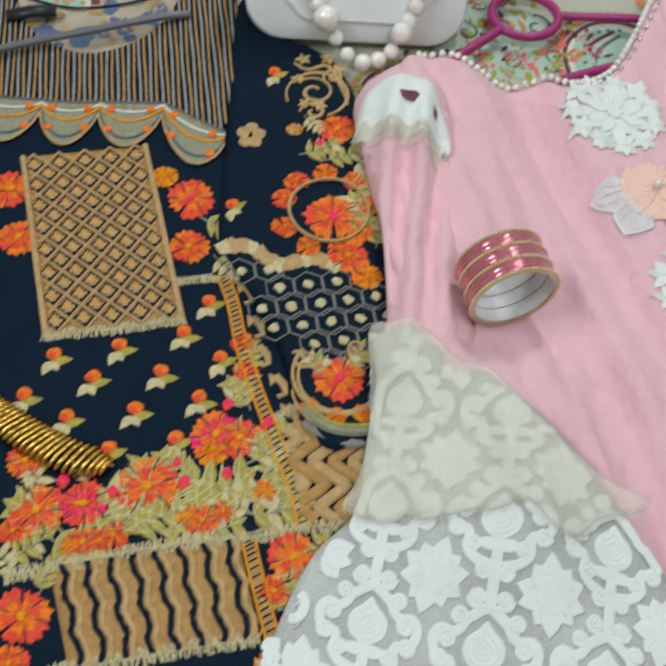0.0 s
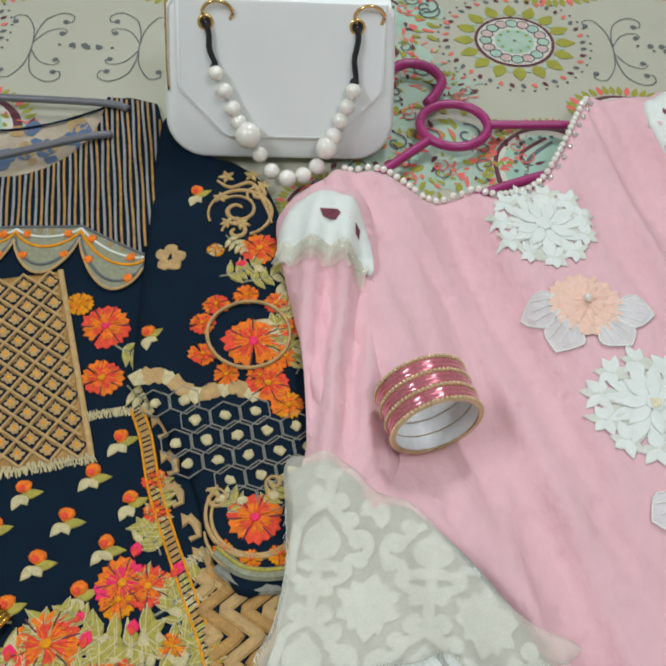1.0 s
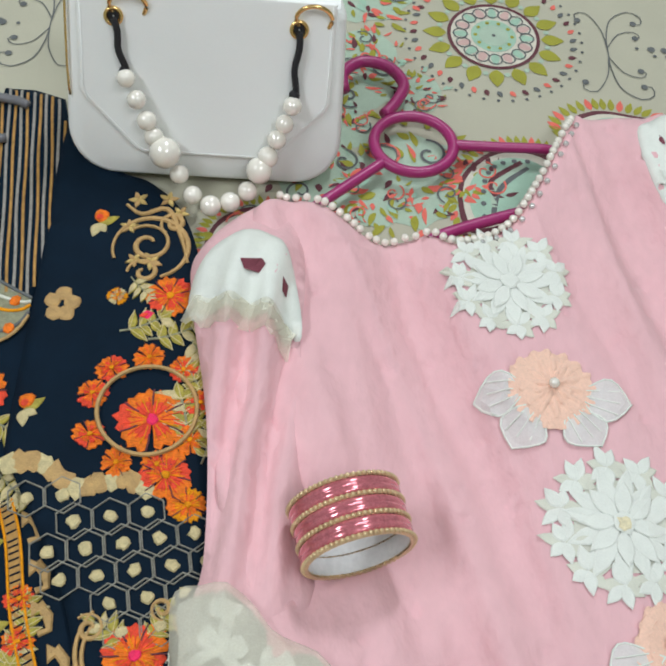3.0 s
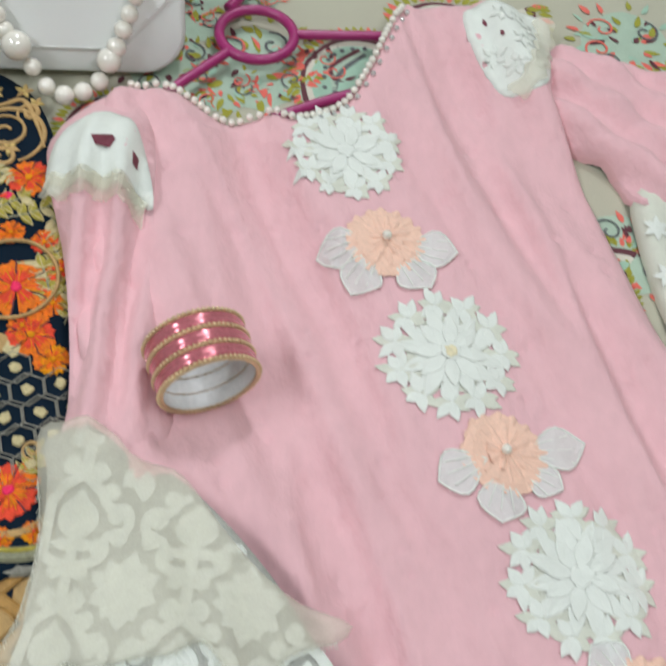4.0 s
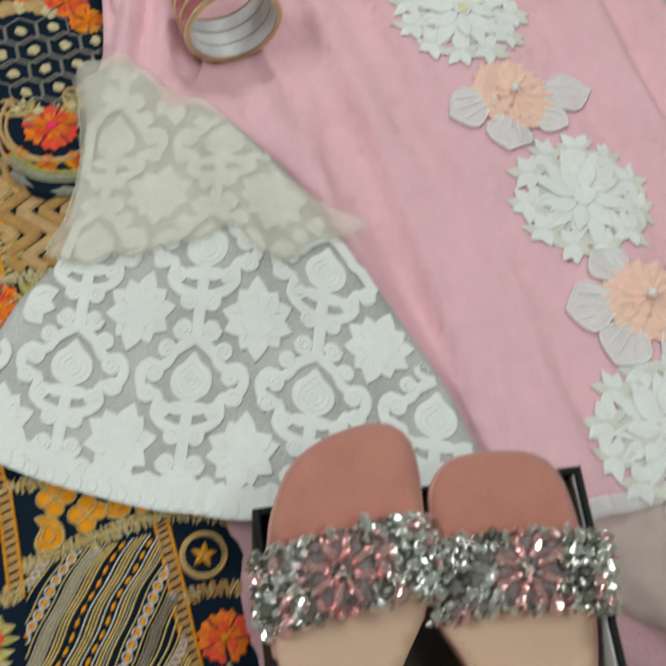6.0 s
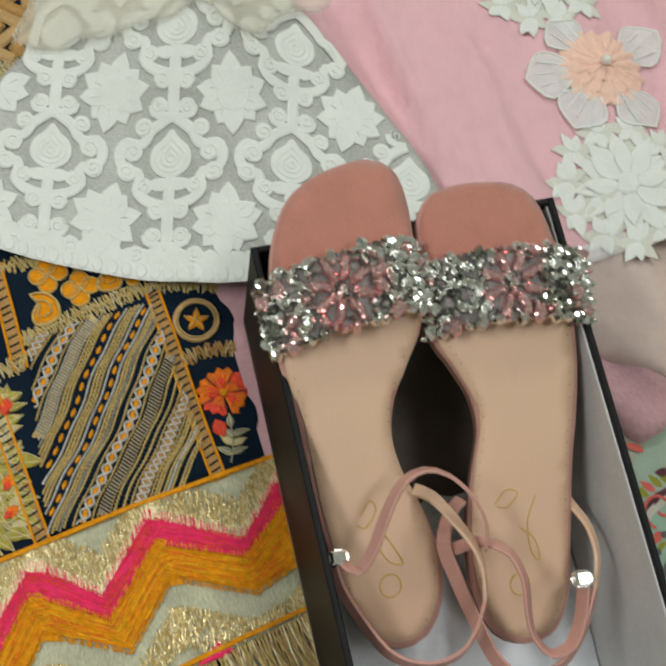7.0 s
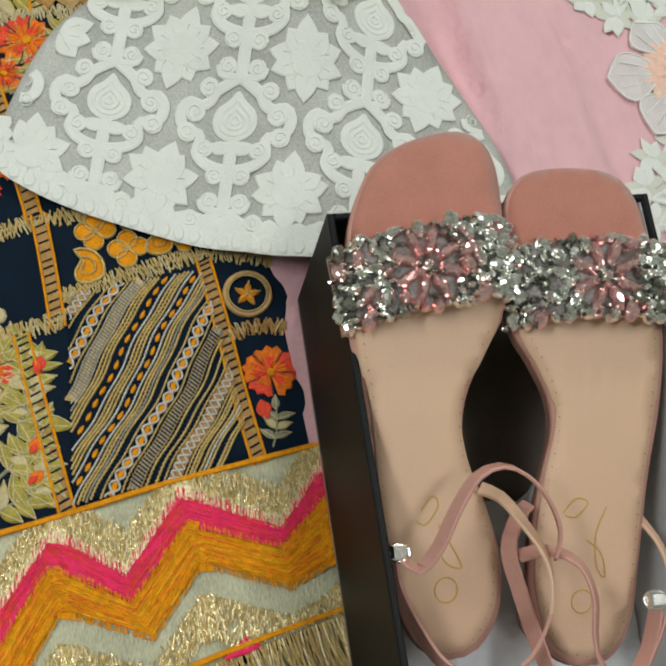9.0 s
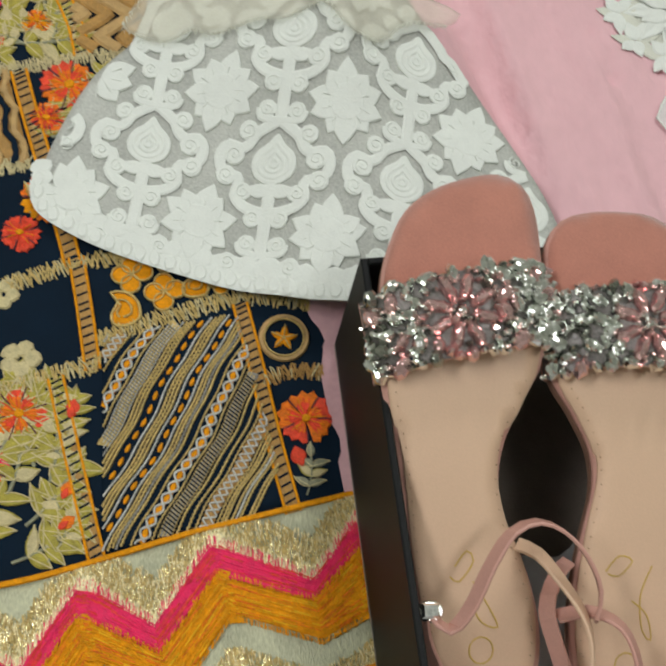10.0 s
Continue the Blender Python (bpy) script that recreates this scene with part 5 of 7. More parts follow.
def tunic_sleeve():
    g = Geo()
    out = spline([(0.112, 0.766), (0.080, 0.738), (0.056, 0.698), (0.058, 0.658), (0.071, 0.60), (0.080, 0.544), (0.084, 0.475), (0.080, 0.436), (0.125, 0.428), (0.158, 0.420), (0.150, 0.47), (0.140, 0.54), (0.134, 0.62), (0.134, 0.68), (0.128, 0.73)], 0.007, True)
    cloth(g, out, h_sleeve, 0.0055, PINK, thick=0.008, roll=0.005, hem=0.8)
    part("sleeve", g, TUNIC, "gathered pink sleeve")
    g = Geo()
    hp = lambda x, y: h_sleeve(x, y) + 0.0012
    patch = spline([(0.058, 0.672), (0.078, 0.705), (0.100, 0.713), (0.120, 0.695), (0.131, 0.655), (0.133, 0.628), (0.118, 0.640), (0.085, 0.644), (0.060, 0.640)], 0.005, True)
    cloth(g, patch, hp, 0.005, LACE, thick=0.002, roll=0.001)
    key = mat("keyhole_shade", (0.20, 0.05, 0.07), 0.9, vary=0.2)
    g.pad([(0.090, 0.673), (0.104, 0.678), (0.107, 0.672), (0.103, 0.666), (0.093, 0.667)], hp, key, 0.0008, 0.0)
    g.pad([(0.119, 0.667), (0.123, 0.664), (0.122, 0.655), (0.119, 0.657)], hp, key, 0.0008, 0.0)
    part("shoulder_lace", g, TUNIC, "white cutwork lace on the shoulder")
    r = random.Random(5)
    g = Geo()
    rim = spline([(0.057, 0.648), (0.075, 0.640), (0.095, 0.639), (0.115, 0.634), (0.127, 0.624)], 0.0025)
    g.ribbon([(x, y + 0.0012 * math.sin(900 * x)) for x, y in rim], lambda t: 0.016 + 0.003 * math.sin(40 * t), hp, ORGANZA, 0.0012, 0.0014)
    part("organza_frill", g, TUNIC, "frayed ivory organza frill")
    g = Geo()
    g.ribbon([(x, y + 0.005) for x, y in rim], 0.010, hp, LACE2, 0.0006, 0.001)
    part("lace_edge", g, TUNIC, "ivory lace edge")
    # the other shoulder
    g = Geo()
    hq = lambda x, y: h_pink(x, y) + 0.0012
    cloth(g, spline([(0.392, 0.852), (0.43, 0.858), (0.468, 0.850), (0.462, 0.80), (0.449, 0.766), (0.418, 0.765), (0.398, 0.80)], 0.006, True), hq, 0.006, LACE, thick=0.003, roll=0.001)
    for p, q in (((0.407, 0.836), 0.0055), ((0.419, 0.819), 0.003)):
        g.pad(disc(*p, 0.0014, 8, ry=q, turn=0.3), hq, key, 0.0008, 0.0)
    for p in ((0.432, 0.842), (0.447, 0.832), (0.437, 0.812), (0.422, 0.842), (0.444, 0.79), (0.428, 0.788), (0.411, 0.80), (0.455, 0.812)):
        for k in range(6):
            a = TAU * k / 6 + p[0] * 80
            g.pad(leaf(p[0] + 0.002 * math.cos(a), p[1] + 0.002 * math.sin(a), 0.0095, 0.0058, a), hq, LACE, 0.0006 + 0.0002 * (k % 2), 0.0009)
    part("shoulder_lace", g, TUNIC, "white cutwork lace on the shoulder")
    g = Geo()
    rim = spline([(0.425, 0.762), (0.440, 0.775), (0.452, 0.80), (0.462, 0.83), (0.464, 0.852)], 0.003)
    g.ribbon(rim, lambda t: 0.018 + 0.004 * math.sin(36 * t), hq, ORGANZA, 0.0016, 0.002)
    part("organza_frill", g, TUNIC, "frayed ivory organza frill")
    # the other sleeve, folded outward
    g = Geo()
    hs = lambda x, y: 0.016 + 0.014 * wav(x, y, 26, 9) + 0.006 * math.sin((x + y) * 120) + 0.006 * gauss(x, y, 0.52, 0.70, 0.05, 0.06)
    out = spline([(0.455, 0.765), (0.462, 0.728), (0.480, 0.712), (0.494, 0.704), (0.506, 0.68), (0.515, 0.655), (0.545, 0.66), (0.585, 0.69), (0.60, 0.74), (0.585, 0.79), (0.55, 0.815), (0.50, 0.83), (0.468, 0.83)], 0.007, True)
    cloth(g, out, hs, 0.006, PINK, thick=0.012, roll=0.005, hem=0.8)
    part("sleeve", g, TUNIC, "crumpled pink sleeve turned outward")
    g = Geo()
    hl = lambda x, y: 0.014 + 0.004 * wav(x, y, 18, 4) + 0.002 * math.sin(x * 160)
    out = spline([(0.512, 0.668), (0.55, 0.672), (0.592, 0.70), (0.64, 0.60), (0.66, 0.48), (0.62, 0.42), (0.575, 0.41), (0.548, 0.46), (0.522, 0.52), (0.512, 0.58)], 0.008, True)
    cloth(g, out, hl, 0.008, LACE2, thick=0.01, roll=0.004, hem=0.8)
    for i in range(26):
        x, y = r.uniform(0.52, 0.63), r.uniform(0.44, 0.66)
        if inside(x, y, out):
            for k in range(6):
                g.pad(leaf(x, y, 0.012, 0.006, TAU * k / 6 + i), hl, LACE, 0.0006, 0.001)
    part("lace_cuff", g, TUNIC, "ivory lace cuff")


tunic_sleeve()

# ---- lace bell cuff ----
BELL = spline([(0.0735, 0.449), (0.076, 0.42), (0.070, 0.37), (0.066, 0.325), (0.058, 0.3105), (0.040, 0.294), (0.026, 0.268), (0.0135, 0.232), (0.0125, 0.206), (0.034, 0.190), (0.063, 0.1775), (0.107, 0.163), (0.143, 0.1545), (0.172, 0.146), (0.225, 0.142), (0.28, 0.148), (0.309, 0.168), (0.302, 0.193), (0.2935, 0.2166), (0.277, 0.248), (0.261, 0.2763), (0.2485, 0.2965), (0.234, 0.315), (0.205, 0.36), (0.160, 0.415), (0.142, 0.427), (0.126, 0.434), (0.114, 0.447), (0.0996, 0.4555)], 0.007, True)


BELL_IN = [(0.155 + (x - 0.155) * 0.965, 0.28 + (y - 0.28) * 0.97) for x, y in BELL]


def lace_bell():
    cuff = Geo()
    cloth(cuff, BELL, h_lace, 0.007, LINING, thick=0.003, roll=0.002, hem=0.6)
    bell = part("lace_cuff", cuff, TUNIC, "wide white lace bell cuff over net greyed for the shade in its gaps")
    o = Vector((0.1433, 0.2305))
    e1, e2 = Vector((0.0705, -0.0158)), Vector((0.0115, 0.0768))
    k = 0.0775
    ux, uy = e1.normalized(), e2.normalized()

    def P(c, pts):
        return [tuple(c + ux * (x * k) + uy * (y * k)) for x, y in pts]

    def fits(pts, need=0.75):
        return sum(inside(x, y, BELL_IN) for x, y in pts) >= need * len(pts)

    def lay(name, paths, pads, material):
        """One cut-out motif of the lace: ribbons (path, width, lift) and patches (outline, lift)."""
        g = Geo()
        for p, w, l in paths:
            p = [q for q in p if inside(q[0], q[1], BELL_IN)]
            if len(p) > 2:
                g.ribbon(p, w, h_lace, material, 0.0010 + l, 0.0005)
        for p, l in pads:
            if fits(p):
                g.pad(p, h_lace, material, 0.0010 + l, 0.0004, 0.92)
                g.ribbon(p + p[:1], 0.0006, h_lace, material, -0.0004 + l, 0.0013)
        if g.v:
            part(name, g, bell)

    DROP = spline([(0.0, 0.205), (0.06, 0.135), (0.135, 0.07), (0.162, -0.015), (0.135, -0.10), (0.06, -0.155), (0, -0.165), (-0.06, -0.155), (-0.135, -0.10), (-0.162, -0.015), (-0.135, 0.07), (-0.06, 0.135)], 0.03, True)
    CHAIN = ((0.0, 0.305), (0.08, 0.256), (0.165, 0.19), (0.20, 0.12), (0.265, 0.085), (0.345, 0.105), (0.40, 0.04), (0.39, -0.06), (0.335, -0.115), (0.255, -0.125), (0.235, -0.19), (0.25, -0.265), (0.185, -0.338), (0.08, -0.375), (0.0, -0.385))
    ROLLS = ((0.222, 0.218, 0.064, 2.6, 1), (0.298, 0.036, 0.068, 1.2, -1), (0.338, -0.125, 0.068, 0.6, -1), (0.196, -0.232, 0.060, -1.0, 1), (0.094, -0.428, 0.062, 1.6, -1), (0.108, -0.625, 0.060, -1.4, 1))
    for i in range(-3, 4):
        for j in range(-2, 4):
            c = o + e1 * i + e2 * j
            if not (-0.06 < c.x < 0.40 and 0.06 < c.y < 0.5):
                continue
            d = [P(c, [(x * q, y * q - 0.015 * (1 - q)) for x, y in DROP]) for q in (1.0, 0.70, 0.42, 0.18)]
            lay("lace_drop", [(d[1] + d[1][:1], 0.0022, 0.0003), (d[2] + d[2][:1], 0.0020, 0.0004), (d[3] + d[3][:1], 0.0016, 0.0004)], [(d[0], 0.0002)], LACE)
            lay("lace_stem", [(P(c, [(0, -0.16), (0, -0.26), (0, -0.38), (0, -0.5), (0, -0.6), (0, -0.70)]), 0.0072, 0.0)],
                [(P(c, leaf(0, -0.245, 0.19, 0.11, a, b)), 0.0003) for a, b in ((0.45, -0.25), (math.pi - 0.45, 0.25))], LACE)
            for sgn in (1, -1):
                sx = lambda pts: [(sgn * x, y) for x, y in pts]
                paths = [(P(c, sx(spline(CHAIN, 0.03))), 0.0066, 0.0)]
                pads = []
                for rx, ry, r, a0, way in ROLLS:
                    pads.append((P(c, sx(disc(rx, ry, r * 1.08, 14, 0.04))), 0.0003))
                    paths.append((P(c, sx(spiral(rx, ry, r * 0.15, r * 0.86, a0, 1.4 * way, 18))), 0.0009, 0.0005))
                paths.append((P(c, sx(spline([(0.0, -0.70), (0.06, -0.70), (0.15, -0.68), (0.165, -0.62)], 0.03))), 0.0046, 0.0001))
                lay("lace_scroll", paths, pads, LACE)
            # pointed leaf burst between the columns
            cs = c + e1 * 0.49 + e2 * 0.47
            r = random.Random(i * 31 + j)
            t0 = math.pi / 2 + r.uniform(-0.15, 0.15)
            pads, paths = [(P(cs, disc(0, 0, 0.135, 16, 0.03)), 0.0007)], []
            for n in range(10):
                a = t0 + TAU * n / 10 + r.uniform(-0.08, 0.08)
                l = (0.285, 0.23, 0.25, 0.235, 0.22, 0.275, 0.22, 0.235, 0.25, 0.23)[n]
                pads.append((P(cs, leaf(0.02 * math.cos(a), 0.02 * math.sin(a), l * 1.06, 0.17, a, r.uniform(-0.12, 0.12), 7, 1.15)), 0.0002 + 0.0003 * (n % 2)))
                paths.append((P(cs, [(q * math.cos(a), q * math.sin(a)) for q in (0.10, 0.14, 0.18)]), 0.0006, 0.0006))
            lay("lace_leaf_burst", paths, pads, LACE)
    # solid scalloped hem of the lace
    hem = spline([(0.0125, 0.222), (0.016, 0.206), (0.035, 0.1925), (0.063, 0.180), (0.107, 0.1655), (0.143, 0.157), (0.172, 0.149), (0.225, 0.145), (0.28, 0.151)], 0.004)
    g = Geo()
    g.ribbon([(x + 0.0005, y + 0.0008) for x, y in hem], 0.011, h_lace, LACE, 0.0010, 0.0005)
    r = random.Random(3)
    for n, (x, y) in enumerate(hem[::2]):
        g.pad(disc(x + 0.001, y + 0.009, 0.006, 9, 0.15), h_lace, LACE, 0.0011 + 0.0002 * (n % 2), 0.0005)
        g.pad(disc(x, y + 0.0005, 0.0034, 8, 0.15, ry=0.005), h_lace, LACE, 0.0016, 0.0010)
    part("scalloped_edge", g, bell)


lace_bell()


def organza_layer():
    """A sheer layer with a drooping wavy edge and loose threads."""
    r = random.Random(17)
    tops = [(0.254, 0.3256), (0.238, 0.333), (0.224, 0.338), (0.203, 0.354), (0.183, 0.379), (0.1586, 0.418), (0.140, 0.430), (0.126, 0.436), (0.114, 0.450), (0.0996, 0.4585), (0.071, 0.4535)]
    long_edge = [(0.071, 0.42), (0.0728, 0.384), (0.066, 0.343), (0.0558, 0.3205), (0.064, 0.3135), (0.083, 0.3085), (0.095, 0.3125), (0.107, 0.3085), (0.128, 0.311), (0.150, 0.3125), (0.169, 0.3155), (0.180, 0.302), (0.190, 0.2955), (0.203, 0.296), (0.216, 0.308), (0.230, 0.313), (0.244, 0.316)]
    out = spline(tops + long_edge, 0.006, True)
    # gathers fan out from the end of the sleeve
    fan = lambda x, y: math.sin(34 * math.atan2(x - 0.125, 0.53 - y))
    h = lambda x, y: h_lace(x, y) + 0.0056 + 0.0020 * fan(x, y) * min(1, max(0, (0.43 - y) / 0.08))
    g = Geo()
    cloth(g, out, h, 0.005, ORGANZA, thick=0.001, roll=0.002, hem=0.4)
    frill = part("organza_cuff", g, TUNIC, "sheer ivory organza frill over the lace")
    g = Geo()
    rim = spline(long_edge, 0.0011)
    for x, y in rim:
        a, l = -math.pi / 2 + r.uniform(-0.7, 0.7), r.uniform(0.0012, 0.004)
        g.ribbon([(x, y + 0.001), (x + l * math.cos(a), y + l * math.sin(a))], 0.00035, h, LACE2, 0.0, 0.0002)
    tagged(part("frayed_thread", g, frill), kind="stuff")


organza_layer()


# ---- flowers on the tunic ----
def daisy(x, y, s, turn, heart):
    r = random.Random(int(x * 1000))
    h = h_pink
    g = Geo()
    g.pad(disc(x, y, s * 0.6, 24, 0.08), h, LACE2, 0.0006, 0.0004)
    base = part("daisy_applique", g, TUNIC, "white layered lace daisy applique")
    for k in range(11):
        a = TAU * k / 11 + turn + 0.2
        fx, fy = x + s * 0.74 * math.cos(a), y + s * 0.74 * math.sin(a)
        g = Geo()
        for n in range(7):
            b = TAU * n / 7 + r.uniform(0, 0.5)
            g.pad(leaf(fx, fy, s * r.uniform(0.24, 0.33), s * 0.16, b), h, LACE if n % 3 else LACE2, 0.0010 + 0.0003 * (n % 3), 0.0008)
        part("lace_floret", g, base)
    for ring, (n, l, w, z) in enumerate(((12, 0.70, 0.24, 0.0022), (8, 0.50, 0.22, 0.0036))):
        for k in range(n):
            a = TAU * k / n + turn + ring * 0.3
            g = Geo()
            o = leaf(x + s * 0.06 * math.cos(a), y + s * 0.06 * math.sin(a), s * l * r.uniform(0.9, 1.05), s * w, a, r.uniform(-0.1, 0.1), 6, 1.25)
            g.pad(o, h, LACE, z * 0.7 + 0.0004 * (k % 2), 0.0007, 0.86)
            part("petal", g, base)
    g = Geo()
    g.pad(disc(x, y, s * 0.14, 12, 0.2), h, LACE, 0.0036, 0.001)
    if heart:
        g.pad(disc(x, y, s * 0.09, 10, 0.3), h, YOLK, 0.0044, 0.0008)
    part("flower_heart", g, base)


daisy(0.278, 0.692, 0.048, 0.1, False)
daisy(0.338, 0.514, 0.052, 0.4, True)
daisy(0.403, 0.357, 0.052, 0.2, False)
daisy(0.428, 0.192, 0.052, 0.5, False)


def peach_flower(x, y, petals):
    h = h_pink
    r = random.Random(int(y * 1000))
    g = Geo()
    g.pad(disc(x, y, 0.0285, 22, 0.06), h, PEACH, 0.002, 0.003)
    base = part("peach_applique", g, TUNIC, "peach chiffon rosette with sheer white petals")
    for a, l, w in petals:
        g = Geo()
        o = leaf(x + 0.014 * math.cos(a), y + 0.014 * math.sin(a), l, w, a, 0.05, 8, 1.7)
        g.pad(o, h, PETAL, 0.0022, 0.0010)
        g.ribbon(o + o[:1], 0.0014, h, LACE, 0.0022, 0.0008)
        for q in (-0.2, 0.0, 0.2):
            g.ribbon([(x + d * math.cos(a + q), y + d * math.sin(a + q)) for d in (0.020, 0.030, 0.014 + l * 0.8)], 0.0010, h, LACE, 0.0030, 0.0004)
        part("petal", g, base)
    # gathered chiffon: wavy pleated layers
    for n, (rad, top, folds) in enumerate(((0.0295, 0.0034, 17), (0.0215, 0.0056, 13), (0.0125, 0.0072, 8))):
        g = Geo()
        rows = []
        for q in range(9):
            f = q / 8
            row = []
            for m in range(96):
                a = TAU * m / 96
                ripple = math.sin(folds * a + 2.0 * noise.noise(Vector((math.cos(a) * 2, math.sin(a) * 2, n + x * 50))) + 2 * n)
                d = rad * f * (1 + 0.07 * f * noise.noise(Vector((math.cos(a) * 3, math.sin(a) * 3, n + y * 40))) + 0.035 * f * ripple)
                px, py = x + d * math.cos(a), y + d * math.sin(a)
                row.append((px, py, h(x, y) * (1 - f * f) + h(px, py) * f * f + top * (1 - 0.45 * f * f) + 0.0014 * f * ripple))
            rows.append(row)
        g.rings(rows, PEACH, cap=False)
        part("ruffle", g, base)
    g = Geo()
    g.ball((x, y, h(x, y) + 0.0105), 0.0036, PEARL)
    part("pearl_bead", g, base, "small pearl bead")


peach_flower(0.301, 0.607, ((3.25, 0.036, 0.030), (4.1, 0.036, 0.032), (5.3, 0.036, 0.032), (6.1, 0.040, 0.032)))
peach_flower(0.365, 0.439, ((3.5, 0.036, 0.032), (4.5, 0.034, 0.032), (5.65, 0.030, 0.024), (6.4, 0.046, 0.032)))
peach_flower(0.431, 0.278, ((3.2, 0.040, 0.036), (4.1, 0.038, 0.034), (5.2, 0.040, 0.036), (0.5, 0.042, 0.034), (2.2, 0.034, 0.03)))


def neck_pearls():
    pts = spline(NECKLINE, 0.0062)
    crystal = mat("crystal_bead", (0.75, 0.76, 0.74), 0.12, metal=0.5, vary=0.1, bump=0)
    for n, (x, y) in enumerate(pts):
        g = Geo()
        z = h_pink(x, y) + 0.0006
        g.ball((x, y, z), 0.0031, PEARL, 10, 7)
        part("pearl_bead", g, TUNIC)
        if n % 2 and x > 0.25:
            g = Geo()
            g.ball((x + 0.006, y - 0.002, h_pink(x + 0.006, y - 0.002) + 0.001), 0.0024, crystal, 6, 4)
            part("crystal_bead", g, TUNIC)


neck_pearls()

# ---- bangles ----
def bangles():
    t = thing("bangle_stack", "pink glass bangle stack with gold beaded rims on the tunic", "bangles")
    glass = mat("pink_bangle_glass", (0.66, 0.19, 0.23), 0.16, metal=0.45, vary=0.3, scale=400, bump=0.0, coat=0.6)
    beads = mat("beaded_gold", (0.74, 0.56, 0.32), 0.35, metal=0.35, vary=0.2, bump=0.2)
    inner = mat("white_bangle_lining", (0.70, 0.70, 0.68), 0.4, vary=0.12, scale=60, bump=0.2, fine=300)
    R, ang = 0.0328, radians(17)
    ax = Vector((-math.sin(ang), math.cos(ang), 0.0))
    e1 = Vector((math.cos(ang), math.sin(ang), 0))
    up = Vector((0, 0, 1))
    near = Vector((0.1735, 0.477, 0.0515))

    def ring(d, r, n=72):
        return [near + ax * d + (e1 * math.cos(TAU * k / n) + up * math.sin(TAU * k / n)) * r for k in range(n)]

    d = 0.0
    for b in range(3):
        g = Geo()
        w = 0.0118
        prof = [(d + 0.0012, R - 0.0022), (d + 0.0012, R - 0.0002), (d + 0.003, R + 0.0006), (d + 0.0052, R + 0.0008), (d + 0.0056, R + 0.0002), (d + 0.006, R + 0.0008), (d + w - 0.003, R + 0.0008), (d + w - 0.0012, R - 0.0002), (d + w - 0.0012, R - 0.0022)]
        g.rings([ring(a, r) for a, r in prof], glass, cap=False)
        band = part("bangle", g, t, "pink glass bangle with facets")
        g = Geo()
        g.rings([ring(a, R - 0.0023) for a in (d + 0.0004, d + w - 0.0004)], inner, cap=False)
        part("inner_face", g, band, "white inner face")
        d += w
    for k in range(4):
        g = Geo()
        dd = k * 0.0118
        g.rings([ring(dd + q, r) for q, r in ((-0.0011, R - 0.0024), (-0.0011, R), (0.0011, R), (0.0011, R - 0.0024))], beads, cap=False)
        rim = part("gold_rim", g, t, "gold beaded rim")
        g = Geo()
        n = 64
        for i in range(n):
            c = near + ax * dd + (e1 * math.cos(TAU * i / n) + up * math.sin(TAU * i / n)) * (R + 0.0004)
            g.ball(c, 0.00165, beads, 6, 4)
        tagged(part("beading", g, rim), kind="stuff")


bangles()


# ---- gold bracelet on the navy dress ----
def bracelet():
    t = thing("gold_bracelet", "ridged shiny gold bracelet lying on the navy dress", "bracelet")
    shine = mat("shiny_gold", (0.75, 0.48, 0.10), 0.2, metal=1.0, vary=0.2, scale=300, bump=0.3, fine=600)
    path = spline([(-0.34, 0.43), (-0.27, 0.425), (-0.215, 0.398), (-0.178, 0.376), (-0.142, 0.357), (-0.104, 0.346)], 0.0042)
    for i, (x, y) in enumerate(path[:-1]):
        a = math.atan2(path[i + 1][1] - y, path[i + 1][0] - x) + math.pi / 2 - 0.35
        w = 0.0135 if i < len(path) - 5 else 0.0135 - 0.0018 * (i - len(path) + 6)
        g = Geo()
        g.tube([(x + w * q * math.cos(a), y + w * q * math.sin(a), h_navy(x, y) + 0.0022 + 0.0055 * math.sqrt(max(0, 1 - q * q))) for q in (-1, -0.8, -0.4, 0, 0.4, 0.8, 1)], 0.0019, shine, 7)
        part("rib", g, t)


bracelet()


# ---- hangers ----
def magenta_hanger():
    t = thing("plastic_hanger", "glossy magenta plastic clothes hanger inside the pink tunic", "hanger")
    z = 0.014

    def bar(name, pts, r=0.0048):
        g = Geo()
        g.tube([(x, y, zz) for x, y, zz in spline(pts, 0.004)], r, MAGENTA, 10)
        part(name, g, t)

    bar("hook", [(0.157, 0.882, z), (0.156, 0.902, z), (0.172, 0.917, z), (0.194, 0.912, z), (0.206, 0.893, z), (0.199, 0.872, z), (0.190, 0.858, z)], 0.0050)
    g = Geo()
    g.tube([(x, y, z) for x, y in arc(0.2135, 0.829, 0.0315, 0, TAU, 48, 0.0295)[:-1]], 0.0045, MAGENTA, 10, closed=True)
    part("ring", g, t)
    bar("arm", [(0.245, 0.831, z), (0.28, 0.832, z), (0.325, 0.833, z), (0.36, 0.825, z - 0.002)], 0.0042)
    bar("arm", [(0.190, 0.808, z), (0.165, 0.784, z), (0.140, 0.760, z), (0.11, 0.735, z - 0.001)], 0.0042)
    bar("lower_bar", [(0.205, 0.722, z), (0.235, 0.741, z), (0.284, 0.763, z), (0.32, 0.775, z)], 0.0045)


magenta_hanger()


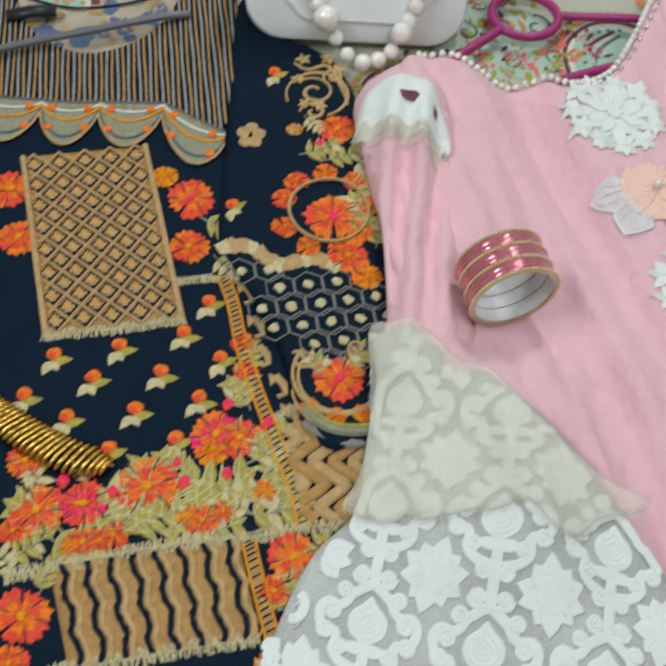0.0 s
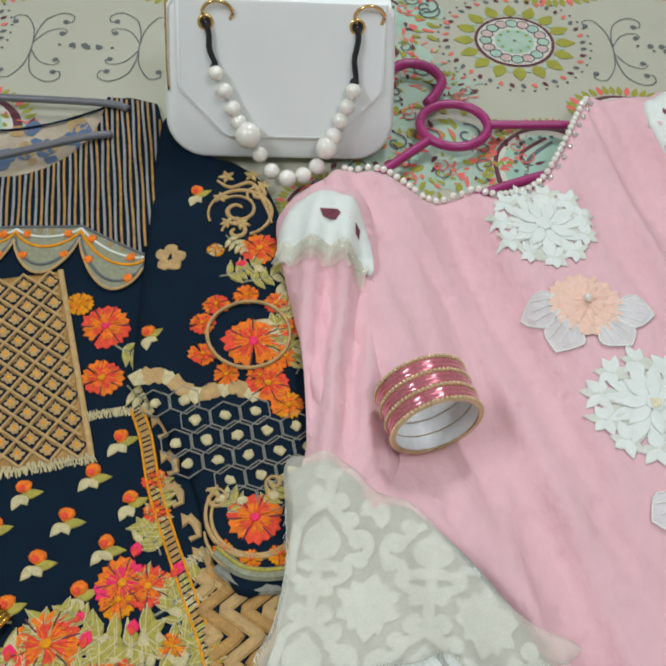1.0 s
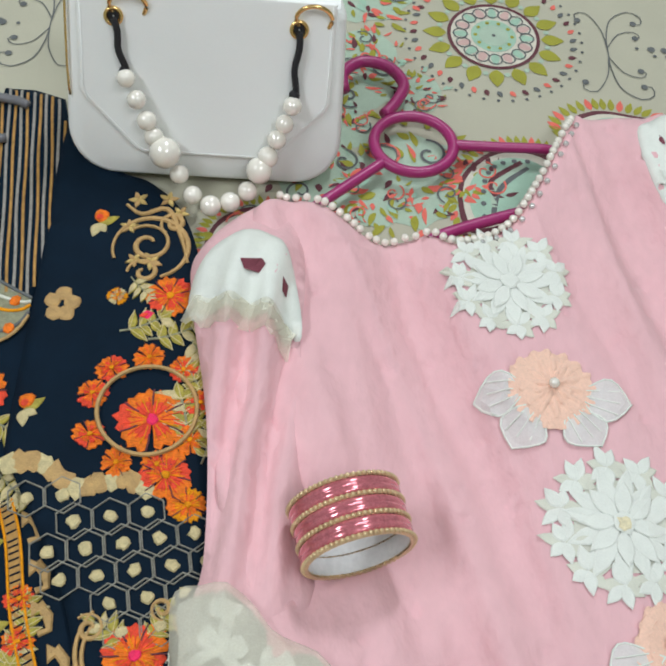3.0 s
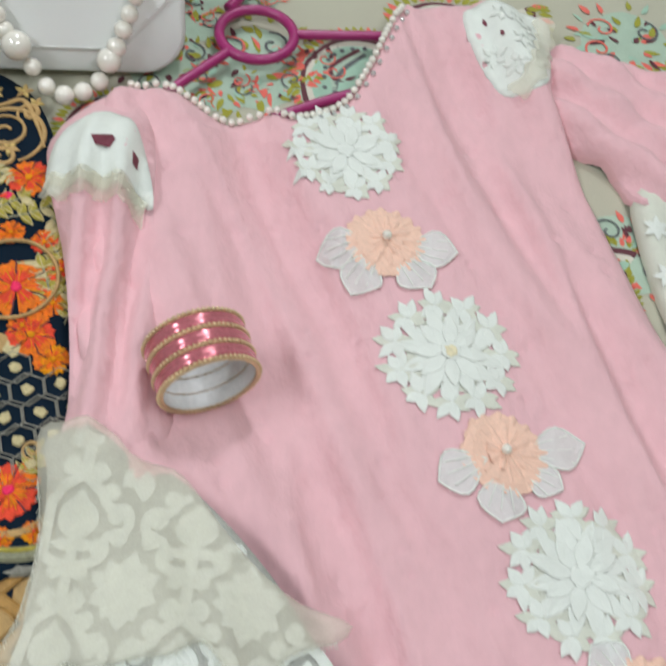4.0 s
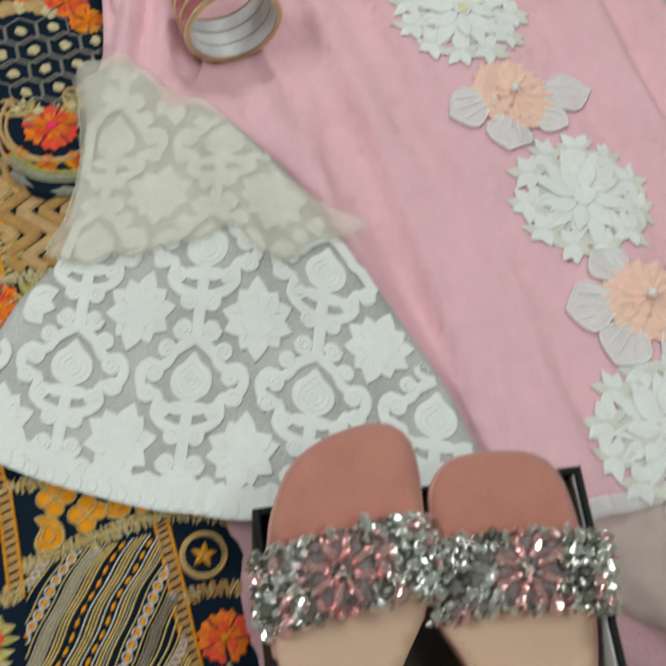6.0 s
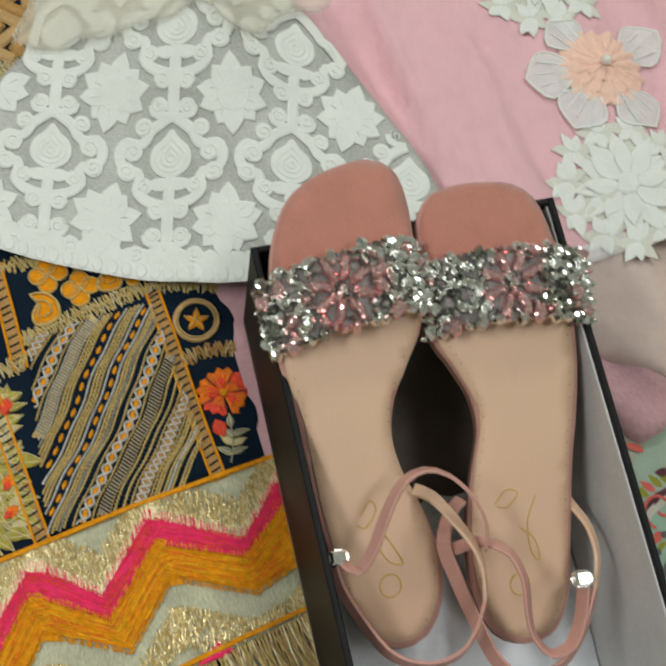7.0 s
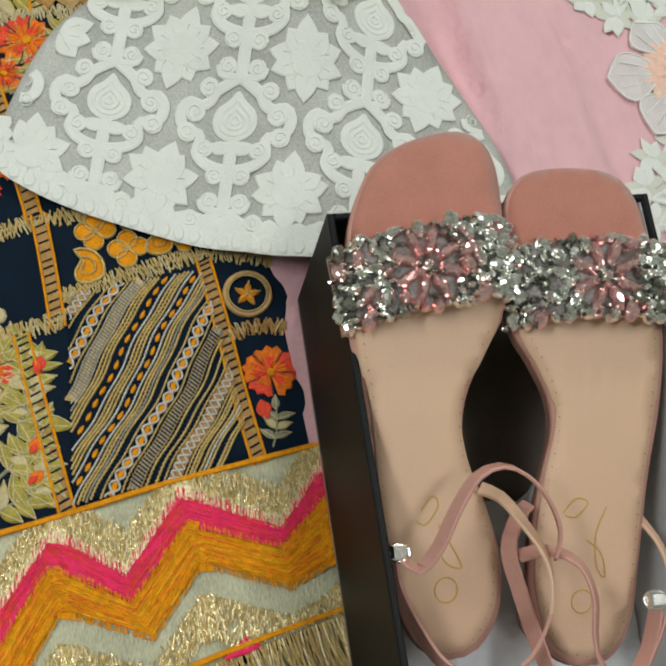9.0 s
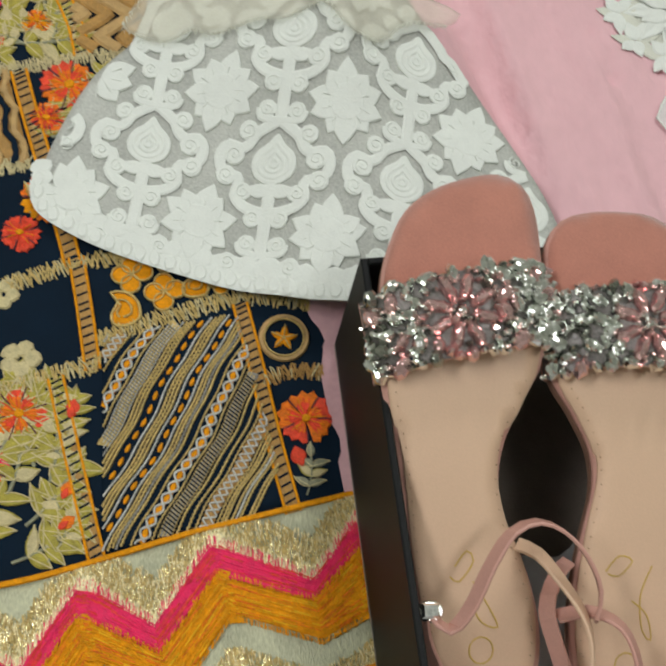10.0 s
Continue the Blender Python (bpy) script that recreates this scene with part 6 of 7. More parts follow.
def grey_hanger():
    t = thing("grey_hanger", "grey metal clothes hanger inside the navy dress", "hanger")
    for pts in (((-0.30, 0.855, 0.012), (-0.21, 0.850, 0.014), (-0.112, 0.846, 0.014), (-0.09, 0.842, 0.011)), ((-0.30, 0.725, 0.016), (-0.235, 0.752, 0.017), (-0.19, 0.768, 0.018), (-0.125, 0.796, 0.016), (-0.10, 0.806, 0.012))):
        g = Geo()
        g.tube(spline(pts, 0.006), 0.0036, STEEL, 10)
        part("bar", g, t)
    g = Geo()
    clip = mat("black_clip", (0.015, 0.015, 0.016), 0.4, vary=0.1)
    for a, b in (((-0.265, 0.790), (-0.222, 0.800)),):
        g.tube([(a[0], a[1], 0.012), (0.5 * (a[0] + b[0]), 0.5 * (a[1] + b[1]), 0.015), (b[0], b[1], 0.012)], 0.007, clip, 8, 0.6)
    part("clip", g, t, "black plastic clip")


grey_hanger()


# ---- handbag ----
def handbag():
    t = thing("white_handbag", "small white leather flap handbag with a pearl handle", "handbag")
    lean = radians(26)
    base = Vector((0.0545, 0.781, 0.010))
    U, V = Vector((0.997, 0.05, -0.04)).normalized(), Vector((0, math.sin(lean), math.cos(lean)))
    N = U.cross(V).normalized()
    if N.y > 0:
        N = -N

    def F(u, v, n=0.0):
        return base + U * u + V * v + N * n

    def shape(w, h0, h1, r, n=8):
        """A rounded outline: flat top at h1, narrower rounded bottom at h0."""
        pts = []
        for cx, cy, a0 in ((w - r, h0 + r, -90), (w * 0.97 - 0.006, h1 - 0.006, 0), (-w * 0.97 + 0.006, h1 - 0.006, 90), (-w + r, h0 + r, 180)):
            q = r if cy < 0.5 * (h0 + h1) else 0.006
            for i in range(n + 1):
                a = radians(a0 + 90 * i / n)
                pts.append((cx + q * math.cos(a), cy + q * math.sin(a)))
        return pts

    body = shape(0.101, 0.0, 0.133, 0.034)
    g = Geo()
    rings = []
    for depth, s in ((-0.058, 0.93), (-0.054, 0.975), (-0.045, 1.0), (-0.008, 1.0), (-0.002, 0.985), (0.0, 0.955)):
        rings.append([F(u * s, 0.073 + (v - 0.073) * s, depth) for u, v in body])
    g.rings(rings, LEATHER)
    part("body", g, t, "white leather body")
    # flap: wide at the top, cut corners at the bottom
    flap = [(-0.090, 0.138), (-0.090, 0.066), (-0.087, 0.060), (-0.052, 0.023), (-0.046, 0.020), (0.046, 0.020), (0.052, 0.023), (0.087, 0.060), (0.090, 0.066), (0.090, 0.138)]
    g = Geo()
    rings = []
    for depth, s in ((0.0005, 1.0), (0.003, 1.0), (0.0042, 0.985), (0.0044, 0.95)):
        rings.append([F(u * s, 0.085 + (v - 0.085) * s, depth) for u, v in flap])
    g.rings(rings, LEATHER, smooth=False)
    g.tube([F(u * 0.965, 0.085 + (v - 0.085) * 0.965, 0.0046) for u, v in flap], 0.0005, LEATHER, 5)
    part("flap", g, t, "white leather flap with a stitched edge")
    g = Geo()
    g.tube([F(u, v, 0.001) for u, v in spline([(-0.097, 0.140), (-0.098, 0.08), (-0.097, 0.06)], 0.01)], 0.0009, METAL, 5)
    part("gold_zip", g, t, "thin gold zip line")
    g = Geo()
    rings = [[F(u, 0.135 + dv, d) for u in [(-0.092 + 0.184 * k / 20) for k in range(21)]] for dv, d in ((0.000, 0.004), (0.005, 0.000), (0.006, -0.012), (0.003, -0.024))]
    g.rings(rings, LEATHER, closed=False, cap=False)
    part("top_fold", g, t, "white folded top edge")
    for u in (-0.064, 0.064):
        g = Geo()
        c = F(u, 0.119, 0.0048)
        rg = lambda r, d: [c + (U * math.cos(TAU * k / 20) + V * math.sin(TAU * k / 20)) * r + N * d for k in range(20)]
        g.rings([rg(0.0068, -0.001), rg(0.0068, 0.0012), (rg(0.0058, 0.0020)), rg(0.0042, 0.0014), rg(0.0040, -0.001)], METAL, cap=False)
        g.rings([rg(0.0041, 0.0002), rg(0.0005, 0.0002)], CORD, cap=False)
        part("grommet", g, t, "gold eyelet")
        g = Geo()
        q = F(u + 0.010, 0.127, 0.006)
        g.tube([q + (U * math.cos(a) + V * 0.8 * math.sin(a) + N * 0.35 * math.sin(a)) * 0.0125 for a in [TAU * k / 26 - 0.6 for k in range(22)]], 0.0016, METAL, 7)
        part("gold_ring", g, t, "gold handle ring")
    h = thing("pearl_handle", "", "")
    h.parent = t
    # cords down the flap, then pearls in a hanging curve
    for s, top, low in ((-1, (-0.064, 0.118), (-0.057, 0.082)), (1, (0.064, 0.118), (0.063, 0.073))):
        g = Geo()
        g.tube([F(top[0] + (low[0] - top[0]) * k / 8 + 0.0012 * math.sin(k), top[1] + (low[1] - top[1]) * k / 8, 0.0085) for k in range(9)], 0.0025, CORD, 7)
        part("cord", g, h, "black knotted cord")
        g = Geo()
        g.ball(F(low[0], low[1], 0.009), 0.0042, CORD, 8, 6)
        part("cord_knot", g, h)
    row = [(-0.056, 0.078, 1.0), (-0.049, 0.063, 1.05), (-0.042, 0.048, 1.1), (-0.037, 0.036, 1.1), (-0.029, 0.026, 1.75), (-0.019, 0.008, 1.1), (-0.008, -0.004, 1.1), (0.006, -0.010, 1.2), (0.020, -0.007, 1.15), (0.032, 0.001, 1.15), (0.040, 0.016, 1.5), (0.046, 0.026, 1.2), (0.052, 0.040, 1.1), (0.057, 0.052, 1.05), (0.062, 0.066, 1.05)]
    for u, v, k in row:
        g = Geo()
        r = 0.0066 * k
        p = F(u, v, 0.0048 + r) if v > 0.004 else F(u, 0.004, 0.0048 + r) + Vector((0, -0.020 * (0.004 - v) / 0.014, -0.004))
        g.ball(p, r, PEARL, 16, 11)
        part("pearl", g, h, "large cream pearl" if k > 1.4 else "")


handbag()


# ---- trousers under the box ----
def trousers():
    g = Geo()
    h = lambda x, y: 0.010 + 0.0022 * math.sin(y * 130 + 6 * wav(x, y, 9, 3)) * gauss(x, 0, 0.17, 0, 0.02, 1) + 0.001 * wav(x, y, 40, 1)
    out = spline([(0.164, 0.165), (0.167, 0.124), (0.176, 0.068), (0.183, 0.026), (0.188, -0.005), (0.196, -0.05), (0.203, -0.10), (0.26, -0.11), (0.30, -0.05), (0.31, 0.05), (0.31, 0.15), (0.24, 0.17)], 0.006, True)
    cloth(g, out, h, 0.007, MAUVE, thick=0.006, roll=0.005, hem=0.8)
    tagged(part("folded_trousers", g), "folded mauve pink trousers under the shoe box", "trousers")


trousers()


def scarf():
    t = thing("sheer_scarf", "crumpled sheer white and pink scarf beside the shoe box", "scarf")
    h = lambda x, y: 0.008 + 0.004 * wav(x, y, 22, 5) + 0.003 * math.sin((x * 0.5 + y) * 130 + 5 * wav(x, y, 10, 2))
    g = Geo()
    cloth(g, spline([(0.30, 0.135), (0.38, 0.15), (0.46, 0.162), (0.475, 0.12), (0.47, 0.08), (0.44, 0.05), (0.405, 0.03), (0.385, 0.055), (0.36, 0.05), (0.33, 0.04)], 0.007, True), h, 0.007, MAUVE, thick=0.006, hem=0.8)
    part("pink_layer", g, t, "dusty pink layer")
    g = Geo()
    h2 = lambda x, y: h(x, y) + 0.004 + 0.002 * wav(x, y, 45, 9)
    BEIGE = veil("beige_sheer", (0.78, 0.65, 0.56), 0.30)
    cloth(g, spline([(0.352, 0.147), (0.39, 0.156), (0.45, 0.166), (0.50, 0.165), (0.52, 0.08), (0.48, 0.03), (0.445, 0.03), (0.428, 0.065), (0.395, 0.082), (0.372, 0.10), (0.368, 0.128)], 0.007, True), h2, 0.007, BEIGE, thick=0.002, hem=0.8)
    part("white_layer", g, t, "sheer white layer")


scarf()


# ---- shoe box ----
BOX = Matrix.Translation((0.176, 0.1265, 0.010)) @ Matrix.Rotation(radians(5.3), 4, "Z")


def shoe_box():
    t = thing("shoe_box", "open matt black cardboard shoe box lined with white paper", "shoe box")
    card = mat("black_card", (0.007, 0.008, 0.008), 0.6, vary=0.25, scale=30, bump=0.25, fine=900, spec=0.25)
    inner = mat("pale_paper_lining", (0.62, 0.62, 0.60), 0.7, vary=0.12, scale=30, bump=0.2, fine=700)
    paper = mat("white_tissue_paper", (0.76, 0.79, 0.81), 0.7, vary=0.06, scale=20, bump=0.4, fine=120, depth=0.002)
    w, l, h, k = 0.160, 0.292, 0.108, 0.0035

    def block(name, x0, y0, z0, x1, y1, z1, m, label=""):
        g = Geo()
        b = 0.0008
        ring = lambda z, e: [BOX @ Vector((p[0] * (1 + 0.22 * p[1]), p[1], p[2])) for p in ((x0 + e, y0 + e, z), (x1 - e, y0 + e, z), (x1 - e, y1 - e, z), (x0 + e, y1 - e, z))]
        g.rings([ring(z0, b), ring(z0 + b, 0), ring(z1 - b, 0), ring(z1, b)], m, smooth=False)
        return part(name, g, t, label)

    # bottom coloured brown to paint the shadow between the sandals
    block("bottom", 0, -l, 0, w, 0, k, mat("shaded_card_bottom", (0.24, 0.20, 0.165), 0.7, vary=0.15))
    block("left_wall", 0, -l, k, k, 0, h, card)
    block("right_wall", w - k, -l, k, w, 0, h, card)
    block("far_wall", k, -k, k, w - k, 0, h, card)
    block("near_wall", k, -l, k, w - k, -l + k, h, card)
    for nm, a in (("inner_lining", (w - k - 0.0012, -l + k, k, w - k, -k, h - 0.002)), ("inner_lining", (k + 0.0012, -l + k, k, w - k - 0.0012, -l + k + 0.0012, h - 0.002))):
        block(nm, *a, inner)
    g = Geo()
    n, m = 22, 40
    verts = []
    for j in range(m + 1):
        for i in range(n + 1):
            x, y = k + 0.002 + (w - 2 * k - 0.004) * i / n, -l + k + 0.002 + (l - 2 * k - 0.122 + 0.02 * wav(i * 0.09, 0.0, 3, 5)) * j / m
            verts.append(BOX @ Vector((x * (1 + 0.22 * y), y, k + 0.006 + 0.005 * wav(x, y, 22, 3) + 0.003 * abs(wav(x, y, 55, 8)))))
    g.put(verts, [(j * (n + 1) + i, j * (n + 1) + i + 1, (j + 1) * (n + 1) + i + 1, (j + 1) * (n + 1) + i) for j in range(m) for i in range(n)], paper, False)
    part("tissue_paper", g, t, "crumpled white tissue paper")


shoe_box()


# ---- sandals ----
SUEDE = mat("coral_suede", (0.50, 0.205, 0.145), 0.9, vary=0.14, scale=60, bump=0.35, fine=1300, sheen=0.5)
INSOLE = mat("beige_insole", (0.74, 0.50, 0.335), 0.5, vary=0.05, scale=25, bump=0.12, fine=1200)
STRAP = mat("pink_strap_leather", (0.62, 0.33, 0.265), 0.5, vary=0.08, scale=60, bump=0.2, fine=900)
SOLE = mat("tan_sole", (0.22, 0.12, 0.08), 0.6, vary=0.2)
STITCH = mat("brown_stitch", (0.36, 0.20, 0.12), 0.6, vary=0.2)
FOIL = mat("gold_foil", (0.66, 0.44, 0.10), 0.5, metal=0.25, vary=0.1, bump=0)
CLEAR = mat("clear_stone", (0.90, 0.92, 0.88), 0.13, metal=1.0, vary=0.25, scale=500, bump=0)
# darker copy of the clear stone; its colour paints the dark of the sparkle
CLEAR_DARK = mat("clear_stone_dark", (0.34, 0.35, 0.30), 0.10, metal=0.85, vary=0.3, scale=500, bump=0)
ROSE = mat("rose_stone", (0.85, 0.55, 0.53), 0.09, metal=0.8, vary=0.25, scale=500, bump=0)
PLATE = mat("silver_mesh", (0.16, 0.145, 0.135), 0.35, metal=0.6, vary=0.4, scale=600, bump=0.6)
SETTING = mat("dark_setting", (0.10, 0.09, 0.08), 0.3, metal=0.8, vary=0.3)


def sandal(outline, zfun, band, roll, buckle, straps, monogram):
    t = thing("sandal", "coral suede sandal with a jewelled band resting in the box", "sandal", "pair of sandals")
    out = spline(outline, 0.005, True)
    n = len(out)
    cx, cy = sum(p[0] for p in out) / n, sum(p[1] for p in out) / n
    zf = lambda x, y: zfun(y) + roll * (x - cx)

    def layer(name, s, d, top, bottom, m, label="", clip=None, tuck=0.0):
        g = Geo()
        pts = out if clip is None else [p for p in out if clip(p)]
        o = [(cx + (x - cx) * (1 - s), y - math.copysign(min(abs(y - cy), s * 0.04), y - cy)) for x, y in pts]
        cloth(g, o, lambda x, y: zf(x, y) + top, 0.006, m, thick=top - bottom, roll=d, hem=0.6)
        return part(name, g, t, label)

    layer("outsole", 0.0, 0.001, -0.003, -0.0085, SOLE, "tan outsole")
    layer("welt", 0.0, 0.002, 0.0005, -0.0035, STRAP, "pink wrapped edge")
    ym = band["y"]
    layer("insole", 0.07, 0.001, 0.0018, 0.0002, INSOLE, "smooth beige insole", lambda p: p[1] < ym + 0.008)
    g = Geo()
    toe = [(x, y) for x, y in out if y > ym + 0.004]
    ti = [(cx + (x - cx) * 0.965, y - 0.001 if y > ym + 0.02 else y) for x, y in toe]
    cloth(g, ti, lambda x, y: zf(x, y) + 0.0030, 0.006, SUEDE, thick=0.003, roll=0.003, hem=0.6)
    part("suede_toe", g, t, "coral suede toe bed")
    # stitching along the edge of the insole
    g = Geo()
    for i in range(0, n):
        x, y = out[i]
        if y < ym - 0.03:
            px, py = cx + (x - cx) * 0.86, y - math.copysign(0.004, y - cy) if abs(y - cy) > 0.08 else y
            g.ball((px, py, zf(px, py) + 0.0020), 0.00034, STITCH, 5, 3)
    part("stitching", g, t)
    # heel block
    g = Geo()
    hy = min(p[1] for p in out)
    hx = sum(p[0] for p in out if p[1] < hy + 0.03) / max(1, len([p for p in out if p[1] < hy + 0.03]))
    z0 = 0.0185
    zt = zf(hx, hy + 0.025) - 0.008
    g.rings([[(hx + r * math.cos(TAU * k / 16), hy + 0.026 + r * math.sin(TAU * k / 16), z) for k in range(16)] for z, r in ((z0, 0.016), (z0 + 0.004, 0.0165), (zt - 0.008, 0.019), (zt, 0.021))], STRAP)
    part("heel", g, t, "wrapped block heel")

    # jewelled band: an arch across the foot
    A, B, ph = Vector(band["a"]), Vector(band["b"]), band["rise"]
    wid = band["w"]
    d = (B - A)
    side = Vector((-d.y, d.x)).normalized()

    def arch(s, q, lift=0.0):
        p = A + d * s + side * (wid * q)
        base = zf(p.x, p.y) - 0.002
        return Vector((p.x, p.y, base + ph * (1 - abs(2 * s - 1) ** 3.2) + lift))

    g = Geo()
    ns, nq = 24, 6
    g.rings([[arch(i / ns, q / nq - 0.5) for q in range(nq + 1)] for i in range(ns + 1)], PLATE, closed=False, cap=False)
    g.rings([[arch(i / ns, q / nq - 0.5, -0.0016) for q in range(nq + 1)][::-1] for i in range(ns + 1)], STRAP, closed=False, cap=False)
    g.rings([[arch(i / ns, -0.5), arch(i / ns, -0.5, -0.0016)] for i in range(ns + 1)], STRAP, closed=False, cap=False)
    g.rings([[arch(i / ns, 0.5, -0.0016), arch(i / ns, 0.5)] for i in range(ns + 1)], STRAP, closed=False, cap=False)
    bnd = part("band", g, t, "pink leather band")

    def stone(s, q, lx, ly, a, m, n=8):
        c = arch(s, q, 0.0016)
        tx = (arch(min(s + 0.02, 1), q) - arch(max(s - 0.02, 0), q)).normalized()
        ty = (arch(s, q + 0.1) - arch(s, q - 0.1)).normalized()
        nz = tx.cross(ty).normalized()
        if nz.z < 0:
            nz = -nz
        rings = []
        tip = rs.uniform(-0.22, 0.22), rs.uniform(-0.22, 0.22)
        for f, zz in ((1.08, -0.0014), (1.0, 0.0003), (0.64, 0.0026), (0.32, 0.0037)):
            row = []
            for k in range(n):
                b = TAU * k / n + 0.2
                u, v = lx * f * math.cos(b), ly * f * math.sin(b) * (1.0 if n > 6 else 1.0)
                row.append(c + tx * (u * math.cos(a) - v * math.sin(a)) + ty * (u * math.sin(a) + v * math.cos(a)) + nz * zz * (1 + tip[0] * math.cos(b) + tip[1] * math.sin(b)))
            rings.append(row)
        g = Geo()
        g.rings(rings, m, smooth=False)
        part("gem", g, bnd)

    rs = random.Random(int(A.x * 1000))
    placed = []

    def free(p, r):
        return all((p - o).length > 0.82 * (r + w) for o, w in placed)

    def try_stone(s, q, lx, ly, a, m, n=8, force=False):
        p, r = arch(s, q), 0.5 * (lx + ly)
        if force or free(p, r):
            stone(s, q, lx, ly, a, m, n)
            placed.append((p, r))

    fs = band["flower"]
    L = d.length
    for k in range(8):
        a = TAU * k / 8 + 0.4
        try_stone(fs + 0.0105 * math.cos(a) / L, 0.0105 * math.sin(a) / wid, 0.0066, 0.0030, a, ROSE, 6, True)
    try_stone(fs, 0, 0.0032, 0.0032, 0, CLEAR, 8, True)
    for i in range(2600):
        s, q = rs.uniform(0.0, 1.0), rs.uniform(-0.52, 0.50)
        big = i < 350
        r = rs.uniform(0.0032, 0.0043) if big else (rs.uniform(0.0023, 0.0030) if i < 1300 else rs.uniform(0.0012, 0.0017))
        m = rs.choices((CLEAR, CLEAR_DARK, ROSE), (0.74, 0.12, 0.14))[0]
        try_stone(s, q, r * rs.uniform(1.0, 1.3), r * rs.uniform(0.75, 0.95), rs.uniform(0, 3), m, rs.choice((6, 8, 8)))
    # ankle straps
    for path, turn, leather in straps:
        g = Geo()
        pts = [Vector(p) for p in spline(path, 0.004)]
        rings = []
        for i, p in enumerate(pts):
            a, b = pts[max(i - 1, 0)], pts[min(i + 1, len(pts) - 1)]
            dd = (b - a).normalized()
            f = i / (len(pts) - 1)
            s1 = dd.cross(Vector((0, 0, 1))).normalized()
            ca = turn[0] + (turn[1] - turn[0]) * f
            wv = (s1 * math.cos(ca) + Vector((0, 0, 1)) * math.sin(ca)).normalized()
            th = dd.cross(wv).normalized()
            rings.append([p + wv * 0.0038 + th * 0.0008, p - wv * 0.0038 + th * 0.0008, p - wv * 0.0041, p - wv * 0.0038 - th * 0.0008, p + wv * 0.0038 - th * 0.0008, p + wv * 0.0041])
        g.rings(rings, leather, smooth=False)
        part("ankle_strap", g, t, "thin pink ankle strap" if leather is STRAP else "beige lining of the ankle strap")
    # buckle
    g = Geo()
    b = Vector(buckle)
    g.tube([b + Vector((0.0044 * math.cos(a), 0.0035 * math.sin(a), 0.002 * math.cos(a))) for a in [TAU * k / 20 for k in range(20)]], 0.0009, CLEAR, 6, closed=True)
    g.rings([[b + Vector((u * e, v * e, z)) for u, v in ((0.0038, 0.003), (0.0038, -0.003), (-0.0038, -0.003), (-0.0038, 0.003))] for z, e in ((-0.001, 1.0), (0.0022, 1.0), (0.0032, 0.7))], CLEAR, smooth=False)
    part("buckle", g, t, "silver buckle with a square stone")
    # foil monogram strokes and size ring on the insole
    g = Geo()
    for path in monogram:
        g.ribbon(spline(path, 0.002), 0.0006, zf, FOIL, 0.0021, 0.0001)
    part("foil_mark", g, t, "gold foil flourish")
    return t


def z_left(y):
    s = 0.079 + 0.43 * (y + 0.038)
    k = 0.012
    hi = 0.139
    s = hi - k * math.log1p(math.exp((hi - s) / k)) if (hi - s) / k < 40 else s
    return max(s, 0.066 + 0.1 * (y + 0.07))


def z_right(y):
    return z_left(y) - 0.005


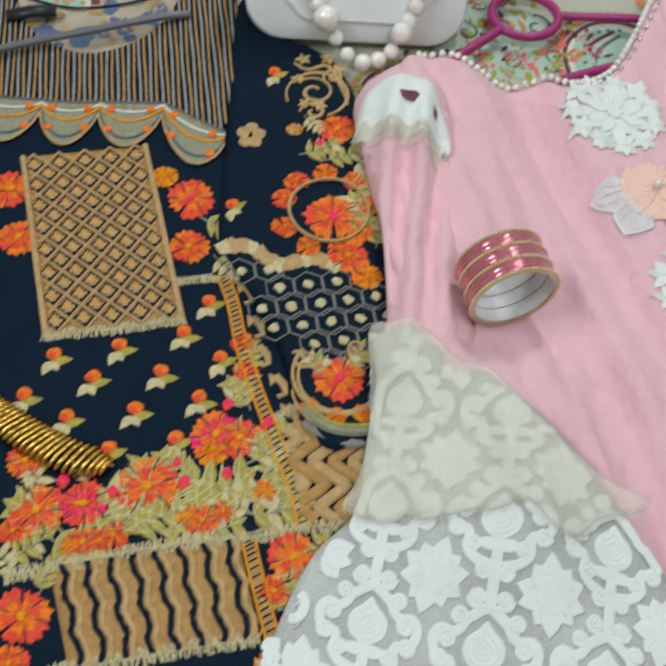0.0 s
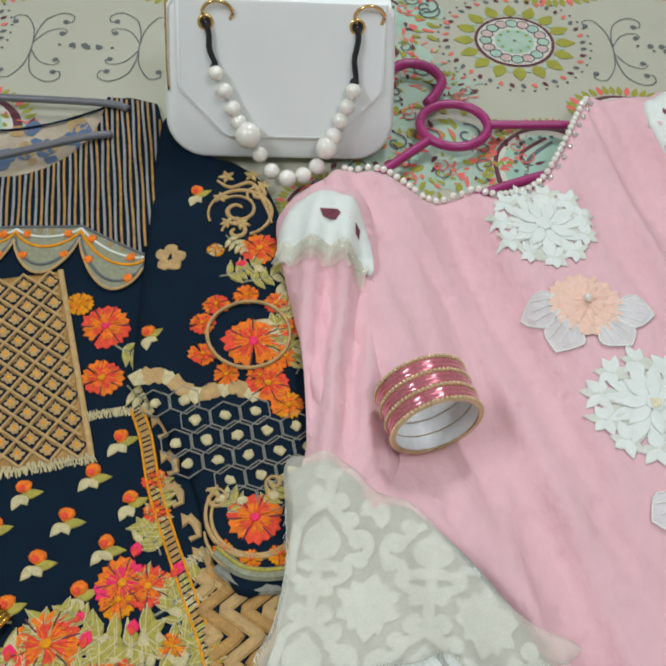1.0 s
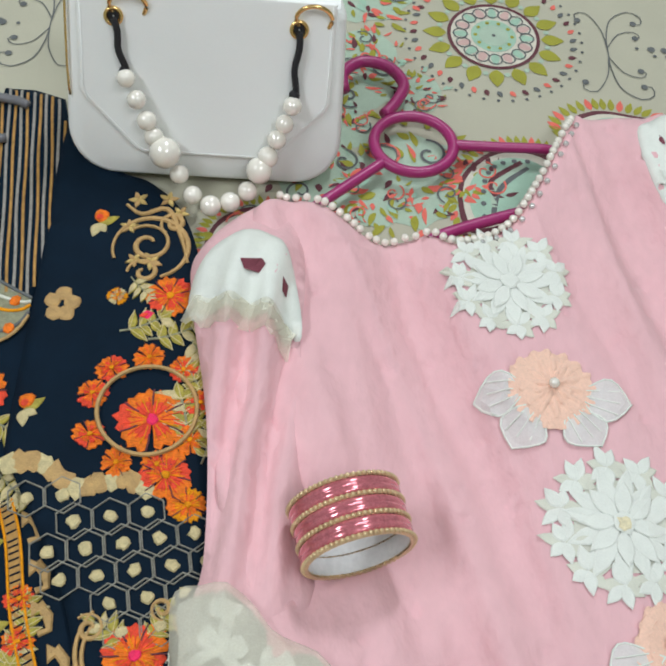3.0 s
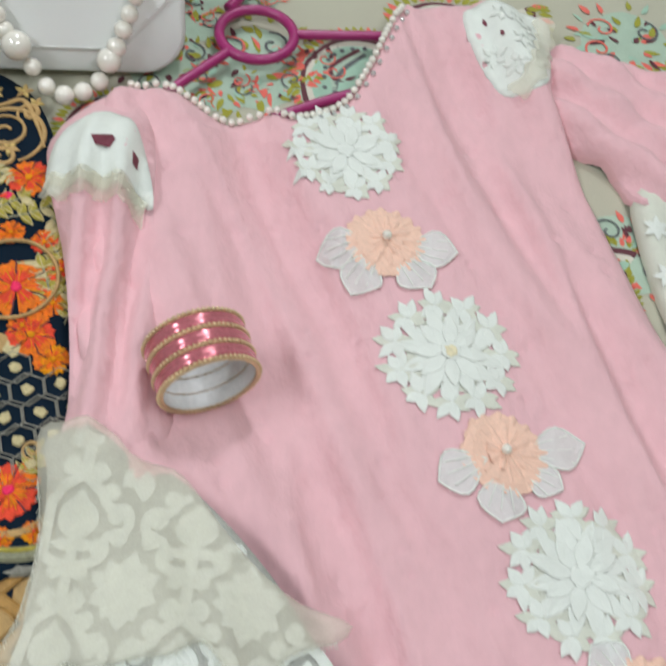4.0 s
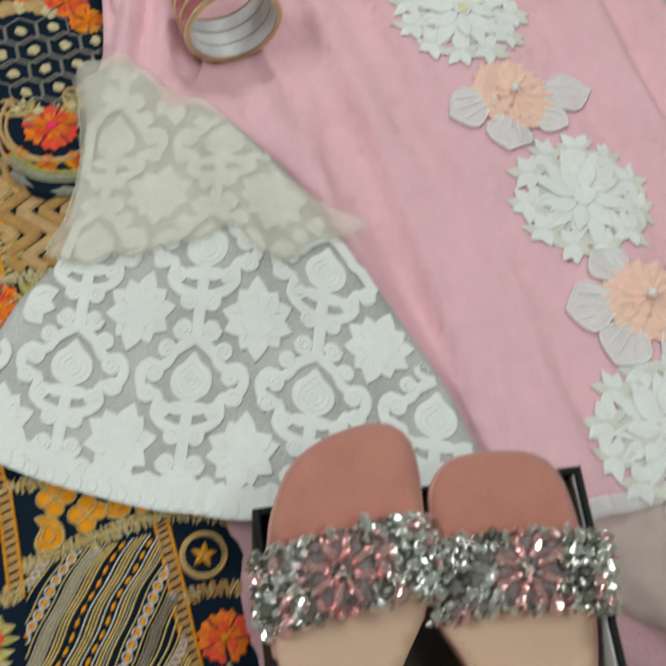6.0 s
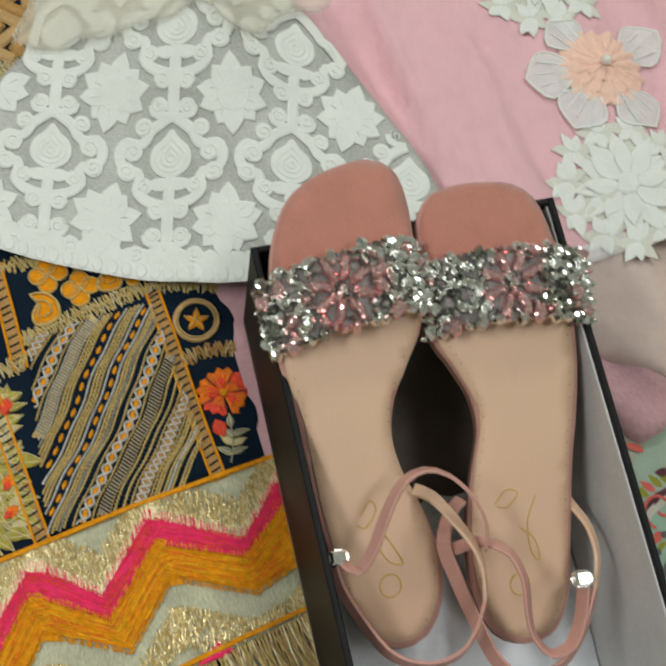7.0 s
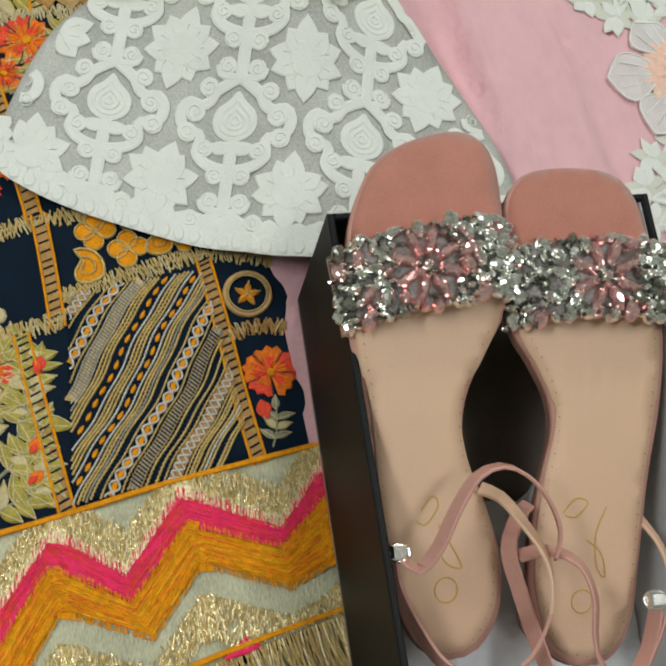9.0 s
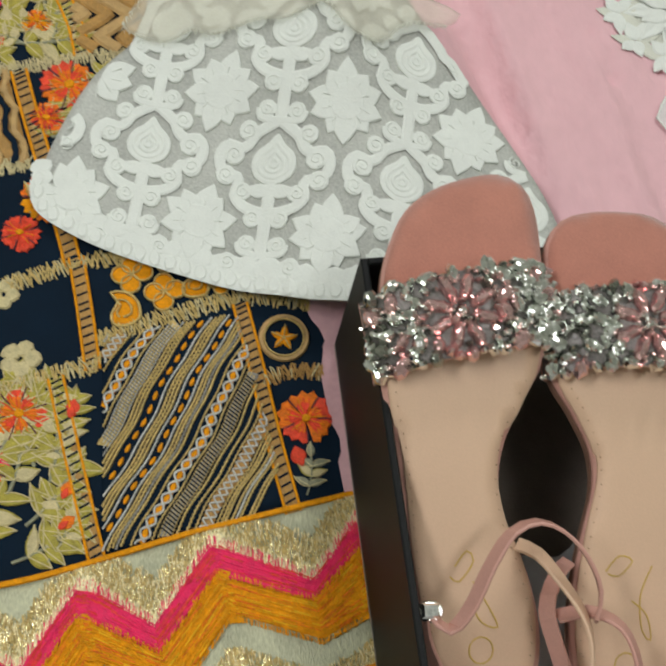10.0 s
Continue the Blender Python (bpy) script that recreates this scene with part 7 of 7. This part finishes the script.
sandal([(0.182, 0.106), (0.186, 0.125), (0.194, 0.141), (0.206, 0.151), (0.220, 0.157), (0.236, 0.160), (0.247, 0.155), (0.252, 0.143), (0.2535, 0.119), (0.253, 0.080), (0.245, 0.062), (0.236, 0.045), (0.233, 0.028), (0.237, 0.010), (0.246, -0.008), (0.252, -0.030), (0.251, -0.050), (0.242, -0.064), (0.229, -0.068), (0.216, -0.062), (0.206, -0.047), (0.199, -0.023), (0.194, 0.0), (0.189, 0.035), (0.182, 0.068)],
       z_left, dict(a=(0.176, 0.083), b=(0.258, 0.099), w=0.034, rise=0.016, y=0.098, flower=0.46), 0.0, (0.1987, -0.0261, 0.111),
       (([(0.199, -0.024, 0.100), (0.1998, -0.0269, 0.108), (0.2054, -0.0336, 0.114), (0.213, -0.0259, 0.120), (0.2209, -0.0107, 0.126), (0.2295, 0.0012, 0.130), (0.2404, 0.0054, 0.131), (0.2515, 0.0017, 0.129), (0.2613, -0.0079, 0.125), (0.2676, -0.0204, 0.118), (0.2671, -0.0312, 0.110)], (1.0, 1.3), STRAP),
        ([(0.241, 0.0024, 0.098), (0.2473, -0.0031, 0.106), (0.2547, -0.0156, 0.111), (0.262, -0.0288, 0.111), (0.2649, -0.0409, 0.108), (0.2643, -0.0532, 0.103)], (0.5, 1.3), INSOLE),
        ([(0.2643, -0.0532, 0.103), (0.2598, -0.0649, 0.097), (0.2514, -0.0744, 0.092), (0.2362, -0.0774, 0.088), (0.2199, -0.0705, 0.088), (0.2076, -0.0536, 0.092), (0.1992, -0.0386, 0.100), (0.1965, -0.0299, 0.108)], (1.3, 1.2), STRAP)),
       ([(0.214, -0.006), (0.219, 0.000), (0.222, -0.004), (0.216, -0.012), (0.212, -0.010)], [(0.221, -0.020), (0.226, -0.028), (0.233, -0.030), (0.229, -0.022), (0.222, -0.012)], arc(0.226, -0.039, 0.0052, 0, TAU, 14)))
sandal([(0.257, 0.112), (0.258, 0.130), (0.266, 0.141), (0.278, 0.145), (0.293, 0.146), (0.309, 0.144), (0.319, 0.136), (0.324, 0.122), (0.328, 0.100), (0.331, 0.066), (0.329, 0.037), (0.324, 0.006), (0.321, -0.025), (0.318, -0.053), (0.310, -0.069), (0.295, -0.074), (0.279, -0.067), (0.269, -0.046), (0.268, -0.019), (0.272, 0.006), (0.277, 0.027), (0.275, 0.043), (0.267, 0.058), (0.257, 0.076)],
       z_right, dict(a=(0.254, 0.088), b=(0.340, 0.089), w=0.034, rise=0.016, y=0.096, flower=0.50), 0.0, (0.3111, -0.0495, 0.107),
       (([(0.3225, -0.004, 0.074), (0.3244, -0.0119, 0.080), (0.3272, -0.0242, 0.088), (0.3251, -0.0393, 0.096), (0.319, -0.0546, 0.100)], (0.7, 1.1), INSOLE),
        ([(0.319, -0.0546, 0.100), (0.3107, -0.072, 0.096), (0.2993, -0.0857, 0.088), (0.2831, -0.0899, 0.082), (0.2715, -0.0803, 0.080), (0.2632, -0.0605, 0.084), (0.2557, -0.0413, 0.092), (0.2509, -0.0243, 0.098), (0.2569, -0.0104, 0.098), (0.2647, -0.0041, 0.092)], (1.1, 0.9), STRAP),
        ([(0.2552, -0.0274, 0.096), (0.2673, -0.0264, 0.104), (0.2787, -0.0333, 0.108), (0.2841, -0.0469, 0.106), (0.2846, -0.0612, 0.100), (0.2871, -0.0723, 0.095), (0.2944, -0.0802, 0.092), (0.3036, -0.0779, 0.094), (0.3096, -0.0664, 0.098), (0.3122, -0.0523, 0.104)], (0.8, 1.2), STRAP)),
       ([(0.282, -0.008), (0.288, -0.002), (0.294, -0.004), (0.288, -0.010), (0.283, -0.009)], [(0.303, -0.006), (0.298, -0.018), (0.299, -0.032), (0.303, -0.036), (0.301, -0.026), (0.294, -0.020)], arc(0.292, -0.046, 0.0050, 0, TAU, 14)))
